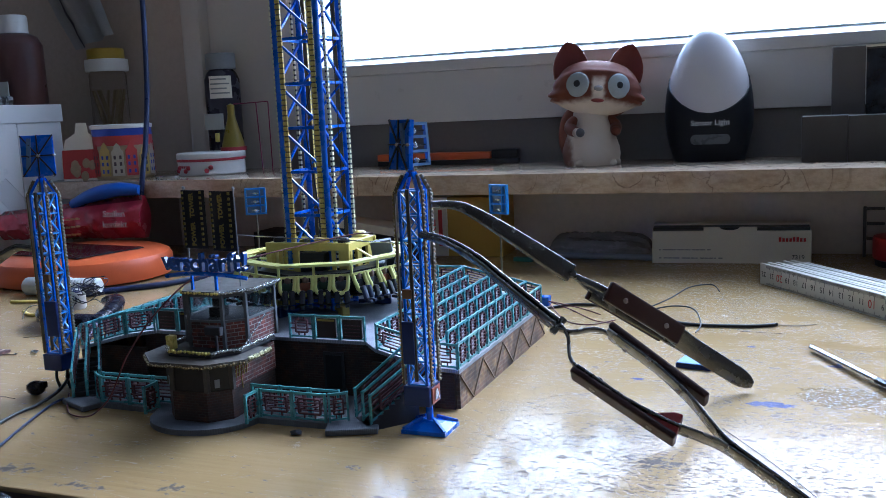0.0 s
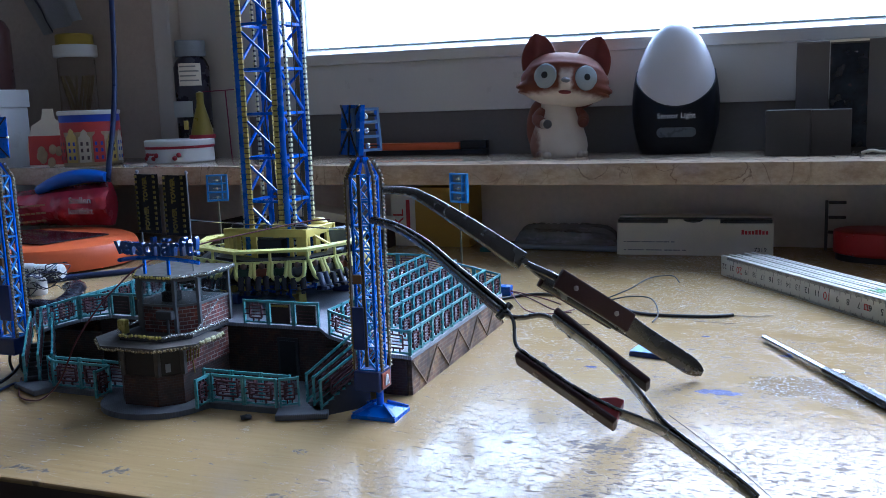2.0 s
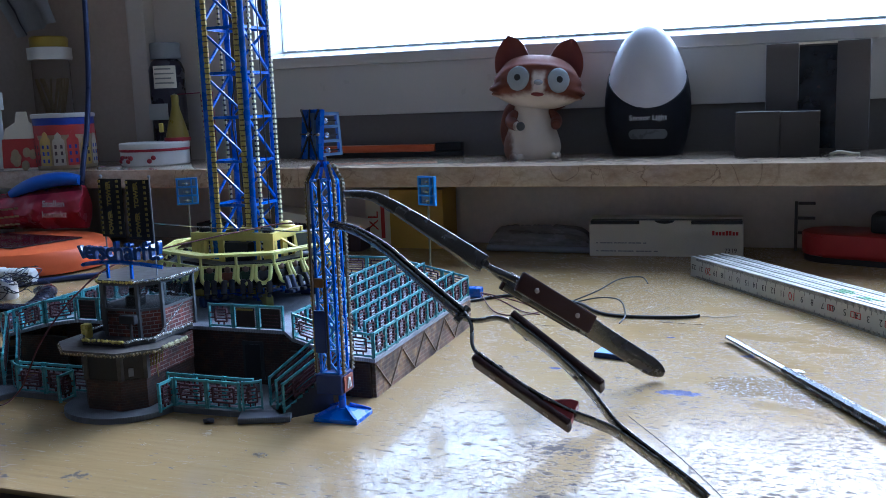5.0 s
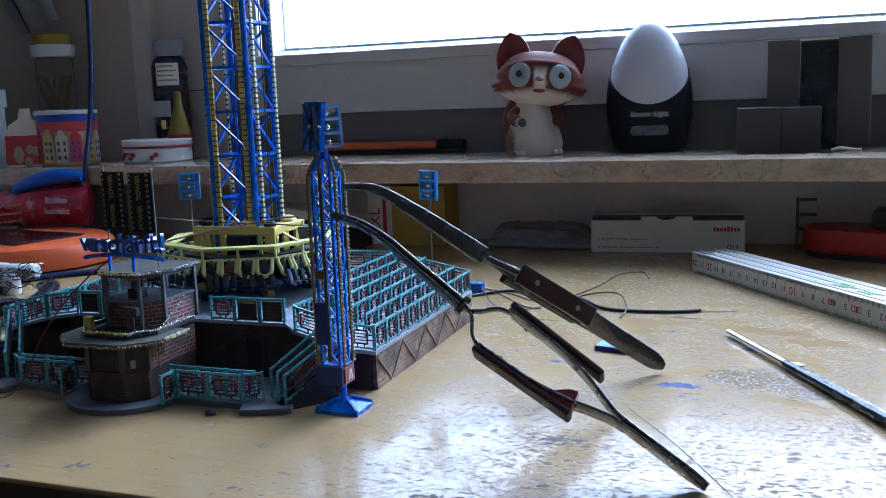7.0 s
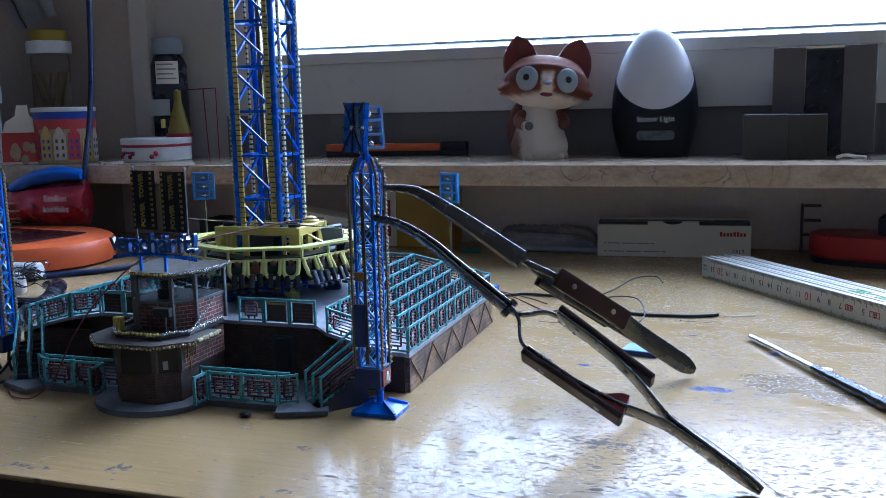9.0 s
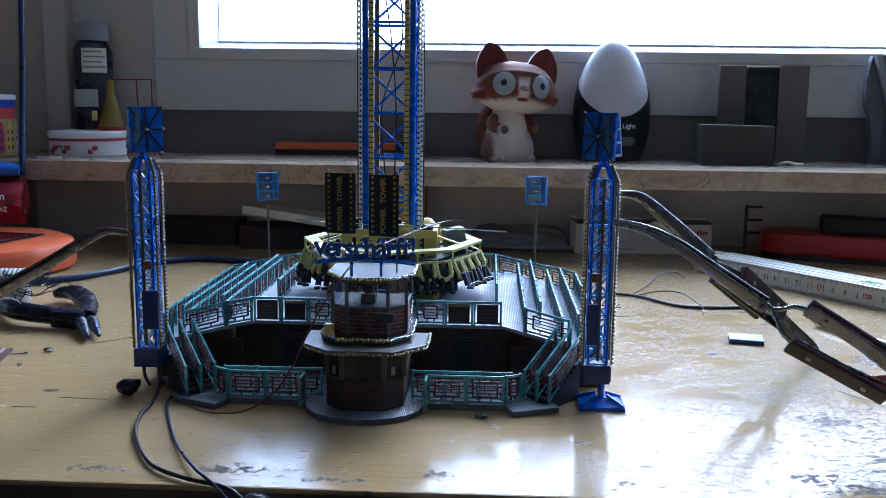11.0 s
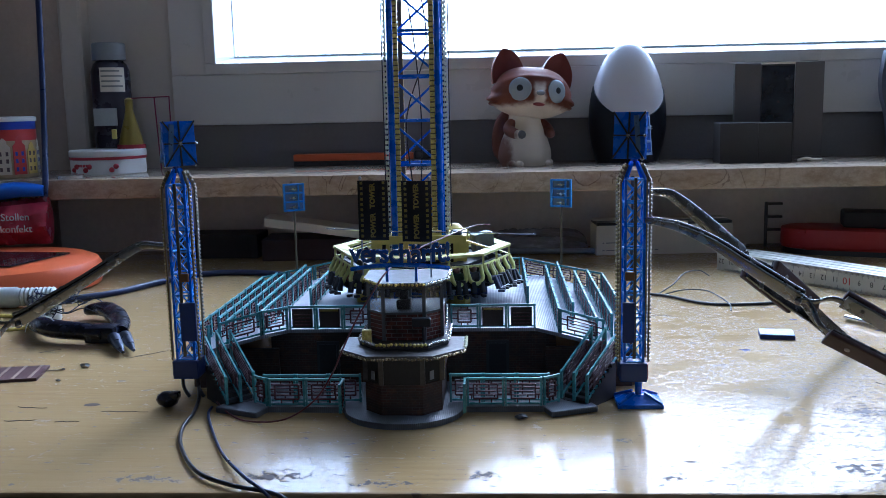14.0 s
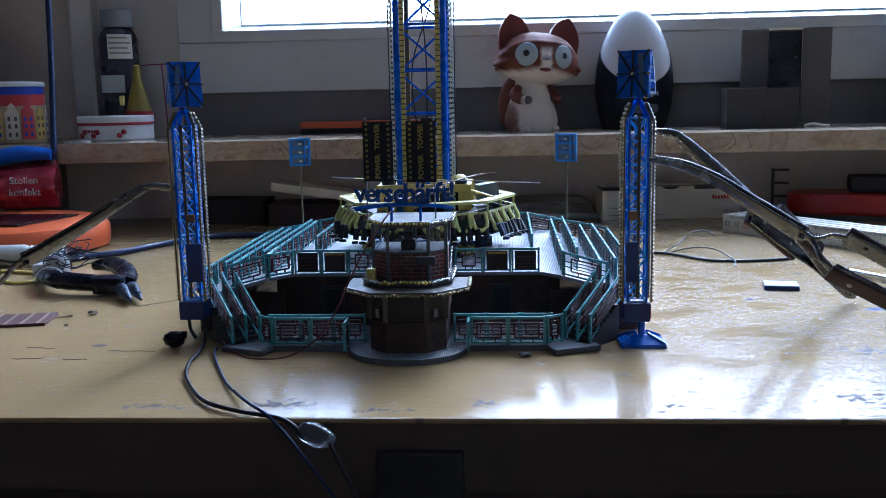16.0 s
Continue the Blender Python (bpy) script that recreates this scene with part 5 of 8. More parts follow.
    part("emblem", bm, WHITE_INK, plate, "three pale converging strokes")
    if foot:
        bm = bmesh.new()
        tube(bm, [(0.0030, 0, 0.0030), (0.0030, 0, 0.0125)], 0.0017, 12)
        part("stub", bm, BLUE, t, smooth=40)
        bm = bmesh.new()
        r = [[bm.verts.new((0.0030 + s * x, s * y * 0.8, z)) for x, y in ((-1, -1), (1, -1), (1, 1), (-1, 1))] for s, z in ((0.0108, 0.0), (0.0108, 0.0018), (0.0030, 0.0050))]
        for a, c in zip(r, r[1:]):
            for i in range(4):
                bm.faces.new((a[i], a[(i + 1) % 4], c[(i + 1) % 4], c[i]))
        bm.faces.new(r[0][::-1]), bm.faces.new(r[2])
        for s1, s2 in ((-1, -1), (1, -1), (1, 1), (-1, 1)):
            bar(bm, (0.003 + s1 * 0.0102, s2 * 0.0082, 0.0022), (0.003 + s1 * 0.0027, s2 * 0.0021, 0.0060), 0.0012)
        part("foot", bm, BLUE, t, "flared blue foot")
    else:
        bm = bmesh.new()
        for x in (-0.004, 0.0035):
            tube(bm, curve_pts([(x, 0, 0.0125), (x + 0.001, -0.002, 0.007), (x + 0.004, -0.003, 0.0022)], 5), 0.0009, 6)
        part("lead", bm, RUBBER, t, "dark leads hanging from the base", smooth=50)
    # lamp head: two back panels set at an angle, one open lamp frame
    bm = bmesh.new()
    tube(bm, [(0, 0, z2 - 0.002), (0, 0, 0.1200)], 0.0016, 8)
    part("neck", bm, BLUE_DARK, t)
    for k, turn in enumerate((head_turn, head_turn + (92 if foot else -92))):
        c, n = math.cos(radians(turn)), math.sin(radians(turn))
        dx, dy = 0.0046 * n, -0.0046 * c
        mm = pose(dx, dy, 0.1298, 0, 0, turn) @ pose(0, 0, 0, -5)
        bm = bmesh.new()
        hw, hh = (0.0080, 0.0108) if k == 0 else (0.0066, 0.0094)
        for x in (-hw, hw - 0.0012):
            box(bm, x, x + 0.0012, -0.0008, 0.0014, -hh, hh)
        for z in (-hh, -0.0036, 0.0026, hh - 0.0012):
            box(bm, -hw, hw, -0.0008, 0.0014, z, z + 0.0012)
        struts, bulbs = bmesh.new(), bmesh.new()
        if k == 0:
            box(bm, -hw + 0.0003, hw - 0.0003, -0.0012, -0.0009, -hh + 0.0003, hh - 0.0003)
            for a, c in (((-hw, -hh), (hw, hh)), ((-hw, hh), (hw, -hh)), ((0, -hh), (0, hh)), ((-hw, 0), (hw, 0))):
                bar(struts, (a[0], -0.0015, a[1]), (c[0], -0.0015, c[1]), 0.0007)
            ball(bulbs, (0, -0.0018, 0), 0.0012, n=1)
            ball(bulbs, (hw, -0.0016, 0), 0.0009, n=1)
            ball(bulbs, (hw - 0.001, -0.0012, -hh), 0.0008, n=1)
        else:
            for z in (-0.0070, -0.0004, 0.0058):
                bar(struts, (-hw, 0.0004, z), (hw, 0.0004, z), 0.0006)
                ball(bulbs, (0, 0.0004, z), 0.0014, sy=0.6, n=1)
        panel = part("lamp_panel", bm, LAMP_FRAME if k else BLUE, t, "open grey-blue lamp frame" if k else "blue lamp panel with black struts", m=mm)
        part("strut", struts, BLACK, panel, "thin black struts")
        part("bulb", bulbs, SILVER, panel, "small silver bulbs")


DUCT = paint("dull_olive_duct", (0.075, 0.07, 0.045), 0.5, stain=300, vary=0.3)
LAMP_FRAME = paint("grey_blue_frame", (0.12, 0.21, 0.36), 0.4, stain=150)
DARK_STRIP = paint("dark_brass_strip", (0.16, 0.11, 0.04), 0.4, metal=0.3)
PALE_LAMPS = paint("pale_silver_lamps", (0.66, 0.62, 0.50), 0.2, metal=0.6, stain=700, vary=0.4)
PEARL_GOLD = paint("small_gold_lamps", (0.60, 0.50, 0.22), 0.25, metal=0.3, stain=700, vary=0.35)
ORANGE_BROWN = paint("brown_block", (0.17, 0.085, 0.03), 0.55)
SIGN_RED = paint("rust_red_plate", (0.27, 0.060, 0.03), 0.5, stain=300)


def lamp_post(x, y, turn):
    p = thing("lamp_post", "bright blue lamp frame on a thin brass post", "model lamp post", pose(x, y, DECK_Z), group="lamp posts behind the ride")
    bm = bmesh.new()
    tube(bm, [(0, 0, 0), (0, 0, 0.0480)], 0.0007, 8)
    part("post", bm, POST, p, "thin dull post", smooth=40)
    bm = bmesh.new()
    hw, hh, zc = 0.0073, 0.0094, 0.0560
    for sx in (-hw, hw - 0.0012, hw - 0.0046):
        box(bm, sx, sx + (0.0012 if abs(sx) > 0.005 else 0.0008), -0.0014, 0.0006, zc - hh, zc + hh)
    for z in (-hh, -0.0036, 0.0024, hh - 0.0012):
        box(bm, -hw, hw, -0.0014, 0.0006, zc + z, zc + z + 0.0012)
    f = part("lamp_frame", bm, SKY_BLUE, p, "bright blue ladder-like frame", m=pose(0, 0, 0, 0, 0, turn))
    bm = bmesh.new()
    box(bm, -hw + 0.0008, hw - 0.0008, 0.0007, 0.0010, zc - hh + 0.001, zc + hh - 0.001)
    part("backing", bm, BACKING, f, "pale blue-grey backing")
    bm = bmesh.new()
    for z in (-0.0066, -0.0004, 0.0056):
        ball(bm, (0, -0.0006, zc + z), 0.0014, n=1, sy=0.7)
        bar(bm, (-0.003, -0.0004, zc + z), (0.003, -0.0004, zc + z), 0.0005)
    part("bulb", bm, SILVER, f, "small silver bulbs")


BACKING = paint("blue_grey_backing", (0.20, 0.25, 0.34), 0.4, stain=300, vary=0.2)
POST = paint("dull_brass_post", (0.16, 0.14, 0.09), 0.5, metal=0.4)

main_tower()
gondola()
lamp_tower(pose(0.1155, -0.0930, 0.0), "blue lattice lamp tower on a flared foot, held by tweezers", True, -34)
lamp_tower(pose(-0.1056, -0.0840, 0.0), "blue lattice lamp tower with trailing leads, held by tweezers", False, 40)
lamp_post(-0.0868, 0.0900, 28)
lamp_post(0.0942, 0.0900, -22)


# ---- tweezers that hold the lamp towers ----
def tweezers(tip, end, bow, label, roll=0.0, spread=0.0075):
    """Cross-lock tweezers from the tip to the rounded end on the bench; bow: (along, rise) over the chord."""
    tip, end = Vector(tip), Vector(end)
    d = end - tip
    k = d.length / 0.188
    t = thing("tweezers", label, "tweezers", group="cross-lock tweezers")
    # local frame: x from the tip to the end, z upwards
    x = d.normalized()
    side = x.cross(Vector((0, 0, 1))).normalized()
    up = side.cross(x)
    t.matrix_world = Matrix(((x.x, -side.x, up.x, tip.x), (x.y, -side.y, up.y, tip.y), (x.z, -side.z, up.z, tip.z), (0, 0, 0, 1)))
    turn = pose(0, 0, 0, roll)
    up2 = turn @ Vector((0, 0, 1))
    line = curve_pts([(a * k, 0, b) for a, b in bow], 8)

    def mid(a):
        return Vector((a, 0, float(np.interp(a, [q.x for q in line], [q.z for q in line]))))

    def along(pts, n):
        """Arm points (along, across) laid on the bowed middle line."""
        out = curve_pts([(a * k, 0, b) for a, b in pts], n)
        return [mid(q.x) + turn @ Vector((0, 0, q.z)) for q in out]
    for s in (1, -1):
        bm = bmesh.new()
        nose = along([(0.0, s * 0.0006), (0.008, s * 0.0007), (0.016, s * 0.0008), (0.026, s * 0.0009), (0.040, s * 0.0010), (0.056, s * 0.0011), (0.0745, s * 0.0012)], 4)
        n = len(nose)
        ribbon(bm, nose, [0.0026 + 0.0060 * min(1, i / (n * 0.9)) for i in range(n)], 0.0017, up2)
        # crossing neck behind the nose, then the bowed handle and the spring end
        ribbon(bm, along([(0.0745, s * 0.0012), (0.0805, -s * 0.0012), (0.0865, -s * spread * 0.8), (0.092, -s * spread)], 4), 0.0032, 0.0014, up2)
        arm = along([(0.092, -s * spread), (0.114, -s * spread * 0.94), (0.131, -s * spread * 0.66), (0.142, -s * spread * 0.32), (0.151, -s * 0.0010), (0.170, -s * 0.0007), (0.188, -s * 0.0007)], 5)
        na = len(arm)
        ribbon(bm, arm, [0.0094 if i < na - 3 else (0.0086, 0.0066, 0.0034)[i - na + 3] for i in range(na)], 0.0013, up2)
        a = part("arm", bm, STEEL, t, "sprung steel arm", smooth=50)
        bm = bmesh.new()
        z = -s * (spread + 0.0010)
        box(bm, 0.0, 0.045 * k, -0.0048, 0.0048, min(0, -s * 0.0028), max(0, -s * 0.0028), bevel=0.0009)
        lean = s * math.degrees(math.atan2(spread * 0.20, 0.044 * k)) * -1.0
        p0, p1 = mid(0.091 * k), mid(0.136 * k)
        slope = math.degrees(math.atan2(p0.z - p1.z, p1.x - p0.x))
        g = part("grip", bm, FIBRE, a, "red-brown fibre grip plate", m=pose(p0.x, 0, p0.z, 0, slope, 0) @ turn @ pose(0, 0, z, 0, lean, 0))
        for xx in (0.010, 0.035):
            bm = bmesh.new()
            ball(bm, (xx * k, 0, -s * 0.0029), 0.0015, sz=0.35, n=1)
            ball(bm, (xx * k, 0, s * 0.0026), 0.0013, sz=0.35, n=1)
            part("rivet", bm, RIVET, g, "dull rivet")
    # pivot where the arms cross
    c = mid(0.0745 * k)
    bm = bmesh.new()
    tube(bm, [turn @ Vector((0, 0, -0.0038)), turn @ Vector((0, 0, 0.0038))], 0.0016, 12)
    part("pivot", bm, STEEL, t, "round pivot pin", smooth=40, m=Matrix.Translation(c))
    return t, k, turn, mid


FAR_BOW = [(0.0, 0.0), (0.0106, 0.0050), (0.0196, 0.0061), (0.040, 0.0056), (0.061, 0.0044), (0.078, 0.0036), (0.120, 0.0030), (0.160, 0.0012), (0.188, 0.0)]
NEAR_BOW = [(0.0, 0.0), (0.0057, 0.0022), (0.016, 0.0048), (0.031, 0.0056), (0.045, 0.0042), (0.061, 0.0028), (0.078, 0.0016), (0.120, 0.0012), (0.160, 0.0006), (0.188, 0.0)]
LEFT_BOW = [(0.0, 0.0), (0.0063, 0.0038), (0.0109, 0.0060), (0.0217, 0.0050), (0.0401, 0.0015), (0.0638, -0.0020), (0.0747, -0.0030), (0.120, -0.0030), (0.160, -0.0012), (0.188, 0.0)]
tweezers((0.1230, -0.0900, 0.1030), (0.2522, -0.0036, 0.0035), FAR_BOW, "steel cross-lock tweezers with fibre grips, rounded end on the bench", 80, 0.0070)
near_pair, nk, nturn, nmid = tweezers((0.1205, -0.0975, 0.0905), (0.2842, -0.1444, 0.0022), NEAR_BOW, "steel cross-lock tweezers with fibre grips and a red fin", -46, 0.0095)
bm = bmesh.new()
prism(bm, [(0.0, 0.0), (0.014, 0.0), (0.0115, 0.0085), (0.0085, 0.0075)], -0.0032, 0.0032, bevel=0.0006)
part("fin", bm, FIBRE_RED, near_pair, "red fibre fin", m=pose(0, 0, nmid(0.122 * nk).z) @ nturn @ pose(0.122 * nk, 0, -0.0095) @ pose(0, 0, 0, 90))
tweezers((-0.1120, -0.0850, 0.0790), (-0.2950, -0.1300, 0.0040), LEFT_BOW, "steel cross-lock tweezers holding the lamp tower with leads", 35, 0.0070)


# ---- things on the workbench ----
def folding_rule():
    """Ten lacquered slats folded up, standing on edge; the outer face carries centimetres."""
    end, d = Vector((0.2408, 0.2735, 0)), Vector((0.586, -0.810, 0)).normalized()
    turn = math.degrees(math.atan2(d.y, d.x))
    r = thing("folding_rule", "ivory folding rule standing on edge, black and red figures", "folding rule", pose(end.x, end.y, 0, 0, 0, turn))
    th, h, L = 0.0033, 0.0160, 0.236
    for i in range(10):
        bm = bmesh.new()
        x0, x1 = (0.0, L - 0.012) if i % 2 == 0 else (0.013, L)
        box(bm, x0, x1, i * th + 0.0002, (i + 1) * th - 0.0006, 0.0, h - (0.0004 if i % 3 == 1 else 0.0), bevel=0.0006)
        s = part("slat", bm, RULE_WHITE, r, "ivory lacquered slat", smooth=40)
        if i % 2 == 1:
            bm = bmesh.new()
            box(bm, 0.0128, 0.0130, i * th + 0.0003, (i + 1) * th - 0.0005, 0.0004, h - 0.0012)
            box(bm, 0.004, 0.0130, i * th + 0.0002, (i + 1) * th - 0.0004, 0.0010, h - 0.0030)
            part("hinge", bm, BLACK, s, "dark hinge gap")
    face = [o for o in r.children if o.name.startswith("slat")][0]
    zero = 0.2276
    for c in range(1, 23):
        x = zero - c * 0.01 - 0.0022
        if 0.004 < x < L - 0.014:
            me = text_mesh(str(c), 0.0058 if c % 10 else 0.0078, 0.00003, INK if c % 10 else INK_RED, "figure")
            part("figure", me, None, face, m=pose(x, -0.00005, 0.0082, 90, 0, 0) @ pose(0, 0, 0, 0, 0, 180))
    bm = bmesh.new()
    for i in range(1, 220):
        x = zero - i * 0.001
        ln = 0.0058 if i % 10 == 0 else 0.0042 if i % 5 == 0 else 0.0030
        if x > 0.002:
            box(bm, x - 0.00009, x + 0.00009, -0.00008, 0.0003, h - ln * 0.9, h - 0.0006)
            box(bm, x - 0.00009, x + 0.00009, -0.00008, 0.0003, 0.0006, ln * 0.62)
    tagged(part("graduation", bm, GREY_INK, face, "millimetre marks"), kind="stuff")
    for x, w in ((zero - 0.0655, 0.0042), (zero - 0.043, 0.0080), (zero - 0.016, 0.006)):
        bm = bmesh.new()
        for z in (0.0062, 0.0096):
            box(bm, x - w / 2, x + w / 2, -0.00008, 0.0003, z, z + 0.0004)
        for q in (-1, -0.3, 0.3, 1):
            box(bm, x + q * w / 2 - 0.0002, x + q * w / 2 + 0.0002, -0.00008, 0.0003, 0.0062, 0.0100)
        part("class_mark", bm, INK_RED, face, "small red printed mark")
    for i, x in ((3, 0.150), (4, 0.153), (5, 0.150), (3, 0.172), (4, 0.175)):
        bm = bmesh.new()
        box(bm, x, x + 0.012, i * th + 0.0004, (i + 1) * th - 0.0006, h - 0.0001, h + 0.00012)
        part("green_print", bm, GREEN_INK, r, "worn green print")


GREEN_INK = paint("worn_green_print", (0.10, 0.32, 0.10), 0.5, stain=600, vary=0.5)


def scriber():
    a, b = Vector((0.2793, 0.0777, 0.0022)), Vector((0.3550, -0.0700, 0.0032))
    d = b - a
    s = thing("scriber", "thin steel scriber with a dark knurled handle", "scriber", pose(a.x, a.y, 0))
    o = Vector((a.x, a.y, 0))
    bm = bmesh.new()
    tube(bm, [a - o + d * 0.40 * i / 6 for i in range(7)], 0.0019, 16)
    part("blade", bm, SHAFT, s, "bright steel shaft", smooth=60)
    bm = bmesh.new()
    n = 26
    tube(bm, [a - o + d * (0.40 + 0.60 * i / n) for i in range(n + 1)], [0.0019 + 0.00025 * (i % 2) + 0.0008 * min(1, i / 10) for i in range(n + 1)], 10)
    part("handle", bm, STEEL, s, "dark knurled handle", smooth=30)
    bm = bmesh.new()
    ball(bm, a - o + d * 0.415 + Vector((0.004, 0.003, -0.0008)), 0.0034, sz=0.35, sx=1.4, n=2)
    part("foil_tab", bm, SILVER, s, "small bright tab", smooth=60)


def solar_puck(name, label, c, r, h, mat, turn):
    p = thing(name, label, "solar lamp", pose(c[0], c[1], 0, 0, 0, turn))
    bm = bmesh.new()
    prof = [(r * 0.86, 0.0), (r * 0.985, 0.002), (r, 0.006), (r, h * 0.72), (r * 0.97, h * 0.90), (r * 0.90, h), (0.0, h + 0.001)]
    lathe(bm, prof, 72, sy=0.86)
    part("housing", bm, mat, p, "moulded plastic housing", smooth=35)
    bm = bmesh.new()
    prism(bm, [(-r * 0.74, -r * 0.46), (r * 0.52, -r * 0.46), (r * 0.62, r * 0.30), (-r * 0.60, r * 0.30)], h + 0.0009, h + 0.0021, bevel=0.0004)
    part("solar_panel", bm, SOLAR, p, "glossy dark solar panel")


def red_tray():
    t = thing("red_case", "flat red plastic case on the bench, shade above it as a dark block", "plastic case", pose(0.316, 0.352, 0, 0, 0, -21))
    bm = bmesh.new()
    outline = [(0.026 - 0.026 * math.sin(a), 0.026 - 0.026 * math.cos(a)) for a in (radians(d) for d in range(0, 181, 12))]
    prism(bm, outline + [(0.22, 0.052), (0.22, 0.0)], 0.0050, 0.0245, bevel=0.0035)
    part("body", bm, RED_PLASTIC, t, smooth=50)
    # dark block added where only shade lies above and behind the case
    bm = bmesh.new()
    prism(bm, [(0.056, 0.016), (0.21, 0.016), (0.21, 0.048), (0.052, 0.048)], 0.0247, 0.0400, bevel=0.0030)
    part("lid", bm, DARK_CARD, t, "dark block in place of the shade above the case", smooth=40)
    bm = bmesh.new()
    prism(bm, [(0.026 + 0.92 * (x - 0.026), 0.026 + 0.92 * (y - 0.026)) for x, y in outline] + [(0.215, 0.050), (0.215, 0.002)], 0.0, 0.0049)
    part("base", bm, BLACK, t, "black base")


def pliers():
    p = thing("side_cutters", "small black pliers lying open on the bench", "pliers", pose(-0.2, 0.03, 0))
    o = Vector((-0.2, 0.03, 0))
    for pts, rs, name in ((((-0.268, 0.085, 0.006), (-0.258, 0.058, 0.008), (-0.236, 0.036, 0.009), (-0.212, 0.030, 0.008), (-0.197, 0.026, 0.0075)), (0.0045, 0.0064, 0.0074, 0.0070, 0.0058), "handle"),
                          (((-0.243, 0.104, 0.006), (-0.228, 0.098, 0.008), (-0.213, 0.080, 0.008), (-0.199, 0.056, 0.0075), (-0.190, 0.032, 0.0072)), (0.0045, 0.0066, 0.0072, 0.0062, 0.0052), "handle")):
        bm = bmesh.new()
        line = curve_pts([Vector(q) - o for q in pts], 5)
        n = len(line)
        rr = [np.interp(i / (n - 1) * (len(rs) - 1), range(len(rs)), rs) for i in range(n)]
        tube(bm, line, [float(q) for q in rr], 12, flat=0.8)
        part(name, bm, BLACK_GLOSS, p, "black dipped handle", smooth=50)
    bm = bmesh.new()
    box(bm, -0.010, 0.010, -0.008, 0.008, 0.0015, 0.0125, bevel=0.003, m=pose(0.006, -0.002, 0, 0, 0, -35))
    part("joint", bm, BLACK_GLOSS, p, "riveted joint", smooth=40)
    for off in (0.0, 0.0052):
        bm = bmesh.new()
        a, b = Vector((0.010 + off, -0.008 + off * 0.9, 0.0062)), Vector((0.0265 + off * 0.9, -0.0345 + off * 0.9, 0.0036))
        tube(bm, [a, a.lerp(b, 0.5), b], [0.0042, 0.0031, 0.0011], 10, flat=0.8)
        part("jaw", bm, STEEL_BLUE, p, "tapered steel jaw", smooth=50)
    bm = bmesh.new()
    arc = [(-0.040 + 0.009 * math.cos(a), 0.000 + 0.004 * math.cos(a), 0.008 + 0.0105 * math.sin(a)) for a in (radians(d) for d in range(-25, 181, 20))]
    tube(bm, arc, 0.0004, 6)
    part("wire_offcut", bm, WHITE_PLASTIC, p, "white wire offcut over the handle")


BLACK_GLOSS = paint("glossy_dark_dip", (0.006, 0.007, 0.016), 0.25, stain=100, vary=0.3, spec=0.35, relief=0.3, grain=160)
STEEL_BLUE = paint("dark_blued_steel", (0.07, 0.08, 0.12), 0.3, metal=0.9, stain=120)


def wire(name, pts, r, mat, label, category="wire", k=6):
    bm = bmesh.new()
    base = Vector((pts[0][0], pts[0][1], 0))
    tube(bm, curve_pts([Vector(q) - base for q in pts], k), r, 8)
    return piece(name, bm, mat, label, category, smooth=60, m=Matrix.Translation(base))


def connectors():
    c = thing("screw_connector", "white ceramic connector with a bundle of fine wires", "connector", pose(-0.268, 0.098, 0) @ Matrix.Diagonal((0.8, 0.8, 0.8, 1)))
    bm = bmesh.new()
    lathe(bm, [(0.009, 0.0), (0.010, 0.002), (0.010, 0.014), (0.007, 0.019), (0.0, 0.020)], 20)
    box(bm, -0.020, -0.002, -0.010, 0.008, 0.0, 0.012, bevel=0.003)
    part("body", bm, WHITE_PLASTIC, c, smooth=40)
    rng = random.Random(8)
    for i in range(30):
        bm = bmesh.new()
        a = Vector((rng.uniform(-0.012, 0.010), rng.uniform(-0.008, 0.006), rng.uniform(0.012, 0.019)))
        pts = [a]
        for k in range(4):
            a = a + Vector((rng.uniform(-0.008, 0.016), rng.uniform(-0.014, 0.011), rng.uniform(-0.007, 0.009)))
            a.z = max(0.0012, min(0.030, a.z))
            pts.append(a)
        tube(bm, curve_pts(pts, 4), 0.0005, 5)
        part("strand", bm, CABLE_BLUE if i % 2 else RUBBER, c, smooth=60)
    s = thing("threaded_socket", "pale grey threaded plastic socket on its side", "lamp socket", pose(-0.312, 0.143, 0, 0, 0, 8))
    bm = bmesh.new()
    prof = [(-0.048, 0.0062), (-0.046, 0.0078), (-0.004, 0.0080)] + [(0.0 + 0.0016 * i, 0.0064 + 0.0009 * (i % 2)) for i in range(16)] + [(0.026, 0.005)]
    tube(bm, [(x, 0, 0.0081) for x, _ in prof], [q for _, q in prof], 20)
    part("body", bm, GREY_WHITE, s, smooth=30)




def pcb_strip():
    s = thing("circuit_strip", "brown circuit board strip with pale copper bars", "circuit board", pose(-0.236, -0.043, 0, 0, 0, 11))
    bm = bmesh.new()
    box(bm, -0.024, 0.030, -0.0135, 0.0135, 0.0, 0.0016)
    part("board", bm, PCB, s, "brown board")
    for i in range(6):
        bm = bmesh.new()
        x = -0.019 + i * 0.0088
        box(bm, x, x + 0.0017, -0.0132, 0.0132, 0.0017, 0.0019)
        part("copper_bar", bm, COPPER, s, "pale tinned copper bar")


PCB = paint("brown_board", (0.085, 0.036, 0.032), 0.5, stain=200)
COPPER = paint("tinned_copper", (0.42, 0.33, 0.24), 0.4, metal=0.5, stain=200)


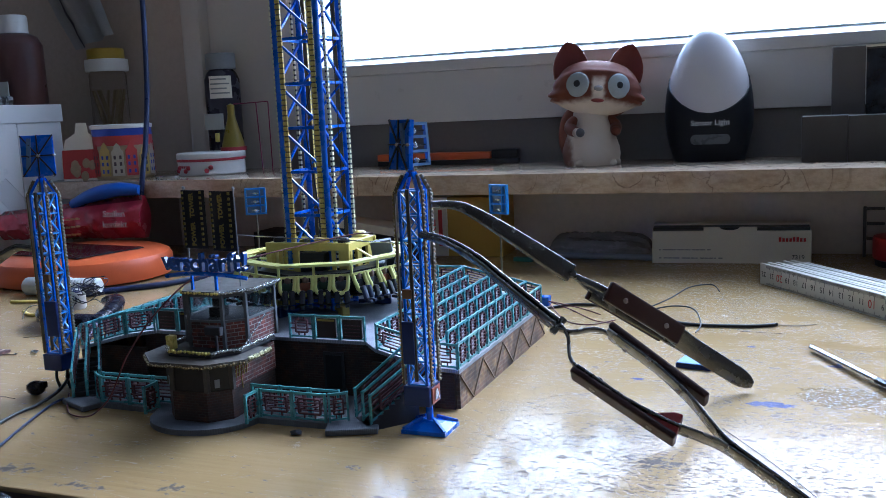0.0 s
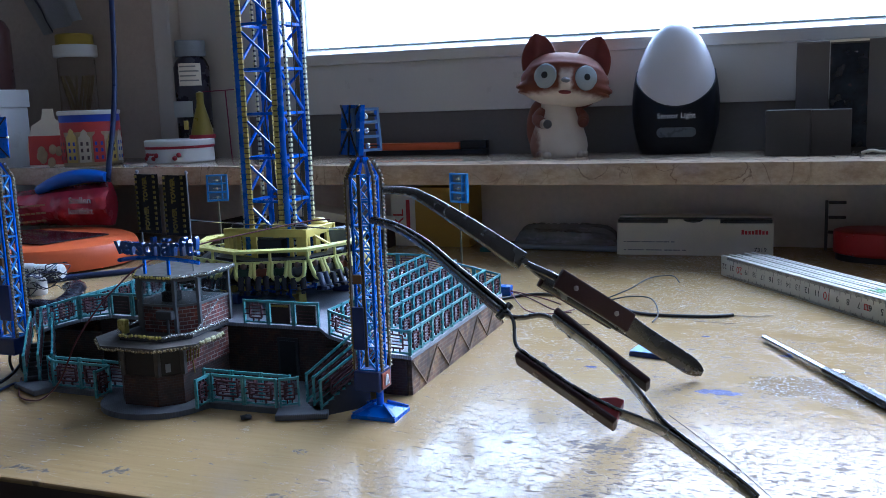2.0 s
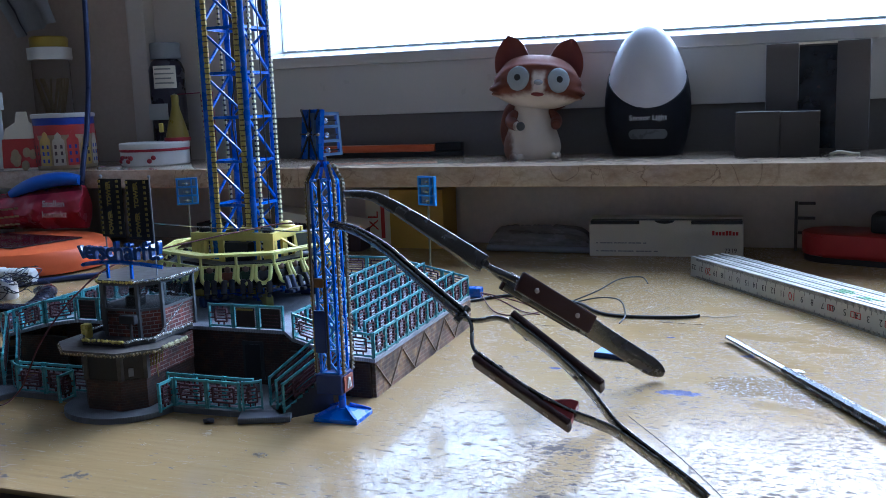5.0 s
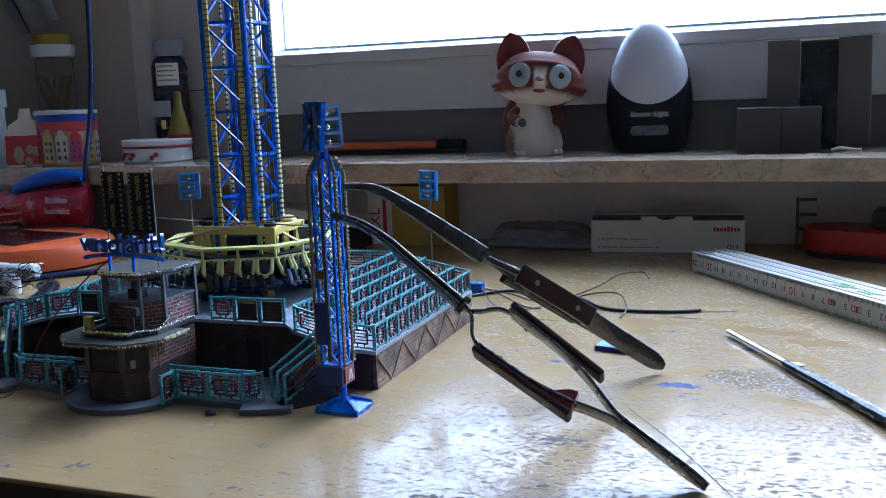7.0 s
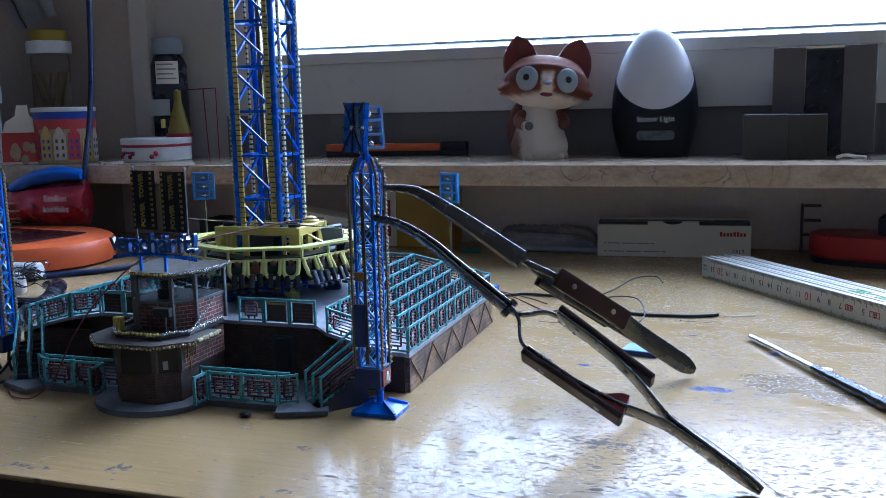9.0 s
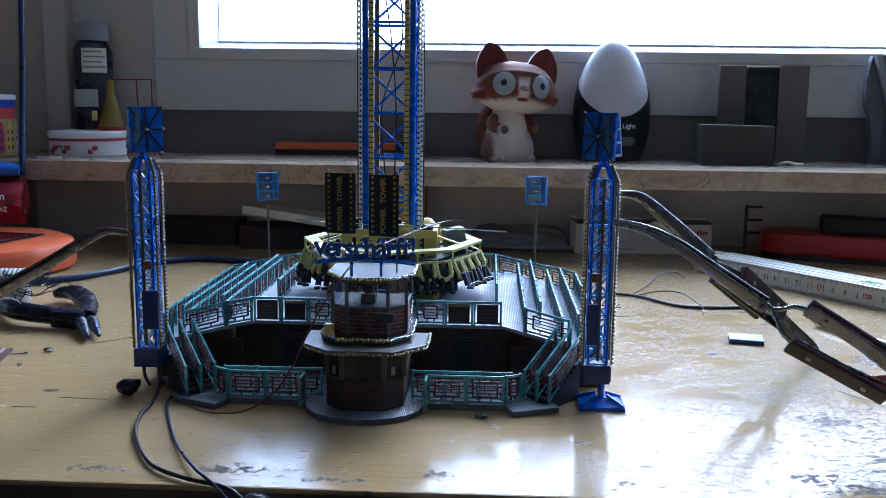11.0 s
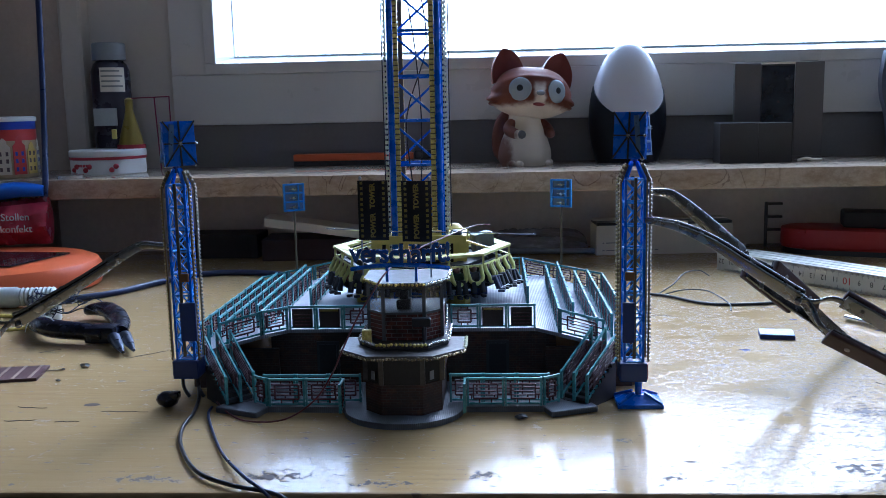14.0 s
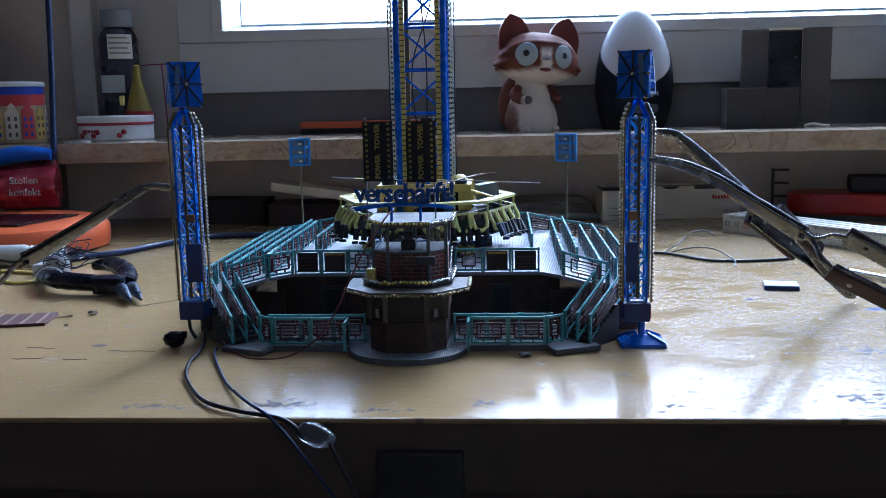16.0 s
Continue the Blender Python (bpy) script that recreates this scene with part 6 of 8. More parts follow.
def carton():
    b = thing("model_carton", "cream accessory carton with tuck flap, red mark and 7319", "carton", pose(0.1459, 0.3552, 0, 0, 0, 4.0))
    W, H, D = 0.1315, 0.0325, 0.034
    bm = bmesh.new()
    box(bm, 0, W, 0, D, 0, H - 0.004, bevel=0.0006)
    part("body", bm, WHITE_CARD, b, "cream card")
    bm = bmesh.new()
    box(bm, 0.001, W - 0.001, 0.0008, D - 0.001, H - 0.0039, H - 0.0012)
    part("tray_rim", bm, BLACK, b, "dark inside of the open top")
    bm = bmesh.new()
    flap = [(0.044, -0.001), (0.044, 0.0060)] + [(0.0655 + 0.0085 * math.cos(a) * -1, 0.0060 - 0.0030 * math.sin(a)) for a in (radians(d) for d in range(0, 181, 20))] + [(0.088, 0.0060), (0.088, -0.001)]
    lo, hi = [bm.verts.new((x, -0.0005, H - 0.0065 + z)) for x, z in flap], [bm.verts.new((x, 0.0003, H - 0.0065 + z)) for x, z in flap]
    bm.faces.new(lo), bm.faces.new(hi)
    for i in range(len(flap)):
        j = (i + 1) % len(flap)
        bm.faces.new((lo[i], lo[j], hi[j], hi[i]))
    part("tuck_flap", bm, WHITE_CARD, b, "tuck flap with a thumb notch")
    bm = bmesh.new()
    box(bm, 0, W, D * 0.5, D, H - 0.0012, H, bevel=0.0003)
    part("lid", bm, WHITE_CARD, b)
    bm = bmesh.new()
    for i, w in enumerate((0.0042, 0.002, 0.0026, 0.0022, 0.0026, 0.002, 0.0018, 0.0022)):
        x = 0.1055 + i * 0.0028
        box(bm, x, x + 0.0020, -0.0003, 0.0, H - 0.0135, H - 0.0105 + (0.001 if i in (0, 4, 5) else 0))
    part("red_mark", bm, INK_RED, b, "row of red blocks")
    me = text_mesh("7319", 0.0052, 0.00004, INK, "number")
    part("number", me, None, b, m=pose(0.121, -0.00015, 0.0055, 90))
    for x0, x1, z in ((0.006, 0.050, 0.0115), (0.006, 0.060, 0.0042)):
        bm = bmesh.new()
        n = 14
        for i in range(n):
            xx = x0 + (x1 - x0) * i / n
            box(bm, xx, xx + (x1 - x0) / n * (0.9 if i % 4 else 0.5), -0.0002, 0.0, z, z + 0.0009)
        part("print_line", bm, GREY_INK, b, "faint line of print")


def yellow_carton():
    b = thing("yellow_carton", "yellow carton with red XL on a white end", "carton", pose(-0.082, 0.375, 0, 0, 0, 0))
    bm = bmesh.new()
    box(bm, 0.026, 0.082, 0, 0.040, 0, 0.058, bevel=0.0006)
    part("body", bm, YELLOW_CARD, b, "yellow printed card")
    bm = bmesh.new()
    box(bm, 0.0, 0.0258, 0, 0.040, 0, 0.058, bevel=0.0006)
    part("end_panel", bm, WHITE_CARD, b, "white printed end")
    me = text_mesh("XL", 0.016, 0.00004, INK_RED, "figure")
    part("size_mark", me, None, b, "red XL", m=pose(0.0085, -0.0001, 0.027, 90) @ pose(0, 0, 0, 0, 0, 90))
    bm = bmesh.new()
    box(bm, 0.0165, 0.0205, -0.0003, 0.0, 0.010, 0.046)
    part("print_line", bm, INK_RED, b, "red line of print")


YELLOW_CARD = paint("yellow_card", (0.50, 0.30, 0.035), 0.55, stain=40, vary=0.15)


def back_clutter():
    bm = bmesh.new()
    box(bm, -0.051, 0.051, -0.011, 0.011, -0.0042, 0.0042, bevel=0.0008)
    piece("cream_box", bm, WHITE_CARD, "narrow cream box leaning on dark boxes", "box", m=pose(-0.120, 0.345, 0.0335, 6, 8, 0))
    bm = bmesh.new()
    box(bm, -0.05, 0.05, -0.025, 0.025, 0, 0.021, bevel=0.001)
    piece("dark_box", bm, DARK_RED_CARD, "low dark red cardboard box in shade", "box", m=pose(-0.128, 0.372, 0, 0, 0, 3))
    bm = bmesh.new()
    box(bm, -0.045, 0.045, -0.02, 0.02, 0, 0.024, bevel=0.001)
    piece("dark_box", bm, DARK_CARD, "low black box in shade under the sill", "box", m=pose(-0.23, 0.385, 0, 0, 0, -2))
    bm = bmesh.new()
    tube(bm, [(0, 0, 0.003), (0.105, -0.006, 0.003)], 0.0028, 10)
    piece("grey_rod", bm, GREY_PLASTIC, "thin grey plastic rod at the back", "rod", m=pose(0.045, 0.372, 0), smooth=40)
    # crumpled clear film, flattened into folds
    bm = bmesh.new()
    rng, rows = random.Random(12), []
    for i in range(41):
        f = i / 40
        high = 0.0205 * (1 - (2 * f - 1) ** 6) ** 0.5
        ring = []
        for j in range(15):
            a = math.pi * j / 14
            fold = 1 + 0.10 * math.sin(9 * a + 4 * f) + rng.uniform(-0.05, 0.05)
            ring.append(bm.verts.new((0.100 * f + rng.uniform(-0.0006, 0.0006), -0.016 * math.cos(a) * fold, max(0.0, high * math.sin(a) ** 0.8 * fold + 0.0003))))
        rows.append(ring)
    for a, b in zip(rows, rows[1:]):
        for j in range(14):
            bm.faces.new((a[j], b[j], b[j + 1], a[j + 1]))
    piece("plastic_bag", bm, CLEAR_FILM, "crumpled clear plastic bag lying under the sill", "bag", m=pose(0.042, 0.394, 0), smooth=40)
    k = thing("dark_bracket", "small black plastic bracket with three prongs", "bracket", pose(0.318, 0.405, 0))
    bm = bmesh.new()
    box(bm, 0.0, 0.0026, -0.002, 0.002, 0.0, 0.044, bevel=0.0006)
    part("upright", bm, BRACKET, k)
    for z in (0.016, 0.029, 0.042):
        bm = bmesh.new()
        box(bm, 0.0028, 0.017, -0.002, 0.002, z - 0.001, z + 0.0014, bevel=0.0006)
        part("prong", bm, BRACKET, k)
    bm = bmesh.new()
    box(bm, -0.0095, 0.0095, -0.003, 0.003, 0, 0.0040, bevel=0.0008)
    piece("green_eraser", bm, GREEN_DULL, "small dull green block", "eraser", m=pose(0.028, 0.352, 0, 0, 0, -8))


DARK_RED_CARD = paint("dark_red_card", (0.050, 0.024, 0.024), 0.7, stain=40, vary=0.3)
BRACKET = paint("dull_brown_black", (0.085, 0.072, 0.064), 0.6, stain=60)
CLEAR_FILM = paint("dusty_clear_film", (0.24, 0.215, 0.20), 0.22, grain=260, stain=50, vary=0.5, relief=0.8, stretch=(0.25, 1, 1))
GREEN_DULL = paint("dull_green_rubber", (0.02, 0.13, 0.10), 0.6, stain=80)


def small_bits():
    b = thing("blue_plastic_slab", "flat light blue plastic slab lying on the bench", "plastic slab", pose(0.2225, 0.0365, 0, 0, 0, -11))
    bm = bmesh.new()
    prism(bm, [(-0.0102, -0.0080), (0.0102, -0.0080), (0.0102, 0.0080), (-0.0102, 0.0080)], 0.0, 0.0024, bevel=0.0003)
    part("body", bm, BLUE_DARK, b, "dark blue underside")
    bm = bmesh.new()
    prism(bm, [(-0.0099, -0.0077), (0.0099, -0.0077), (0.0099, 0.0077), (-0.0099, 0.0077)], 0.0025, 0.0030, bevel=0.0002)
    part("top_face", bm, PALE_BLUE, b, "pale blue top")
    bm = bmesh.new()
    ball(bm, (0, 0, 0.0042), 0.0058, sx=1.0, sy=0.75, sz=0.72, n=2)
    box(bm, 0.001, 0.006, -0.003, 0.003, 0.004, 0.0078, bevel=0.001)
    piece("cable_plug", bm, BLACK_GLOSS, "dark blue plug end lying on the bench", "plug", smooth=50, m=pose(-0.1135, -0.0965, 0))
    rng = random.Random(12)
    for x, y, r, mat, name, label in ((-0.1880, -0.024, 0.0024, CHROME, "foil_scrap", "tiny bright foil scrap"), (-0.1985, -0.030, 0.0011, CHROME, "solder_bead", "tiny bead of solder"), (-0.1910, -0.052, 0.0011, CHROME, "solder_bead", "tiny bead of solder"), (-0.2255, -0.083, 0.0026, WHITE_PLASTIC, "plastic_scrap", "white plastic scrap on the bench"), (0.0611, -0.1155, 0.0024, BLACK, "plastic_scrap", "black plastic crumb on the bench"), (-0.2330, -0.078, 0.0016, BLACK, "plastic_scrap", "black plastic crumb on the bench")):
        bm = bmesh.new()
        ball(bm, (0, 0, r * 0.45), r, sz=0.5, sx=1.4, n=1)
        for v in bm.verts:
            v.co.x += rng.uniform(-0.3, 0.3) * r
            v.co.y += rng.uniform(-0.3, 0.3) * r
        piece(name, bm, mat, label, "scrap", m=pose(x, y, 0.0002))
    bm = bmesh.new()
    tube(bm, [(0, 0, 0.0005), (0.015, 0.0035, 0.0006)], 0.00035, 6)
    piece("copper_offcut", bm, COPPER, "thin copper wire offcut", "wire", m=pose(-0.213, -0.034, 0))
    bm = bmesh.new()
    lathe(bm, [(0.0, -0.0001), (0.0042, 0.00015), (0.0, 0.0003)], 12, sy=0.6)
    piece("wood_knot", bm, CRACK, "dark knot in the pine top", "knot", kind="structure", m=pose(-0.154, -0.093, 0.0))
    bm = bmesh.new()
    box(bm, -0.0055, 0.0055, -0.004, 0.004, 0, 0.0072, bevel=0.0012)
    piece("blue_terminal", bm, BLUE, "small blue terminal block behind the platform", "terminal block", m=pose(0.0975, 0.1700, 0))


PALE_BLUE = paint("pale_blue_plastic", (0.16, 0.31, 0.62), 0.42, stain=120)

folding_rule()
scriber()
solar_puck("solar_lamp", "orange round solar lamp with a dark panel on top", (-0.380, 0.226), 0.0920, 0.0245, ORANGE, -8)
red_tray()
pliers()
connectors()
pcb_strip()
carton()
yellow_carton()
back_clutter()
small_bits()

# cables and wires
wire("lead_cable", [(-0.1035, -0.079, 0.010), (-0.0985, -0.094, 0.004), (-0.0960, -0.112, 0.0016), (-0.0945, -0.131, 0.0016), (-0.0870, -0.155, 0.0016), (-0.0710, -0.183, 0.0016), (-0.0530, -0.1965, 0.0017), (-0.0330, -0.2040, 0.0010), (-0.0220, -0.2120, -0.004)], 0.0009, RUBBER, "black lead cable looping over the bench edge", "cable")
wire("lead_cable", [(-0.0900, -0.101, 0.0014), (-0.0870, -0.116, 0.0014), (-0.0680, -0.160, 0.0014), (-0.0500, -0.1905, 0.0030), (-0.0360, -0.2045, 0.0000), (-0.0160, -0.2120, -0.022), (0.0040, -0.2180, -0.050), (0.0200, -0.2260, -0.075), (0.030, -0.235, -0.12)], 0.0007, CABLE_BLUE, "dark blue lead hanging over the bench edge", "cable")
bm = bmesh.new()
ball(bm, (0, 0, 0), 0.0050, sx=1.55, sz=0.85, n=3)
for v in bm.verts:
    v.co += v.normal * 0.0007 * noise.noise(v.co * 300)
piece("glue_blob", bm, glass("hot_glue", (0.80, 0.84, 0.92), 0.25), "translucent hot-glue blob on the lead cable", "glue blob", smooth=70, m=pose(-0.0190, -0.2100, -0.0030, 0, 18, -15))
wire("lead_cable", [(-0.0135, -0.2130, -0.005), (-0.0090, -0.2145, -0.014), (-0.0010, -0.2160, -0.032), (0.0040, -0.2190, -0.055), (0.012, -0.225, -0.12)], 0.0007, RUBBER, "black lead hanging from the glue blob", "cable")
wire("power_cable", [(-0.300, 0.130, 0.0026), (-0.281, 0.160, 0.0026), (-0.256, 0.185, 0.0026), (-0.232, 0.235, 0.0026), (-0.206, 0.266, 0.0026), (-0.172, 0.270, 0.0026), (-0.135, 0.256, 0.0026), (-0.105, 0.215, 0.0026), (-0.080, 0.150, 0.0026)], 0.0026, CABLE_BLUE, "thick dark blue cable curving behind the platform", "cable")
wire("red_wire", [(0.0470, 0.003, 0.0765), (0.0370, -0.004, 0.0765), (0.0200, -0.040, 0.0745), (0.0060, -0.075, 0.0720), (-0.0020, -0.100, 0.0675), (-0.0085, -0.1135, 0.0580), (-0.0140, -0.121, 0.0490), (-0.0200, -0.129, 0.0360), (-0.0240, -0.131, 0.0270), (-0.0330, -0.130, 0.0140), (-0.0480, -0.127, 0.0040), (-0.0670, -0.120, 0.0008), (-0.0790, -0.110, 0.0012), (-0.0880, -0.099, 0.0035)], 0.00042, DARK_RED_WIRE := paint("dark_red_wire", (0.10, 0.012, 0.016), 0.4), "thin dark red wire draped over the booth", "wire")
wire("black_wire", [(0.100, 0.150, 0.0012), (0.120, 0.172, 0.0012), (0.150, 0.168, 0.0014), (0.176, 0.157, 0.0014), (0.201, 0.128, 0.0012), (0.239, 0.127, 0.0012), (0.259, 0.135, 0.0012)], 0.0011, RUBBER, "thin black wire lying on the bench", "wire")
wire("black_wire", [(0.170, 0.160, 0.0012), (0.186, 0.178, 0.0060), (0.198, 0.197, 0.0110), (0.212, 0.208, 0.0110), (0.218, 0.200, 0.0080)], 0.0005, RUBBER, "fine black wire bent up from the bench", "wire")
wire("black_wire", [(0.172, 0.158, 0.0010), (0.190, 0.160, 0.0050), (0.206, 0.150, 0.0060), (0.214, 0.122, 0.0030), (0.2125, 0.108, 0.0006)], 0.0005, RUBBER, "fine black wire arching over the bench", "wire")
wire("bare_wire", [(0.259, 0.135, 0.0012), (0.270, 0.136, 0.0006), (0.282, 0.143, 0.0006)], 0.0003, COPPER, "bare copper wire end", "wire")
wire("yellow_wire", [(-0.300, 0.075, 0.0012), (-0.280, 0.066, 0.0012), (-0.268, 0.082, 0.0012), (-0.285, 0.100, 0.0012), (-0.315, 0.110, 0.0012), (-0.345, 0.105, 0.0012)], 0.0013, YELLOW, "yellow wire loop on the bench", "wire")
wire("red_wire", [(0.1020, 0.1680, 0.0040), (0.1220, 0.1570, 0.0006), (0.1440, 0.1290, 0.0006), (0.1580, 0.1220, 0.0006)], 0.0004, DARK_RED_WIRE, "thin dark red wire from the blue terminal block", "wire")
wire("red_wire", [(0.1020, 0.1680, 0.0040), (0.1250, 0.1260, 0.0006), (0.1440, 0.1160, 0.0006), (0.1580, 0.1320, 0.0006)], 0.0004, DARK_RED_WIRE, "thin dark red wire from the blue terminal block", "wire")
wire("red_wire", [(0.1020, 0.1680, 0.0040), (0.1270, 0.1630, 0.0006), (0.1450, 0.1460, 0.0006)], 0.0004, DARK_RED_WIRE, "thin dark red wire from the blue terminal block", "wire")
wire("hair_wire", [(0.2440, -0.0610, 0.0003), (0.2700, -0.1030, 0.0003), (0.2930, -0.1460, 0.0003)], 0.00012, RUBBER, "hair-thin dark wire lying on the bench", "wire")


# ---- things on the windowsill and beside it ----
def shape_ball(bm, c, r, pick, n=4, sx=1.0, sy=1.0, sz=1.0, turn=None):
    """A ball whose faces get a material from pick(direction)."""
    out = bmesh.ops.create_icosphere(bm, subdivisions=n, radius=1.0)
    faces = {f for v in out["verts"] for f in v.link_faces}
    for f in faces:
        f.material_index = pick(f.calc_center_median().normalized())
    m = Matrix.Translation(c) @ (turn or Matrix()) @ Matrix.Diagonal((r * sx, r * sy, r * sz, 1))
    bmesh.ops.transform(bm, matrix=m, verts=out["verts"])
    return out["verts"]


FOX_LEAN = (0.0, radians(5.0), radians(-13.0))
FOX_HEAD = Matrix.Translation((0.0040, -0.0021, 0.0495)) @ Matrix.LocRotScale(None, Euler(FOX_LEAN), None) @ Matrix.Translation((0, 0, -0.0550))


def fox_figurine():
    """One mesh: pear-shaped body, wide head with cheek tufts, two ears, flat goggle eyes, raised tail."""
    HEAD, BODY, EAR, RING, EYE, PUPIL, NOSE, MOUTH, PAW, RUST = range(10)
    bm, head = bmesh.new(), bmesh.new()
    lathe(bm, [(0.0, 0.0), (0.0245, 0.0), (0.0265, 0.0030), (0.0278, 0.0095), (0.0270, 0.0165), (0.0240, 0.0255), (0.0205, 0.0340), (0.0172, 0.0430), (0.0160, 0.0510), (0.0162, 0.0600)], 48, BODY, sy=0.86)
    for v in shape_ball(head, (0, 0, 0), 1.0, lambda d: HEAD, n=5):
        d = v.co.normalized()
        # wide dome over a flatter chin, a brow ridge, cheeks drawn out to three tufts
        full = math.hypot(d.x, d.z) / max(1e-6, (abs(d.x) ** 2.35 + abs(d.z) ** 2.35) ** (1 / 2.35))
        x, y, z = 0.0385 * full * d.x, 0.0290 * d.y, (0.0280 if d.z > 0 else 0.0232) * full * d.z
        if d.y < 0:
            brow = math.exp(-((d.z - 0.62 + 0.35 * d.x * d.x) / 0.075) ** 2)
            y -= 0.0016 * brow
            z += 0.0007 * brow
            y -= 0.0034 * math.exp(-(d.x / 0.20) ** 2 - ((d.z + 0.12) / 0.26) ** 2)
        if abs(d.x) > 0.62:
            f = (abs(d.x) - 0.62) / 0.38
            saw = 1.0 - abs(((d.z + 0.75) * 3.4) % 1.0 - 0.25) / 0.75
            low = max(0.0, 1 - abs(d.z + 0.22) / 0.62)
            x += math.copysign(0.0068 * f * low * (0.45 + saw), d.x)
            z -= 0.0050 * f * low
        v.co = Vector((x, y - 0.002, z + 0.0750))
    for s in (1, -1):
        # ear: hollow leaf with a rounded tip, leaning outwards
        rows, n, k = [], 12, 28
        for i in range(n + 1):
            f = i / n
            out_x, out_z = 0.0400 + 0.0030 * math.sin(math.pi * f) - 0.0035 * f * f, 0.0835 + 0.0340 * f
            in_x, in_z = 0.0085 + 0.0165 * f, 0.0985 + 0.0225 * f + 0.0045 * math.sin(math.pi * f)
            wide = (1 - f ** 3.0) ** 0.5 + 0.012
            cx, cz = (out_x + in_x) / 2, (out_z + in_z) / 2
            hx, hz = (out_x - in_x) / 2 * wide, (out_z - in_z) / 2 * wide
            if f > 0.85:
                hx = max(hx, 0.0006)
            deep = 0.0085 * (1 - f) ** 0.8 + 0.0015
            ring = []
            for q in range(k):
                a = q * math.tau / k
                c, sn = math.cos(a), math.sin(a)
                y = deep * sn
                if sn < 0:
                    y = -deep * 0.55 * (1 - (1 - abs(c)) ** 0.7 * 1.15)
                ring.append(head.verts.new((s * (cx + hx * c), 0.002 + y, cz + hz * c)))
            rows.append(ring)
        for a, b in zip(rows, rows[1:]):
            for q in range(k):
                c = math.cos((q + 0.5) * math.tau / k)
                front = math.sin((q + 0.5) * math.tau / k) < 0 and abs(c) < 0.93
                head.faces.new((a[q], a[(q + 1) % k], b[(q + 1) % k], b[q])).material_index = EAR if front else RUST
        head.faces.new(rows[-1]).material_index = RUST
        # eye: thin dark rim, grey disc, dark pupil, all nearly flat
        turn = pose(0, 0, 0, -4, 0, s * 25)
        c = Vector((s * 0.0184, -0.0248, 0.0795))
        out = turn @ Vector((0, -1, 0))
        shape_ball(head, c, 0.0118, lambda d: RING, n=4, sy=0.24, turn=turn)
        shape_ball(head, c + out * 0.0010, 0.0113, lambda d: EYE, n=4, sy=0.19, turn=turn)
        shape_ball(head, c + out * 0.0028 + Vector((0, 0, 0.0008)), 0.0034, lambda d: PUPIL, n=3, sy=0.16, turn=turn)
        # arm bent across the chest, toes at the foot
        tube(bm, curve_pts([(s * 0.0155, -0.003, 0.0440), (s * 0.0220, -0.007, 0.0360), (s * 0.0185, -0.0185, 0.0315)], 5), [0.0042, 0.0048, 0.0053, 0.0056, 0.0057, 0.0057, 0.0057, 0.0055, 0.0053, 0.0050, 0.0042], 14, RUST)
        shape_ball(bm, (s * 0.0185, -0.0195, 0.0315), 0.0046, lambda d, s=s: BODY if s < 0 else RUST, n=3)
        for dx in (0.0, 0.0055):
            shape_ball(bm, (s * (0.0155 + dx), -0.0165 + dx * 0.8, 0.0022), 0.0040, lambda d: BODY, n=3, sy=1.3)
    shape_ball(bm, (-0.0165, -0.0232, 0.0315), 0.0042, lambda d: PAW, n=3)
    shape_ball(head, (0, -0.0330, 0.0770), 0.0034, lambda d: NOSE, n=3, sx=1.25, sz=0.75)
    shape_ball(head, (0, -0.0303, 0.0660), 0.0040, lambda d: MOUTH, n=3, sx=1.5, sz=0.5, sy=0.7)
    # the head looks a little aside and leans
    bmesh.ops.transform(head, matrix=FOX_HEAD, verts=head.verts)
    bmesh.ops.recalc_face_normals(head, faces=head.faces)
    me = bpy.data.meshes.new("fox_head")
    head.to_mesh(me)
    head.free()
    bm.from_mesh(me)
    bpy.data.meshes.remove(me)
    # tail curled round behind: one bend beside the body, the tip up behind the other cheek
    tube(bm, curve_pts([(0.000, 0.024, 0.008), (-0.014, 0.022, 0.010), (-0.0190, 0.017, 0.026), (-0.0175, 0.013, 0.044), (-0.012, 0.010, 0.054)], 5), [0.004 + 0.0045 * math.sin(math.pi * min(1, i / 20)) for i in range(21)], 16, RUST)
    tube(bm, curve_pts([(0.008, 0.012, 0.048), (0.024, 0.010, 0.051), (0.038, 0.008, 0.060), (0.0455, 0.007, 0.073)], 6), [0.0045 + 0.0035 * math.sin(math.pi * min(1, (i + 4) / 24)) for i in range(19)], 14, RUST)
    for v in bm.verts:
        v.co.z = max(v.co.z, 0.0)
    slots = [fox_coat("painted_fox_head", True), fox_coat("painted_fox_body", False), FOX_DARK, FOX_RING, FOX_EYE, BLACK, FOX_NOSE, FOX_MOUTH, FOX_PAW, FOX_RUST]
    piece("fox_figurine", bm, slots, "rust and cream fox figurine with big goggle eyes", "figurine", smooth=50, m=pose(0.0800, 0.4140, SILL_Z, 0, 0, 28))


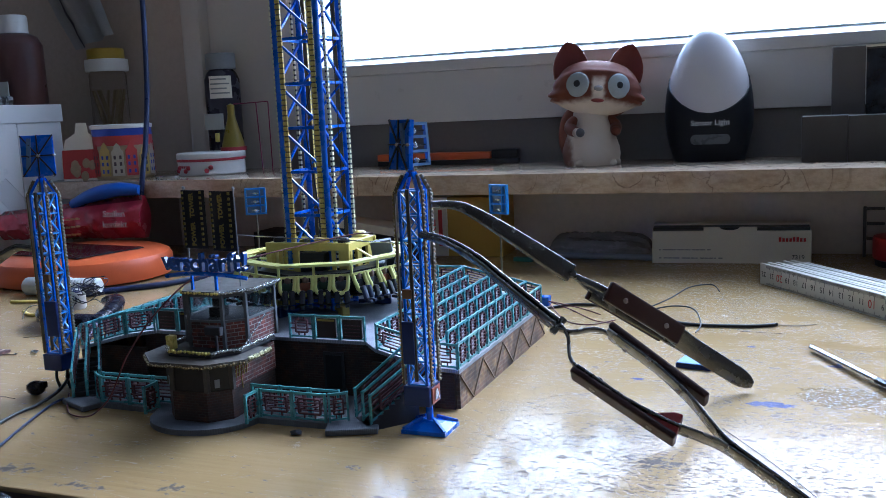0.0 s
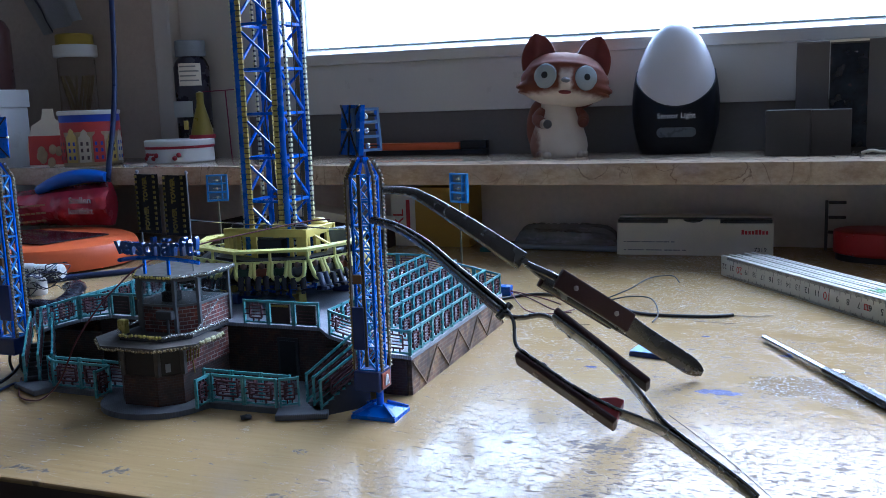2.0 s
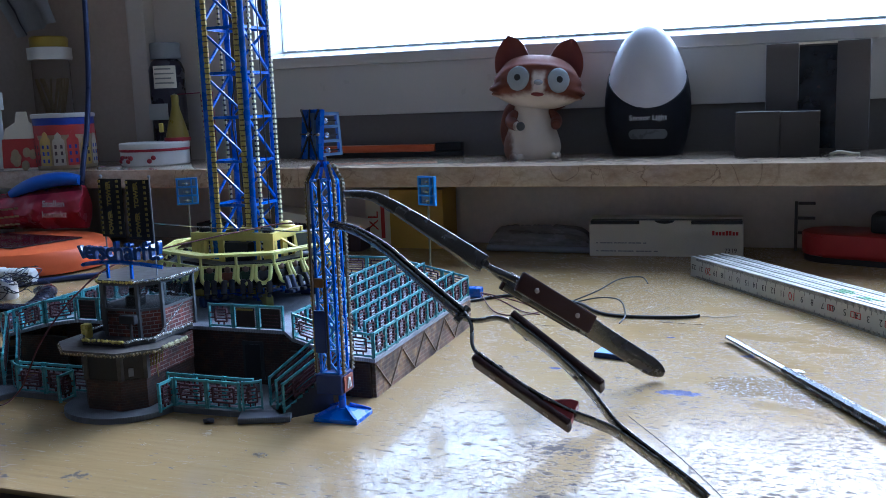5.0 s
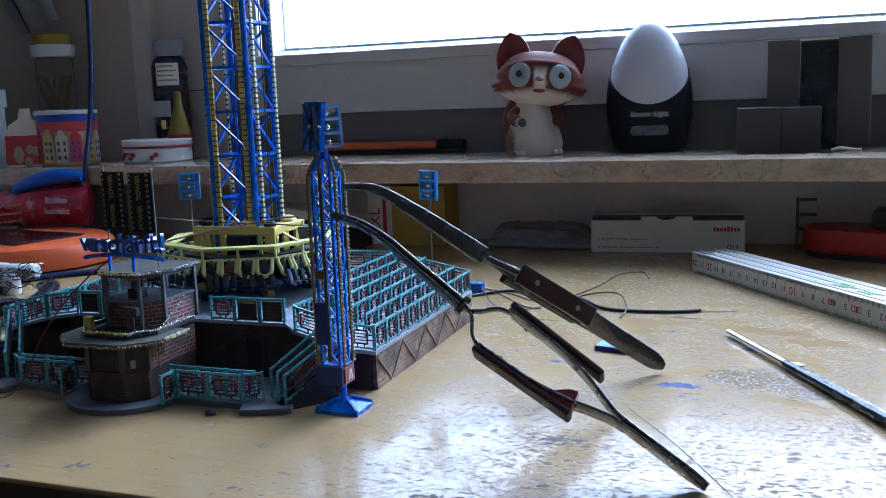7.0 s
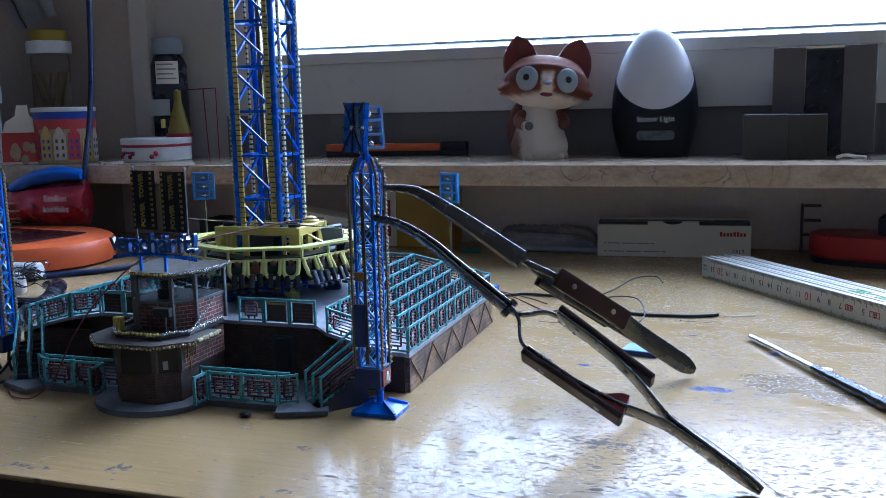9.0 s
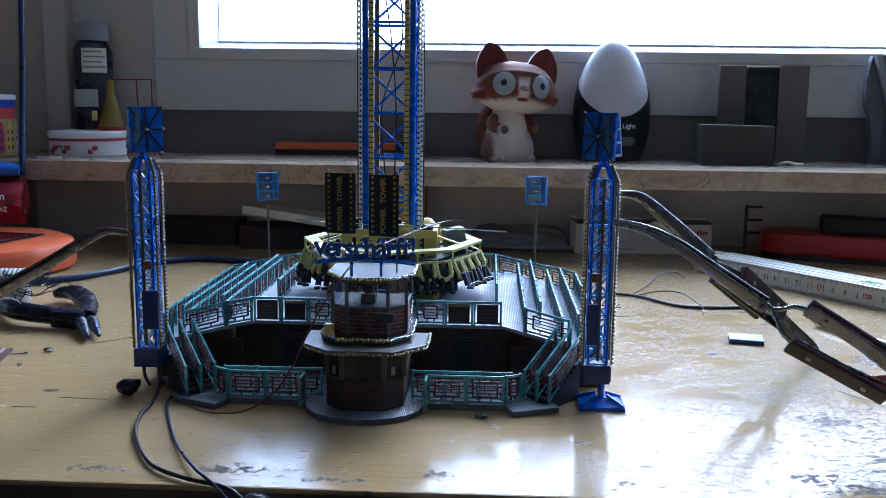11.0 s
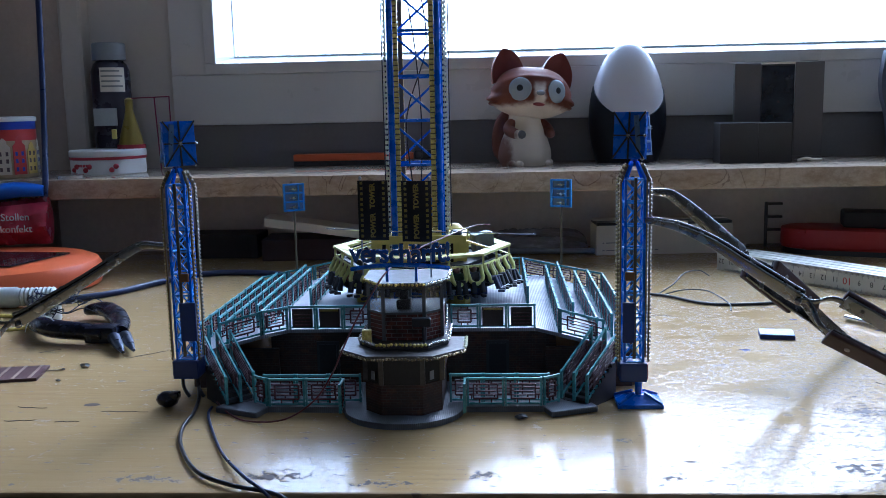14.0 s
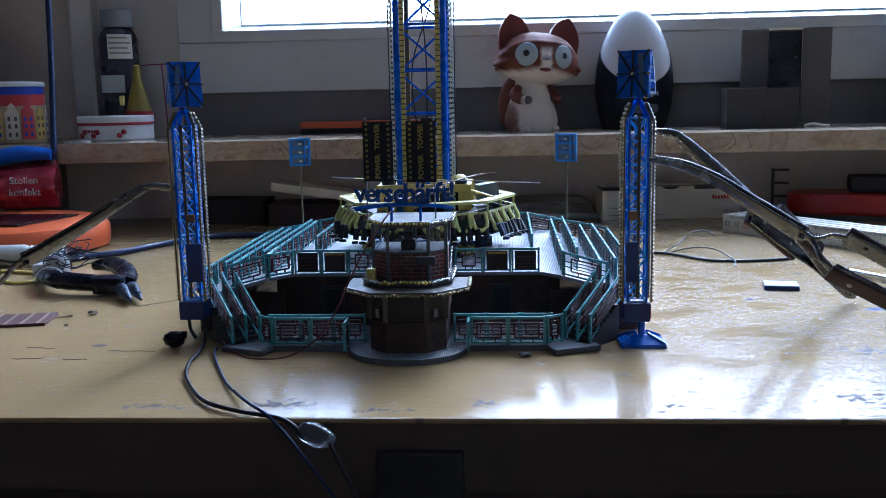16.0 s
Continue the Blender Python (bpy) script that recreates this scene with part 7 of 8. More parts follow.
def fox_coat(name, head):
    """Sprayed rust over cream with soft edges, in the figurine's own coordinates."""
    m, nt, b = node_kit(name)
    v = coords(nt)
    sep = nt.nodes.new("ShaderNodeSeparateXYZ")
    if head:
        m_in = nt.nodes.new("ShaderNodeMapping")
        m_in.vector_type = "TEXTURE"
        m_in.inputs["Location"].default_value = FOX_HEAD.translation
        m_in.inputs["Rotation"].default_value = FOX_LEAN
        link(nt, v, m_in.inputs["Vector"])
        v = m_in.outputs[0]
    link(nt, v, sep.inputs[0])

    def math_node(op, a, c):
        n = nt.nodes.new("ShaderNodeMath")
        n.operation = op
        for q, value in enumerate((a, c)):
            if isinstance(value, bpy.types.NodeSocket):
                link(nt, value, n.inputs[q])
            else:
                n.inputs[q].default_value = value
        return n.outputs[0]

    def soft(value, lo, hi):
        n = nt.nodes.new("ShaderNodeMapRange")
        n.interpolation_type = "SMOOTHSTEP"
        n.inputs["From Min"].default_value, n.inputs["From Max"].default_value = lo, hi
        link(nt, value, n.inputs["Value"])
        return n.outputs[0]
    x, y, z = sep.outputs
    wob = math_node("MULTIPLY", math_node("SUBTRACT", noise_tex(nt, v, 160.0, 4), 0.5), 0.006)
    ax = math_node("ABSOLUTE", x, 0.0)
    zz = math_node("ADD", z, wob)
    if head:
        mask = soft(math_node("SUBTRACT", zz, math_node("MULTIPLY", ax, -0.16)), 0.0640, 0.0715)
        blaze = math_node("MULTIPLY", soft(math_node("ADD", ax, wob), 0.0075, 0.0030), soft(zz, 0.0900, 0.0820))
        mask = math_node("MULTIPLY", mask, math_node("SUBTRACT", 1.0, math_node("MULTIPLY", blaze, 0.85)))
        # faint pale forehead: a window reflection painted into the coat
        brow = math_node("MULTIPLY", soft(zz, 0.0960, 0.1010), soft(ax, 0.0200, 0.0080))
        mask = math_node("MULTIPLY", mask, math_node("SUBTRACT", 1.0, math_node("MULTIPLY", brow, 0.08)))
        mask = math_node("MAXIMUM", mask, soft(math_node("ADD", y, wob), 0.006, 0.014))
    else:
        mask = math_node("MAXIMUM", soft(math_node("ADD", y, wob), 0.004, 0.012), math_node("MULTIPLY", soft(math_node("ADD", x, wob), -0.0195, -0.0250), 0.9))
    cream = mix(nt, noise_tex(nt, v, 50.0, 4), (0.76, 0.68, 0.57), (0.66, 0.55, 0.43))
    rust = mix(nt, noise_tex(nt, v, 70.0, 5), (0.205, 0.060, 0.028), (0.095, 0.028, 0.016))
    link(nt, mix(nt, mask, cream, rust), b.inputs["Base Color"])
    b.inputs["Roughness"].default_value = 0.62
    b.inputs["Specular IOR Level"].default_value = 0.2
    bump(nt, b, noise_tex(nt, v, 900.0, 3), 0.15, 0.0005)
    return m


FOX_RUST = paint("rust_brown_foam", (0.19, 0.05, 0.024), 0.5, grain=800, stain=45, vary=0.35)
FOX_DARK = paint("dark_rust_foam", (0.18, 0.028, 0.018), 0.5, grain=800, stain=60, vary=0.25)
FOX_EYE = paint("pale_grey_eye", (0.34, 0.37, 0.375), 0.12, grain=800, stain=90, vary=0.12, relief=0.0, coat=0.6)
FOX_RING = paint("dark_eye_rim", (0.11, 0.10, 0.10), 0.2, grain=800, stain=90, vary=0.1, relief=0.0, coat=0.5)
FOX_NOSE = paint("glossy_grey_nose", (0.30, 0.30, 0.31), 0.15, relief=0.0, coat=0.5)
FOX_PAW = paint("dark_grey_paw", (0.10, 0.095, 0.09), 0.4)
FOX_MOUTH = paint("red_mouth", (0.22, 0.03, 0.03), 0.4)


def sensor_light():
    s = thing("sensor_light", "egg-shaped night light, white dome on a black base", "night light", pose(0.1862, 0.4400, SILL_Z, 0, 0, 8))
    H = 0.1205

    def radius(z):
        f = z / H
        return 0.0395 * (math.sqrt(max(0.0, 1 - ((f - 0.34) / 0.66) ** 2)) if f > 0.34 else 0.80 + 0.20 * math.sin(math.pi / 2 * f / 0.34))

    def edge(a):
        # height of the seam: low in front, high at the sides and behind
        c = math.cos(a)
        return 0.0430 + 0.0345 * (1 - max(0.0, c)) ** 0.85 if c > 0 else 0.0775

    def shell(lo, hi, rows, grow, n=72):
        bm = bmesh.new()
        grid = []
        for i in range(rows + 1):
            ring = []
            for k in range(n):
                a = k * math.tau / n
                z = lo(a) + (hi(a) - lo(a)) * i / rows
                r = max(radius(z), 1e-4) + grow
                ring.append(bm.verts.new((r * math.sin(a), -0.72 * r * math.cos(a), z)))
            grid.append(ring)
        for a, b in zip(grid, grid[1:]):
            for k in range(n):
                bm.faces.new((a[k], a[(k + 1) % n], b[(k + 1) % n], b[k]))
        bm.faces.new(grid[0][::-1])
        bm.faces.new(grid[-1])
        return bm
    body = part("base_shell", shell(lambda a: 0.0, edge, 16, 0.0006), BLACK_BODY, s, "black egg-shaped base", smooth=50)
    part("dome", shell(lambda a: edge(a) - 0.004, lambda a: H - 0.0001, 34, -0.0004), OPAL, s, "white diffuser dome", smooth=60)
    me = text_mesh("Sensor Light", 0.0068, 0.0003, WHITE_INK, "lettering", offset=0.00006)
    part("lettering", me, None, body, "pale lettering", m=pose(0, -0.72 * (radius(0.0355) + 0.0010), 0.0355, 90))
    bm = bmesh.new()
    pts = [(0.0130 * math.copysign(1, math.cos(a)) + 0.0045 * math.cos(a), 0.0045 * math.sin(a)) for a in (k * math.tau / 24 + 0.01 for k in range(24))]
    prism(bm, pts, -0.001, 0.0010, bevel=0.0004)
    part("sensor_window", bm, SENSOR_GREY, body, "grey oval sensor window", m=pose(0, -0.72 * (radius(0.021) + 0.0004), 0.0205, 92))


BLACK_BODY = paint("matt_black_shell", (0.006, 0.007, 0.012), 0.42, spec=0.3, stain=60, vary=0.2, relief=0.1)
SENSOR_GREY = paint("grey_sensor_lens", (0.11, 0.12, 0.125), 0.3, stain=120)


def grey_boards():
    t = thing("folding_display", "grey card stand with a dark picture between two wings", "card stand", pose(0.3345, 0.4300, SILL_Z, 0, 0, -5))
    z0, z1 = 0.0040, 0.0965
    for x0, x1, turn, lab in ((-0.043, -0.016, 10, "grey card wing"), (0.016, 0.043, -12, "grey card wing")):
        bm = bmesh.new()
        box(bm, 0, x1 - x0, -0.002, 0.002, 0, z1 - (z0 if x0 > 0 else 0.0), bevel=0.0005)
        part("wing", bm, GREY_CARD_PALE, t, lab, m=pose(x0, 0, z0 if x0 > 0 else 0.0, 0, 0, turn))
    bm = bmesh.new()
    box(bm, -0.0155, 0.0165, 0.004, 0.008, 0.0, z1 - 0.001, bevel=0.0005)
    part("back_panel", bm, GREY_CARD, t, "grey card back")
    bm = bmesh.new()
    box(bm, -0.0150, 0.0158, 0.0030, 0.0038, 0.004, z1 - 0.003)
    part("picture", bm, PICTURE, t, "dark glossy picture")
    bm = bmesh.new()
    box(bm, -0.0160, 0.0165, -0.001, 0.008, z1 - 0.0014, z1 + 0.0004)
    part("top_edge", bm, WHITE_CARD, t, "pale top edge")
    g = thing("grey_card_box", "small grey cardboard box with a folded edge", "cardboard box", pose(0.2680, 0.3860, SILL_Z, 0, 0, -2))
    bm = bmesh.new()
    box(bm, 0.0, 0.0362, 0.0, 0.034, 0.0, 0.0385, bevel=0.0006)
    box(bm, 0.0364, 0.0680, 0.0012, 0.034, 0.0, 0.0380, bevel=0.0006)
    part("body", bm, GREY_CARD, g)
    bm = bmesh.new()
    tube(bm, curve_pts([(0.345, 0.395, SILL_Z + 0.001), (0.352, 0.392, SILL_Z + 0.003), (0.360, 0.396, SILL_Z + 0.0015), (0.368, 0.393, SILL_Z + 0.001)], 5), 0.0014, 8)
    piece("paper_twist", bm, WHITE_CARD, "small twist of pale paper on the sill", "paper scrap", smooth=50)


GREY_CARD_PALE = paint("pale_grey_card", (0.135, 0.12, 0.112), 0.7, stain=30, vary=0.08)
GREY_CARD = paint("grey_card", (0.070, 0.060, 0.053), 0.7, stain=30, vary=0.08)


def dark_picture():
    m, nt, b = node_kit("dark_photograph")
    v = coords(nt, (1, 1, 1))
    n = noise_tex(nt, v, 60.0, 5)
    c = ramp(nt, n, [(0.35, (0.008, 0.010, 0.014)), (0.6, (0.02, 0.025, 0.035)), (0.72, (0.10, 0.05, 0.04))])
    link(nt, c, b.inputs["Base Color"])
    b.inputs["Roughness"].default_value = 0.18
    return m


PICTURE = dark_picture()


def cutter_knife():
    k = thing("cutter_knife", "orange and black snap-off knife lying on the sill", "knife", pose(-0.165, 0.4500, SILL_Z, 0, 0, 1))
    bm = bmesh.new()
    prism(bm, [(0.0, 0.0), (0.110, 0.0), (0.128, 0.004), (0.128, 0.016), (0.0, 0.018)], 0.0055, 0.0130, bevel=0.0015)
    part("handle", bm, ORANGE, k, "orange handle", smooth=40)
    bm = bmesh.new()
    prism(bm, [(0.0, 0.001), (0.135, 0.001), (0.158, 0.006), (0.158, 0.014), (0.0, 0.017)], 0.0, 0.0054, bevel=0.001)
    part("sleeve", bm, BLACK, k, "black sleeve", smooth=40)
    bm = bmesh.new()
    box(bm, 0.129, 0.158, 0.004, 0.015, 0.0056, 0.0150, bevel=0.002)
    part("slider", bm, BLACK, k, "black end piece", smooth=40)


def cherry_tin():
    t = thing("round_tin", "low white round tin with red rim and cherries", "tin", pose(-0.3450, 0.4000, SILL_Z))
    r, h = 0.0368, 0.0245
    bm = bmesh.new()
    lathe(bm, [(r - 0.001, 0.0), (r, 0.001), (r, h * 0.70), (0.0, h * 0.70)], 56)
    part("body", bm, WHITE_PLASTIC, t, "white printed side", smooth=40)
    bm = bmesh.new()
    lathe(bm, [(r + 0.0006, h * 0.62), (r + 0.0008, h * 0.64), (r + 0.0008, h * 0.72), (r + 0.0006, h * 0.73)], 56)
    part("red_band", bm, RED_PRINT, t, "red band under the lid", smooth=40)
    bm = bmesh.new()
    lathe(bm, [(r + 0.0006, h * 0.735), (r + 0.0009, h * 0.76), (r + 0.0009, h - 0.001), (r, h), (0.0, h)], 56)
    part("lid", bm, WHITE_PLASTIC, t, "white lid", smooth=40)
    for a, w in ((-100, 0.0), (-60, 1.0), (-125, 0.5)):
        for dx in (-2.2, 2.0):
            bm = bmesh.new()
            aa = radians(a + dx * 1.6)
            ball(bm, (r * math.cos(aa), r * math.sin(aa), 0.0072 + 0.0008 * dx), 0.0027, n=2)
            part("cherry", bm, RED_PRINT, t, "printed red cherry", smooth=60)
    for i in range(6):
        bm = bmesh.new()
        aa = radians(-122 + i * 5.2)
        box(bm, -0.0011, 0.0011, -0.0003, 0.0003, 0, 0.0026)
        part("red_letter_bar", bm, RED_PRINT, t, "red print bar", m=pose((r + 0.0002) * math.cos(aa), (r + 0.0002) * math.sin(aa), 0.0085, 0, 0, math.degrees(aa) + 90))


RED_PRINT = paint("red_print", (0.36, 0.02, 0.035), 0.45, stain=80)


def left_group():
    # dark bottle with label behind the tin
    b = thing("paint_bottle", "dark bottle with a grey cap and a white label", "bottle", pose(-0.3565, 0.4480, SILL_Z))
    bm = bmesh.new()
    lathe(bm, [(0.019, 0.0), (0.0200, 0.002), (0.0200, 0.104), (0.017, 0.112), (0.0130, 0.116), (0.0, 0.116)], 36)
    part("body", bm, BOTTLE_DARK, b, "dark bottle", smooth=40)
    bm = bmesh.new()
    lathe(bm, [(0.0170, 0.1161), (0.0170, 0.133), (0.0160, 0.134), (0.0, 0.134)], 36)
    part("cap", bm, GREY_PLASTIC, b, "grey cap", smooth=40)
    bm = bmesh.new()
    n = 10
    cols = [[bm.verts.new((0.0203 * math.cos(a), 0.0203 * math.sin(a), z)) for z in (0.083, 0.108)] for a in (radians(-100 + 75 * i / n) for i in range(n + 1))]
    for u, v in zip(cols, cols[1:]):
        bm.faces.new((u[0], v[0], v[1], u[1]))
    label = part("label", bm, WHITE_CARD, b, "white printed label", smooth=40)
    for i in range(4):
        bm = bmesh.new()
        z = 0.088 + i * 0.0052
        cols = [[bm.verts.new((0.0206 * math.cos(a), 0.0206 * math.sin(a), zz)) for zz in (z, z + 0.0016)] for a in (radians(-95 + (62 - 9 * (i % 2)) * k / 8) for k in range(9))]
        for u, v in zip(cols, cols[1:]):
            bm.faces.new((u[0], v[0], v[1], u[1]))
        part("print_line", bm, GREY_INK, label, "grey line of print")
    bm = bmesh.new()
    box(bm, -0.0125, 0.0125, -0.0212, -0.0202, 0.048, 0.066)
    part("lower_label", bm, GREY_WHITE, b, "grey lower label")
    # yellow nozzle figure and pink wire frame on the tin
    y = thing("yellow_nozzle", "yellow cone-shaped glue nozzle on the tin", "nozzle", pose(-0.3270, 0.4180, SILL_Z + 0.0245))
    bm = bmesh.new()
    lathe(bm, [(0.0135, 0.0), (0.0130, 0.004), (0.0095, 0.018), (0.0050, 0.034), (0.0040, 0.040), (0.0042, 0.050), (0.0, 0.052)], 24)
    part("cone", bm, OLIVE, y, "dark yellow cone", smooth=40)
    bm = bmesh.new()
    lathe(bm, [(0.0145, -0.0002), (0.0145, 0.0040), (0.0, 0.0040)], 24)
    part("collar", bm, RED_PRINT, y, "dark red collar", smooth=40)
    bm = bmesh.new()
    box(bm, -0.0155, -0.0105, -0.012, -0.009, 0.010, 0.020, bevel=0.001)
    part("tag", bm, YELLOW, y, "bright yellow tag")
    w = thing("wire_frame", "thin dark pink wire frame standing on the sill", "wire frame", pose(-0.335, 0.440, SILL_Z))
    bm = bmesh.new()
    for a, c in (((-0.034, 0, 0), (-0.034, 0, 0.075)), ((-0.034, 0, 0.075), (0.043, 0, 0.077)), ((0.043, 0, 0.077), (0.043, 0, 0)), ((0.027, 0, 0.077), (0.030, 0, 0))):
        tube(bm, [a, c], 0.0007, 6)
    part("frame", bm, PINK, w, "dark pink wire")
    bm = bmesh.new()
    lathe(bm, [(0.0, 0.0), (0.0125, 0.0), (0.0128, 0.0028), (0.011, 0.0036), (0.0, 0.0036)], 28)
    piece("jar_lid", bm, CHROME, "small silver jar lid on the sill", "lid", smooth=40, m=pose(-0.3590, 0.3400, SILL_Z))
    # biscuit can with gabled houses
    c = thing("biscuit_can", "round biscuit can printed with gabled houses", "can", pose(-0.4370, 0.3660, SILL_Z))
    r, h = 0.0318, 0.0590
    bm = bmesh.new()
    lathe(bm, [(r - 0.001, 0.0), (r, 0.001), (r, h * 0.62), (r, h * 0.80), (r, h * 0.94)], 72, mis=[0, 0, 1, 2])
    part("body", bm, [CAN_TAN, CAN_RED, CAN_BLUE], c, "printed side: tan, red and blue bands", smooth=40)
    bm = bmesh.new()
    lathe(bm, [(r + 0.0008, h * 0.93), (r + 0.0012, h * 0.94), (r + 0.0012, h), (r - 0.002, h + 0.0008), (0.0, h)], 72)
    part("lid", bm, WHITE_PLASTIC, c, "pale plastic lid", smooth=40)
    rng = random.Random(5)
    for i in range(9):
        a = -165 + i * 26.0
        bm = bmesh.new()
        w2, hh = 0.0062, 0.022 + 0.006 * rng.random()
        gable = [(-w2, 0.0), (w2, 0.0), (w2, hh), (w2 * 0.55, hh + 0.003), (w2 * 0.5, hh + 0.006), (0, hh + 0.009), (-w2 * 0.5, hh + 0.006), (-w2 * 0.55, hh + 0.003), (-w2, hh)]
        prism(bm, gable, 0.0, 0.0006)
        mm = pose(0, 0, 0, 0, 0, a + 90) @ pose(0, -r + 0.0001, 0.004) @ pose(0, 0, 0, 90)
        house = part("printed_house", bm, (CAN_YELLOW, CAN_CREAM, CAN_RED)[i % 3], c, "printed gabled house", m=mm)
        for wx in (-0.003, 0.003):
            for wz in (0.005, 0.013, 0.020):
                bm = bmesh.new()
                box(bm, wx - 0.0012, wx + 0.0012, wz - 0.002, wz + 0.002, 0.0007, 0.0009)
                part("printed_window", bm, CAN_BLUE if i % 2 else CAN_DARK, house)
    # card tag in front of the can
    t = thing("card_tag", "red and white bottle-shaped card tag with a hole", "card tag", pose(-0.4660, 0.3330, SILL_Z + 0.0002, -6, 0, 22) @ Matrix.Diagonal((0.90, 1, 1.12, 1)))
    bm = bmesh.new()
    poly = [(-0.024, 0.0), (0.024, 0.0), (0.026, 0.022), (0.020, 0.040), (0.008, 0.046), (0.006, 0.056), (-0.006, 0.056), (-0.008, 0.046), (-0.020, 0.040), (-0.026, 0.022)]
    lo, hi = [bm.verts.new((x, -0.0006, z)) for x, z in poly], [bm.verts.new((x, 0.0006, z)) for x, z in poly]
    bm.faces.new(lo), bm.faces.new(hi)
    for i in range(len(poly)):
        j = (i + 1) % len(poly)
        bm.faces.new((lo[i], lo[j], hi[j], hi[i]))
    card = part("card", bm, WHITE_CARD, t, "white card")
    bm = bmesh.new()
    box(bm, -0.0245, 0.0245, -0.0010, -0.0007, 0.002, 0.030)
    part("red_field", bm, CAN_RED, card, "red printed field")
    bm = bmesh.new()
    for i in range(7):
        ball(bm, (rng.uniform(-0.014, 0.014), -0.0012, rng.uniform(0.004, 0.018)), 0.005, sy=0.12, n=2)
    part("biscuit_print", bm, CAN_TAN, card, "printed biscuits")
    # jar behind the can
    j = thing("clear_jar", "tall clear jar of sticks with a yellow and white lid", "jar", pose(-0.5100, 0.4360, SILL_Z))
    bm = bmesh.new()
    lathe(bm, [(0.0200, 0.0), (0.0215, 0.003), (0.0215, 0.118), (0.020, 0.122)], 36)
    part("wall", bm, JAR, j, "clear plastic wall", smooth=40).visible_shadow = False
    bm = bmesh.new()
    lathe(bm, [(0.0245, 0.1222), (0.0250, 0.124), (0.0250, 0.136), (0.0215, 0.1365)], 36)
    part("collar", bm, WHITE_PLASTIC, j, "white lid collar", smooth=40)
    bm = bmesh.new()
    lathe(bm, [(0.0210, 0.1366), (0.0215, 0.138), (0.0215, 0.1475), (0.020, 0.149), (0.0, 0.149)], 36)
    part("lid_top", bm, YELLOW_DULL, j, "yellow lid top", smooth=40)
    for i in range(16):
        bm = bmesh.new()
        a = rng.uniform(0, 6.28)
        bar(bm, (0.010 * math.cos(a), 0.010 * math.sin(a), 0.002), (0.014 * math.cos(a + 2), 0.014 * math.sin(a + 2), 0.10), 0.0018)
        part("stick", bm, CAN_TAN, j, "thin pale stick")
    # white box, red-brown bottle and small white pieces on it
    w = thing("white_cabinet", "white laminate drawer cabinet beside the window", "cabinet", pose(-0.672, 0.24, 0.0))
    bm = bmesh.new()
    box(bm, -0.14, 0.138, -0.14, 0.073, 0.0, 0.150, bevel=0.001)
    box(bm, -0.14, 0.138, 0.074, 0.138, 0.0, 0.150, bevel=0.001)
    part("body", bm, LAMINATE, w)
    bm = bmesh.new()
    box(bm, -0.142, 0.140, -0.142, 0.140, 0.1502, 0.170, bevel=0.001)
    part("cabinet_top", bm, LAMINATE, w)
    b = thing("pigment_bottle", "red-brown bottle with a white cap", "bottle", pose(-0.5615, 0.3505, 0.170))
    bm = bmesh.new()
    lathe(bm, [(0.028, 0.0), (0.029, 0.002), (0.029, 0.066), (0.024, 0.076), (0.016, 0.080), (0.0, 0.080)], 36)
    part("body", bm, BROWN_BOTTLE, b, "red-brown body", smooth=40)
    bm = bmesh.new()
    lathe(bm, [(0.0155, 0.0802), (0.0155, 0.098), (0.014, 0.100), (0.0, 0.100)], 30)
    part("cap", bm, WHITE_PLASTIC, b, "white cap", smooth=40)
    bm = bmesh.new()
    box(bm, -0.012, 0.014, -0.0302, -0.0292, 0.006, 0.026)
    part("label", bm, GREY_WHITE, b, "small pale label")
    bm = bmesh.new()
    box(bm, -0.020, 0.020, -0.012, 0.012, 0, 0.010, bevel=0.003)
    piece("clear_case", bm, glass("clear_case_plastic", (0.85, 0.9, 0.95), 0.1), "clear plastic case on the white cabinet", "plastic case", smooth=40, m=pose(-0.549, 0.296, 0.170, 0, 0, 80))
    bm = bmesh.new()
    ball(bm, (0, 0, 0.009), 0.012, sx=1.5, sz=0.75, n=3)
    box(bm, -0.03, -0.006, -0.008, 0.008, 0.0, 0.014, bevel=0.003)
    piece("white_fitting", bm, WHITE_PLASTIC, "white plastic fitting on the white cabinet", "fitting", smooth=50, m=pose(-0.549, 0.292, 0.1802, 0, 0, 80) @ Matrix.Diagonal((0.6, 0.8, 0.9, 1)))
    # crumpled grey sheet hanging from above
    bm = bmesh.new()
    n = 14
    grid = []
    for i in range(n + 1):
        f = i / n
        lo, hi = Vector((-0.527 + 0.058 * f, 0.405, 0.232 + 0.014 * f)), Vector((-0.641 + 0.102 * f, 0.415, 0.42))
        col = []
        for k in range(n + 1):
            p = lo.lerp(hi, k / n)
            p.y += 0.006 * math.sin(i * 0.9) + 0.004 * noise.noise(p * 40)
            col.append(bm.verts.new(p))
        grid.append(col)
    for a, c2 in zip(grid, grid[1:]):
        for k in range(n):
            bm.faces.new((a[k], c2[k], c2[k + 1], a[k + 1])).material_index = 1 if a is grid[2] or a is grid[3] else 0
    bmesh.ops.solidify(bm, geom=bm.faces[:], thickness=0.0004)
    piece("paper_sheet", bm, [GREY_PAPER, PAPER_PRINT], "hanging crumpled grey paper sheet", "paper", smooth=60)
    # stollen bag, blue scoop, clear strip
    s = thing("sweets_bag", "red and clear sweets bag with a crimped top edge", "bag", pose(-0.440, 0.2960, 0.0262, 0, 0, 9))
    bm = bmesh.new()
    n, rows = 80, 12
    front, back = [], []
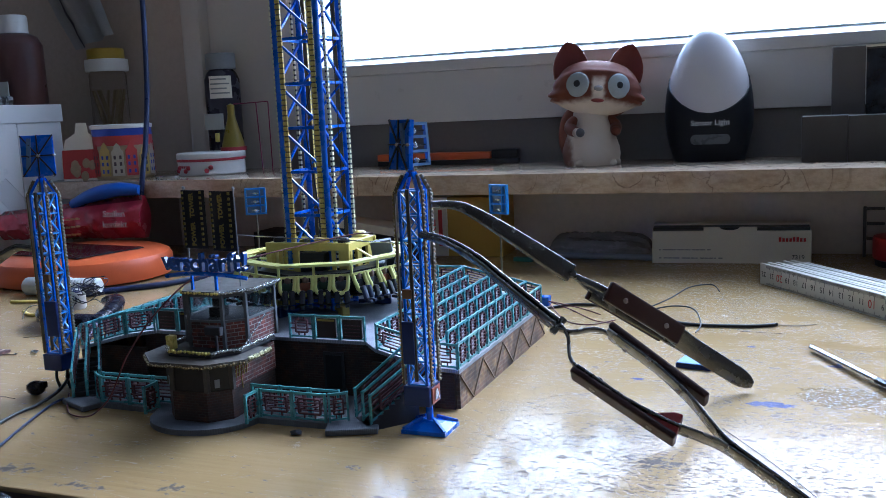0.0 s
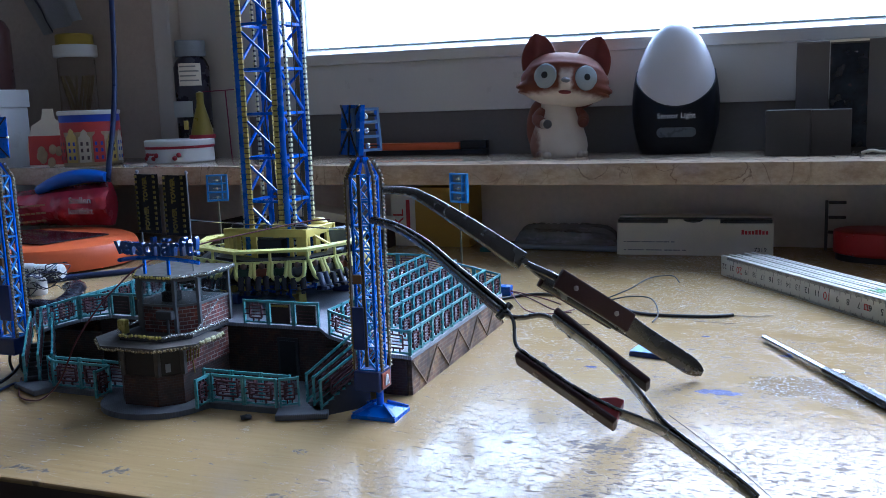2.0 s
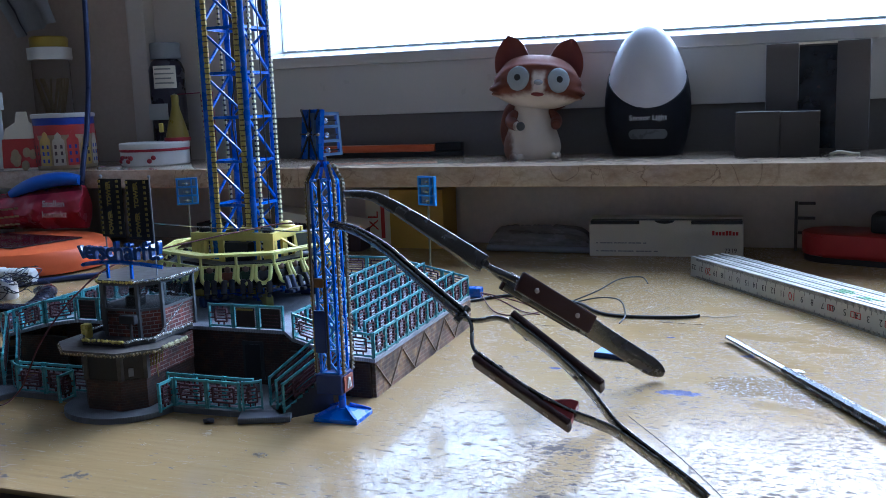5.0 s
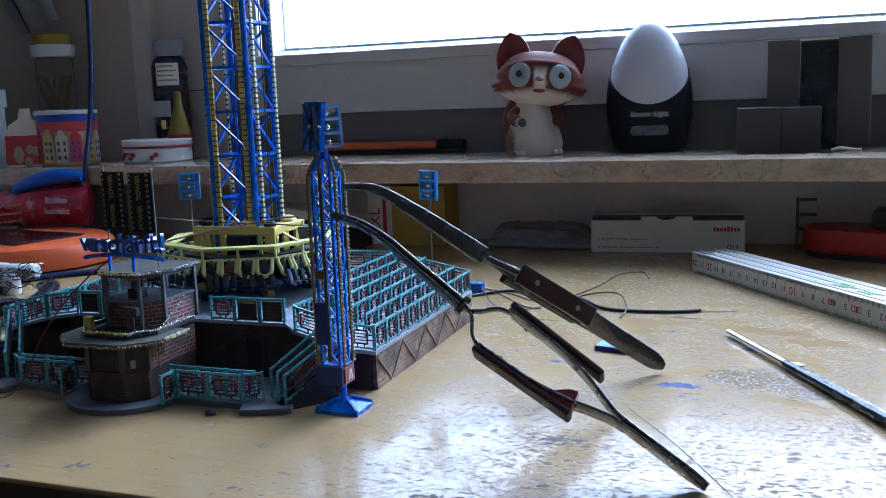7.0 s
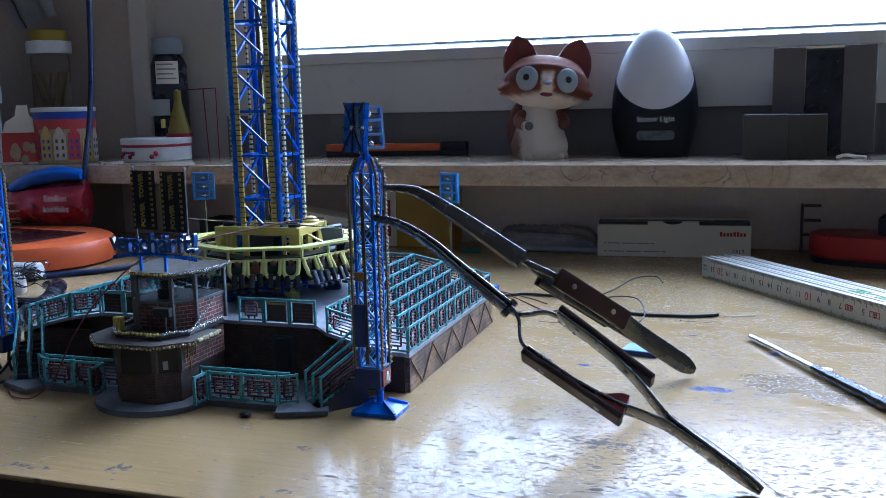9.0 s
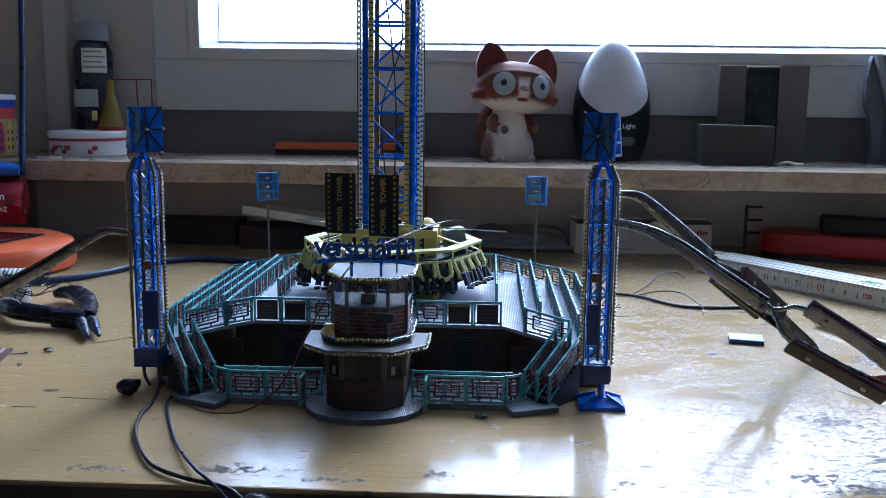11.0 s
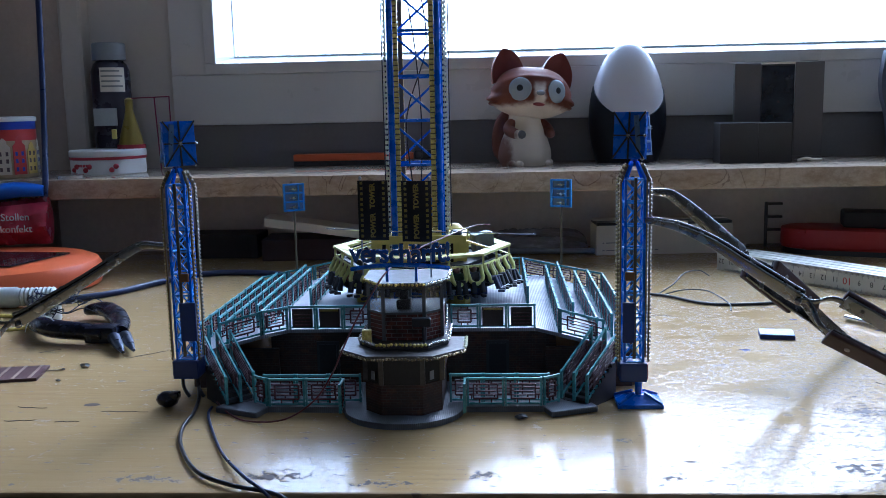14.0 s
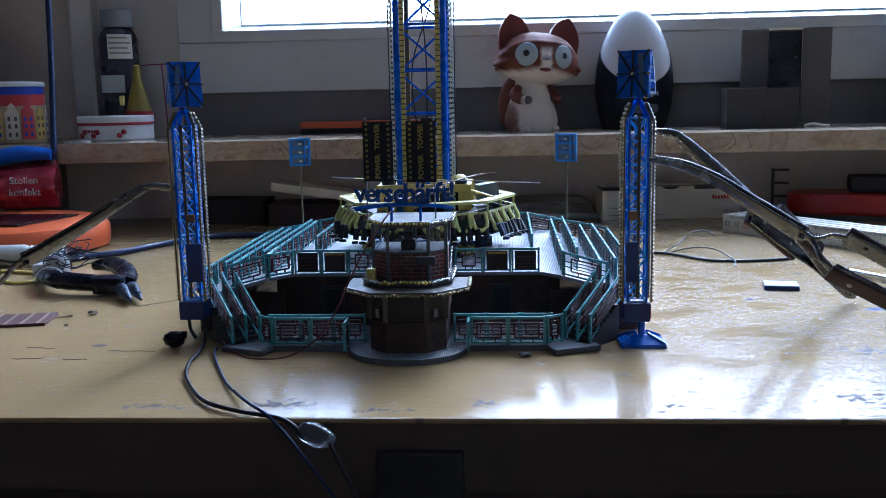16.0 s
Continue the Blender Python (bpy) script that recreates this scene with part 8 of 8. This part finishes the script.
    for i in range(n + 1):
        f = i / n
        x = -0.105 + 0.180 * f
        col_f, col_b = [], []
        for k in range(rows + 1):
            g = k / rows
            puff = 0.020 * math.sin(math.pi * min(1, g * 0.9 + 0.05)) * math.sin(math.pi * (0.08 + 0.84 * f)) ** 0.5
            z = g * (0.028 + 0.015 * f) + (0.0016 * (i % 2) if k == rows else 0)
            wr = 0.0050 * noise.noise(Vector((x * 70, g * 4, 1.7))) + 0.0028 * noise.noise(Vector((x * 190, g * 9, 4.1)))
            col_f.append(bm.verts.new((x, -puff - 0.0006 + wr, z)))
            col_b.append(bm.verts.new((x, min(0.012, puff) + 0.0006, z)))
        front.append(col_f), back.append(col_b)
    for side in (front, back):
        for i in range(n):
            for k in range(rows):
                fc = bm.faces.new((side[i][k], side[i + 1][k], side[i + 1][k + 1], side[i][k + 1]))
                fc.material_index = 1 if k == rows - 1 else 0
    for i in range(n):
        for k in (0, rows):
            bm.faces.new((front[i][k], front[i + 1][k], back[i + 1][k], back[i][k]))
    for i in (0, n):
        for k in range(rows):
            bm.faces.new((front[i][k], front[i][k + 1], back[i][k + 1], back[i][k]))
    part("film", bm, [BAG_RED, BAG_DARK], s, "shiny red film", smooth=50)
    for word, z, x in (("Stollen", 0.0270, 0.050), ("konfekt", 0.0160, 0.050)):
        me = text_mesh(word, 0.0092, 0.0002, WHITE_INK, "lettering")
        part("lettering", me, None, s, "white lettering", m=pose(x, -0.0190, z, 90))
    for i in range(3):
        bm = bmesh.new()
        for q in range(8):
            box(bm, -0.035 + q * 0.0060, -0.030 + q * 0.0060, -0.0222, -0.0218, 0.003 + i * 0.008 + q * 0.0005, 0.005 + i * 0.008 + q * 0.0005)
        part("script_bar", bm, BAG_GOLD, s, "gold script line as bars")
    bm = bmesh.new()
    tube(bm, curve_pts([(-0.040, 0, 0.0), (-0.014, 0, 0.006), (0.015, 0, 0.007), (0.040, 0, 0.002)], 6), [0.007 + 0.004 * math.sin(math.pi * i / 18) for i in range(19)], 14, flat=0.7)
    piece("blue_scoop", bm, BLUE_SCOOP, "blue plastic scoop lying on the bag", "scoop", smooth=50, m=pose(-0.408, 0.300, 0.0680, 0, -8, 10))
    bm = bmesh.new()
    box(bm, -0.010, 0.010, -0.0006, 0.0006, 0, 0.075, bevel=0.0003)
    st = piece("clear_strip", bm, glass("clear_strip_plastic", (0.9, 0.9, 0.9), 0.08), "clear plastic strip leaning on the bag", "plastic strip", m=pose(-0.452, 0.262, 0.0300, 0, -38, 25))
    # blue cable hanging down beside the window
    wire("hanging_cable", [(-0.3760, 0.3520, 0.60), (-0.3790, 0.3520, 0.34), (-0.3815, 0.3490, 0.20), (-0.3770, 0.3330, 0.13), (-0.3690, 0.3115, 0.088), (-0.3710, 0.3085, 0.062), (-0.3760, 0.3100, 0.045), (-0.3850, 0.330, 0.0325)], 0.0028, CABLE_BLUE, "dark blue cable hanging down beside the window", "cable")
    # curved housing at the far end of the sill: pale rim, dark hollow side
    e = thing("curved_housing", "pale grey curved housing with a dark side on the sill", "housing", pose(0.4410, 0.430, 0.1920))
    low = -0.1075
    rim = [(0.0, -0.0006), (0.0066, -0.0195), (0.0148, -0.0441), (0.0189, -0.0687), (0.0209, low)]
    hollow = [(-0.0016, -0.0072), (-0.0041, -0.0236), (-0.0045, -0.0338), (-0.0025, -0.0482), (0.0014, -0.0605), (0.0045, -0.0769), (0.0062, low)]

    def plate(poly, y0, y1):
        bm = bmesh.new()
        lo, hi = [bm.verts.new((x, y0, z)) for x, z in poly], [bm.verts.new((x, y1, z)) for x, z in poly]
        bm.faces.new(lo), bm.faces.new(hi)
        for q in range(len(poly)):
            w = (q + 1) % len(poly)
            bm.faces.new((lo[q], lo[w], hi[w], hi[q]))
        return bm
    part("rim", plate([(x + 0.0052, z) for x, z in rim[::-1]] + rim, -0.006, 0.012), HOUSING_PALE, e, "pale grey rim")
    part("side_face", plate(hollow + rim[::-1], 0.002, 0.012), HOUSING_SIDE, e, "dark grey side")
    part("panel", plate([(x + 0.0053, z) for x, z in rim[::-1]] + [(0.070, 0.0), (0.070, low)], 0.000, 0.012), HOUSING_SIDE, e, "grey violet panel")


LAMINATE = paint("white_laminate", (0.86, 0.86, 0.85), 0.35, stain=30, vary=0.04, relief=0.05)
HOUSING_PALE = paint("pale_grey_shell", (0.30, 0.30, 0.31), 0.45, stain=40, vary=0.06)
HOUSING_SIDE = paint("grey_violet_shell", (0.11, 0.11, 0.13), 0.45, stain=40, vary=0.08)
BOTTLE_DARK = paint("dark_bottle", (0.035, 0.03, 0.045), 0.3, stain=40)
BROWN_BOTTLE = paint("red_brown_pigment", (0.085, 0.035, 0.030), 0.35, stain=40)
OLIVE = paint("dark_yellow_plastic", (0.24, 0.18, 0.02), 0.35, stain=60)
YELLOW_DULL = paint("dull_yellow_plastic", (0.42, 0.30, 0.03), 0.45, stain=60)
PINK = paint("dark_pink_wire", (0.22, 0.02, 0.07), 0.45)
CAN_TAN = paint("tan_print", (0.38, 0.28, 0.15), 0.45, stain=150, vary=0.35)
CAN_RED = paint("can_red_print", (0.42, 0.035, 0.03), 0.4, stain=90)
CAN_BLUE = paint("can_blue_print", (0.02, 0.05, 0.36), 0.4, stain=90)
CAN_YELLOW = paint("can_yellow_print", (0.52, 0.36, 0.08), 0.4, stain=90, vary=0.2)
CAN_CREAM = paint("can_cream_print", (0.55, 0.48, 0.35), 0.4, stain=90, vary=0.2)
CAN_DARK = paint("can_dark_print", (0.08, 0.05, 0.05), 0.4)
JAR = glass("clear_jar_plastic", (0.95, 0.93, 0.90), 0.12, 1.3)
PAPER_PRINT = paint("dark_print_on_paper", (0.10, 0.10, 0.13), 0.8, stain=120, vary=0.5)
GREY_PAPER = paint("grey_paper", (0.40, 0.39, 0.38), 0.8, stain=30, vary=0.15)
BAG_RED = paint("shiny_red_film", (0.46, 0.030, 0.060), 0.22, grain=140, relief=1.0, stain=40, vary=0.35, coat=0.6)
BAG_DARK = paint("dark_red_film", (0.16, 0.012, 0.02), 0.25, stain=40, vary=0.3, coat=0.3)
BAG_GOLD = paint("gold_print", (0.45, 0.22, 0.10), 0.4)
BLUE_SCOOP = paint("blue_scoop_plastic", (0.02, 0.12, 0.55), 0.4, stain=50)

fox_figurine()
sensor_light()
grey_boards()
cutter_knife()
cherry_tin()
left_group()
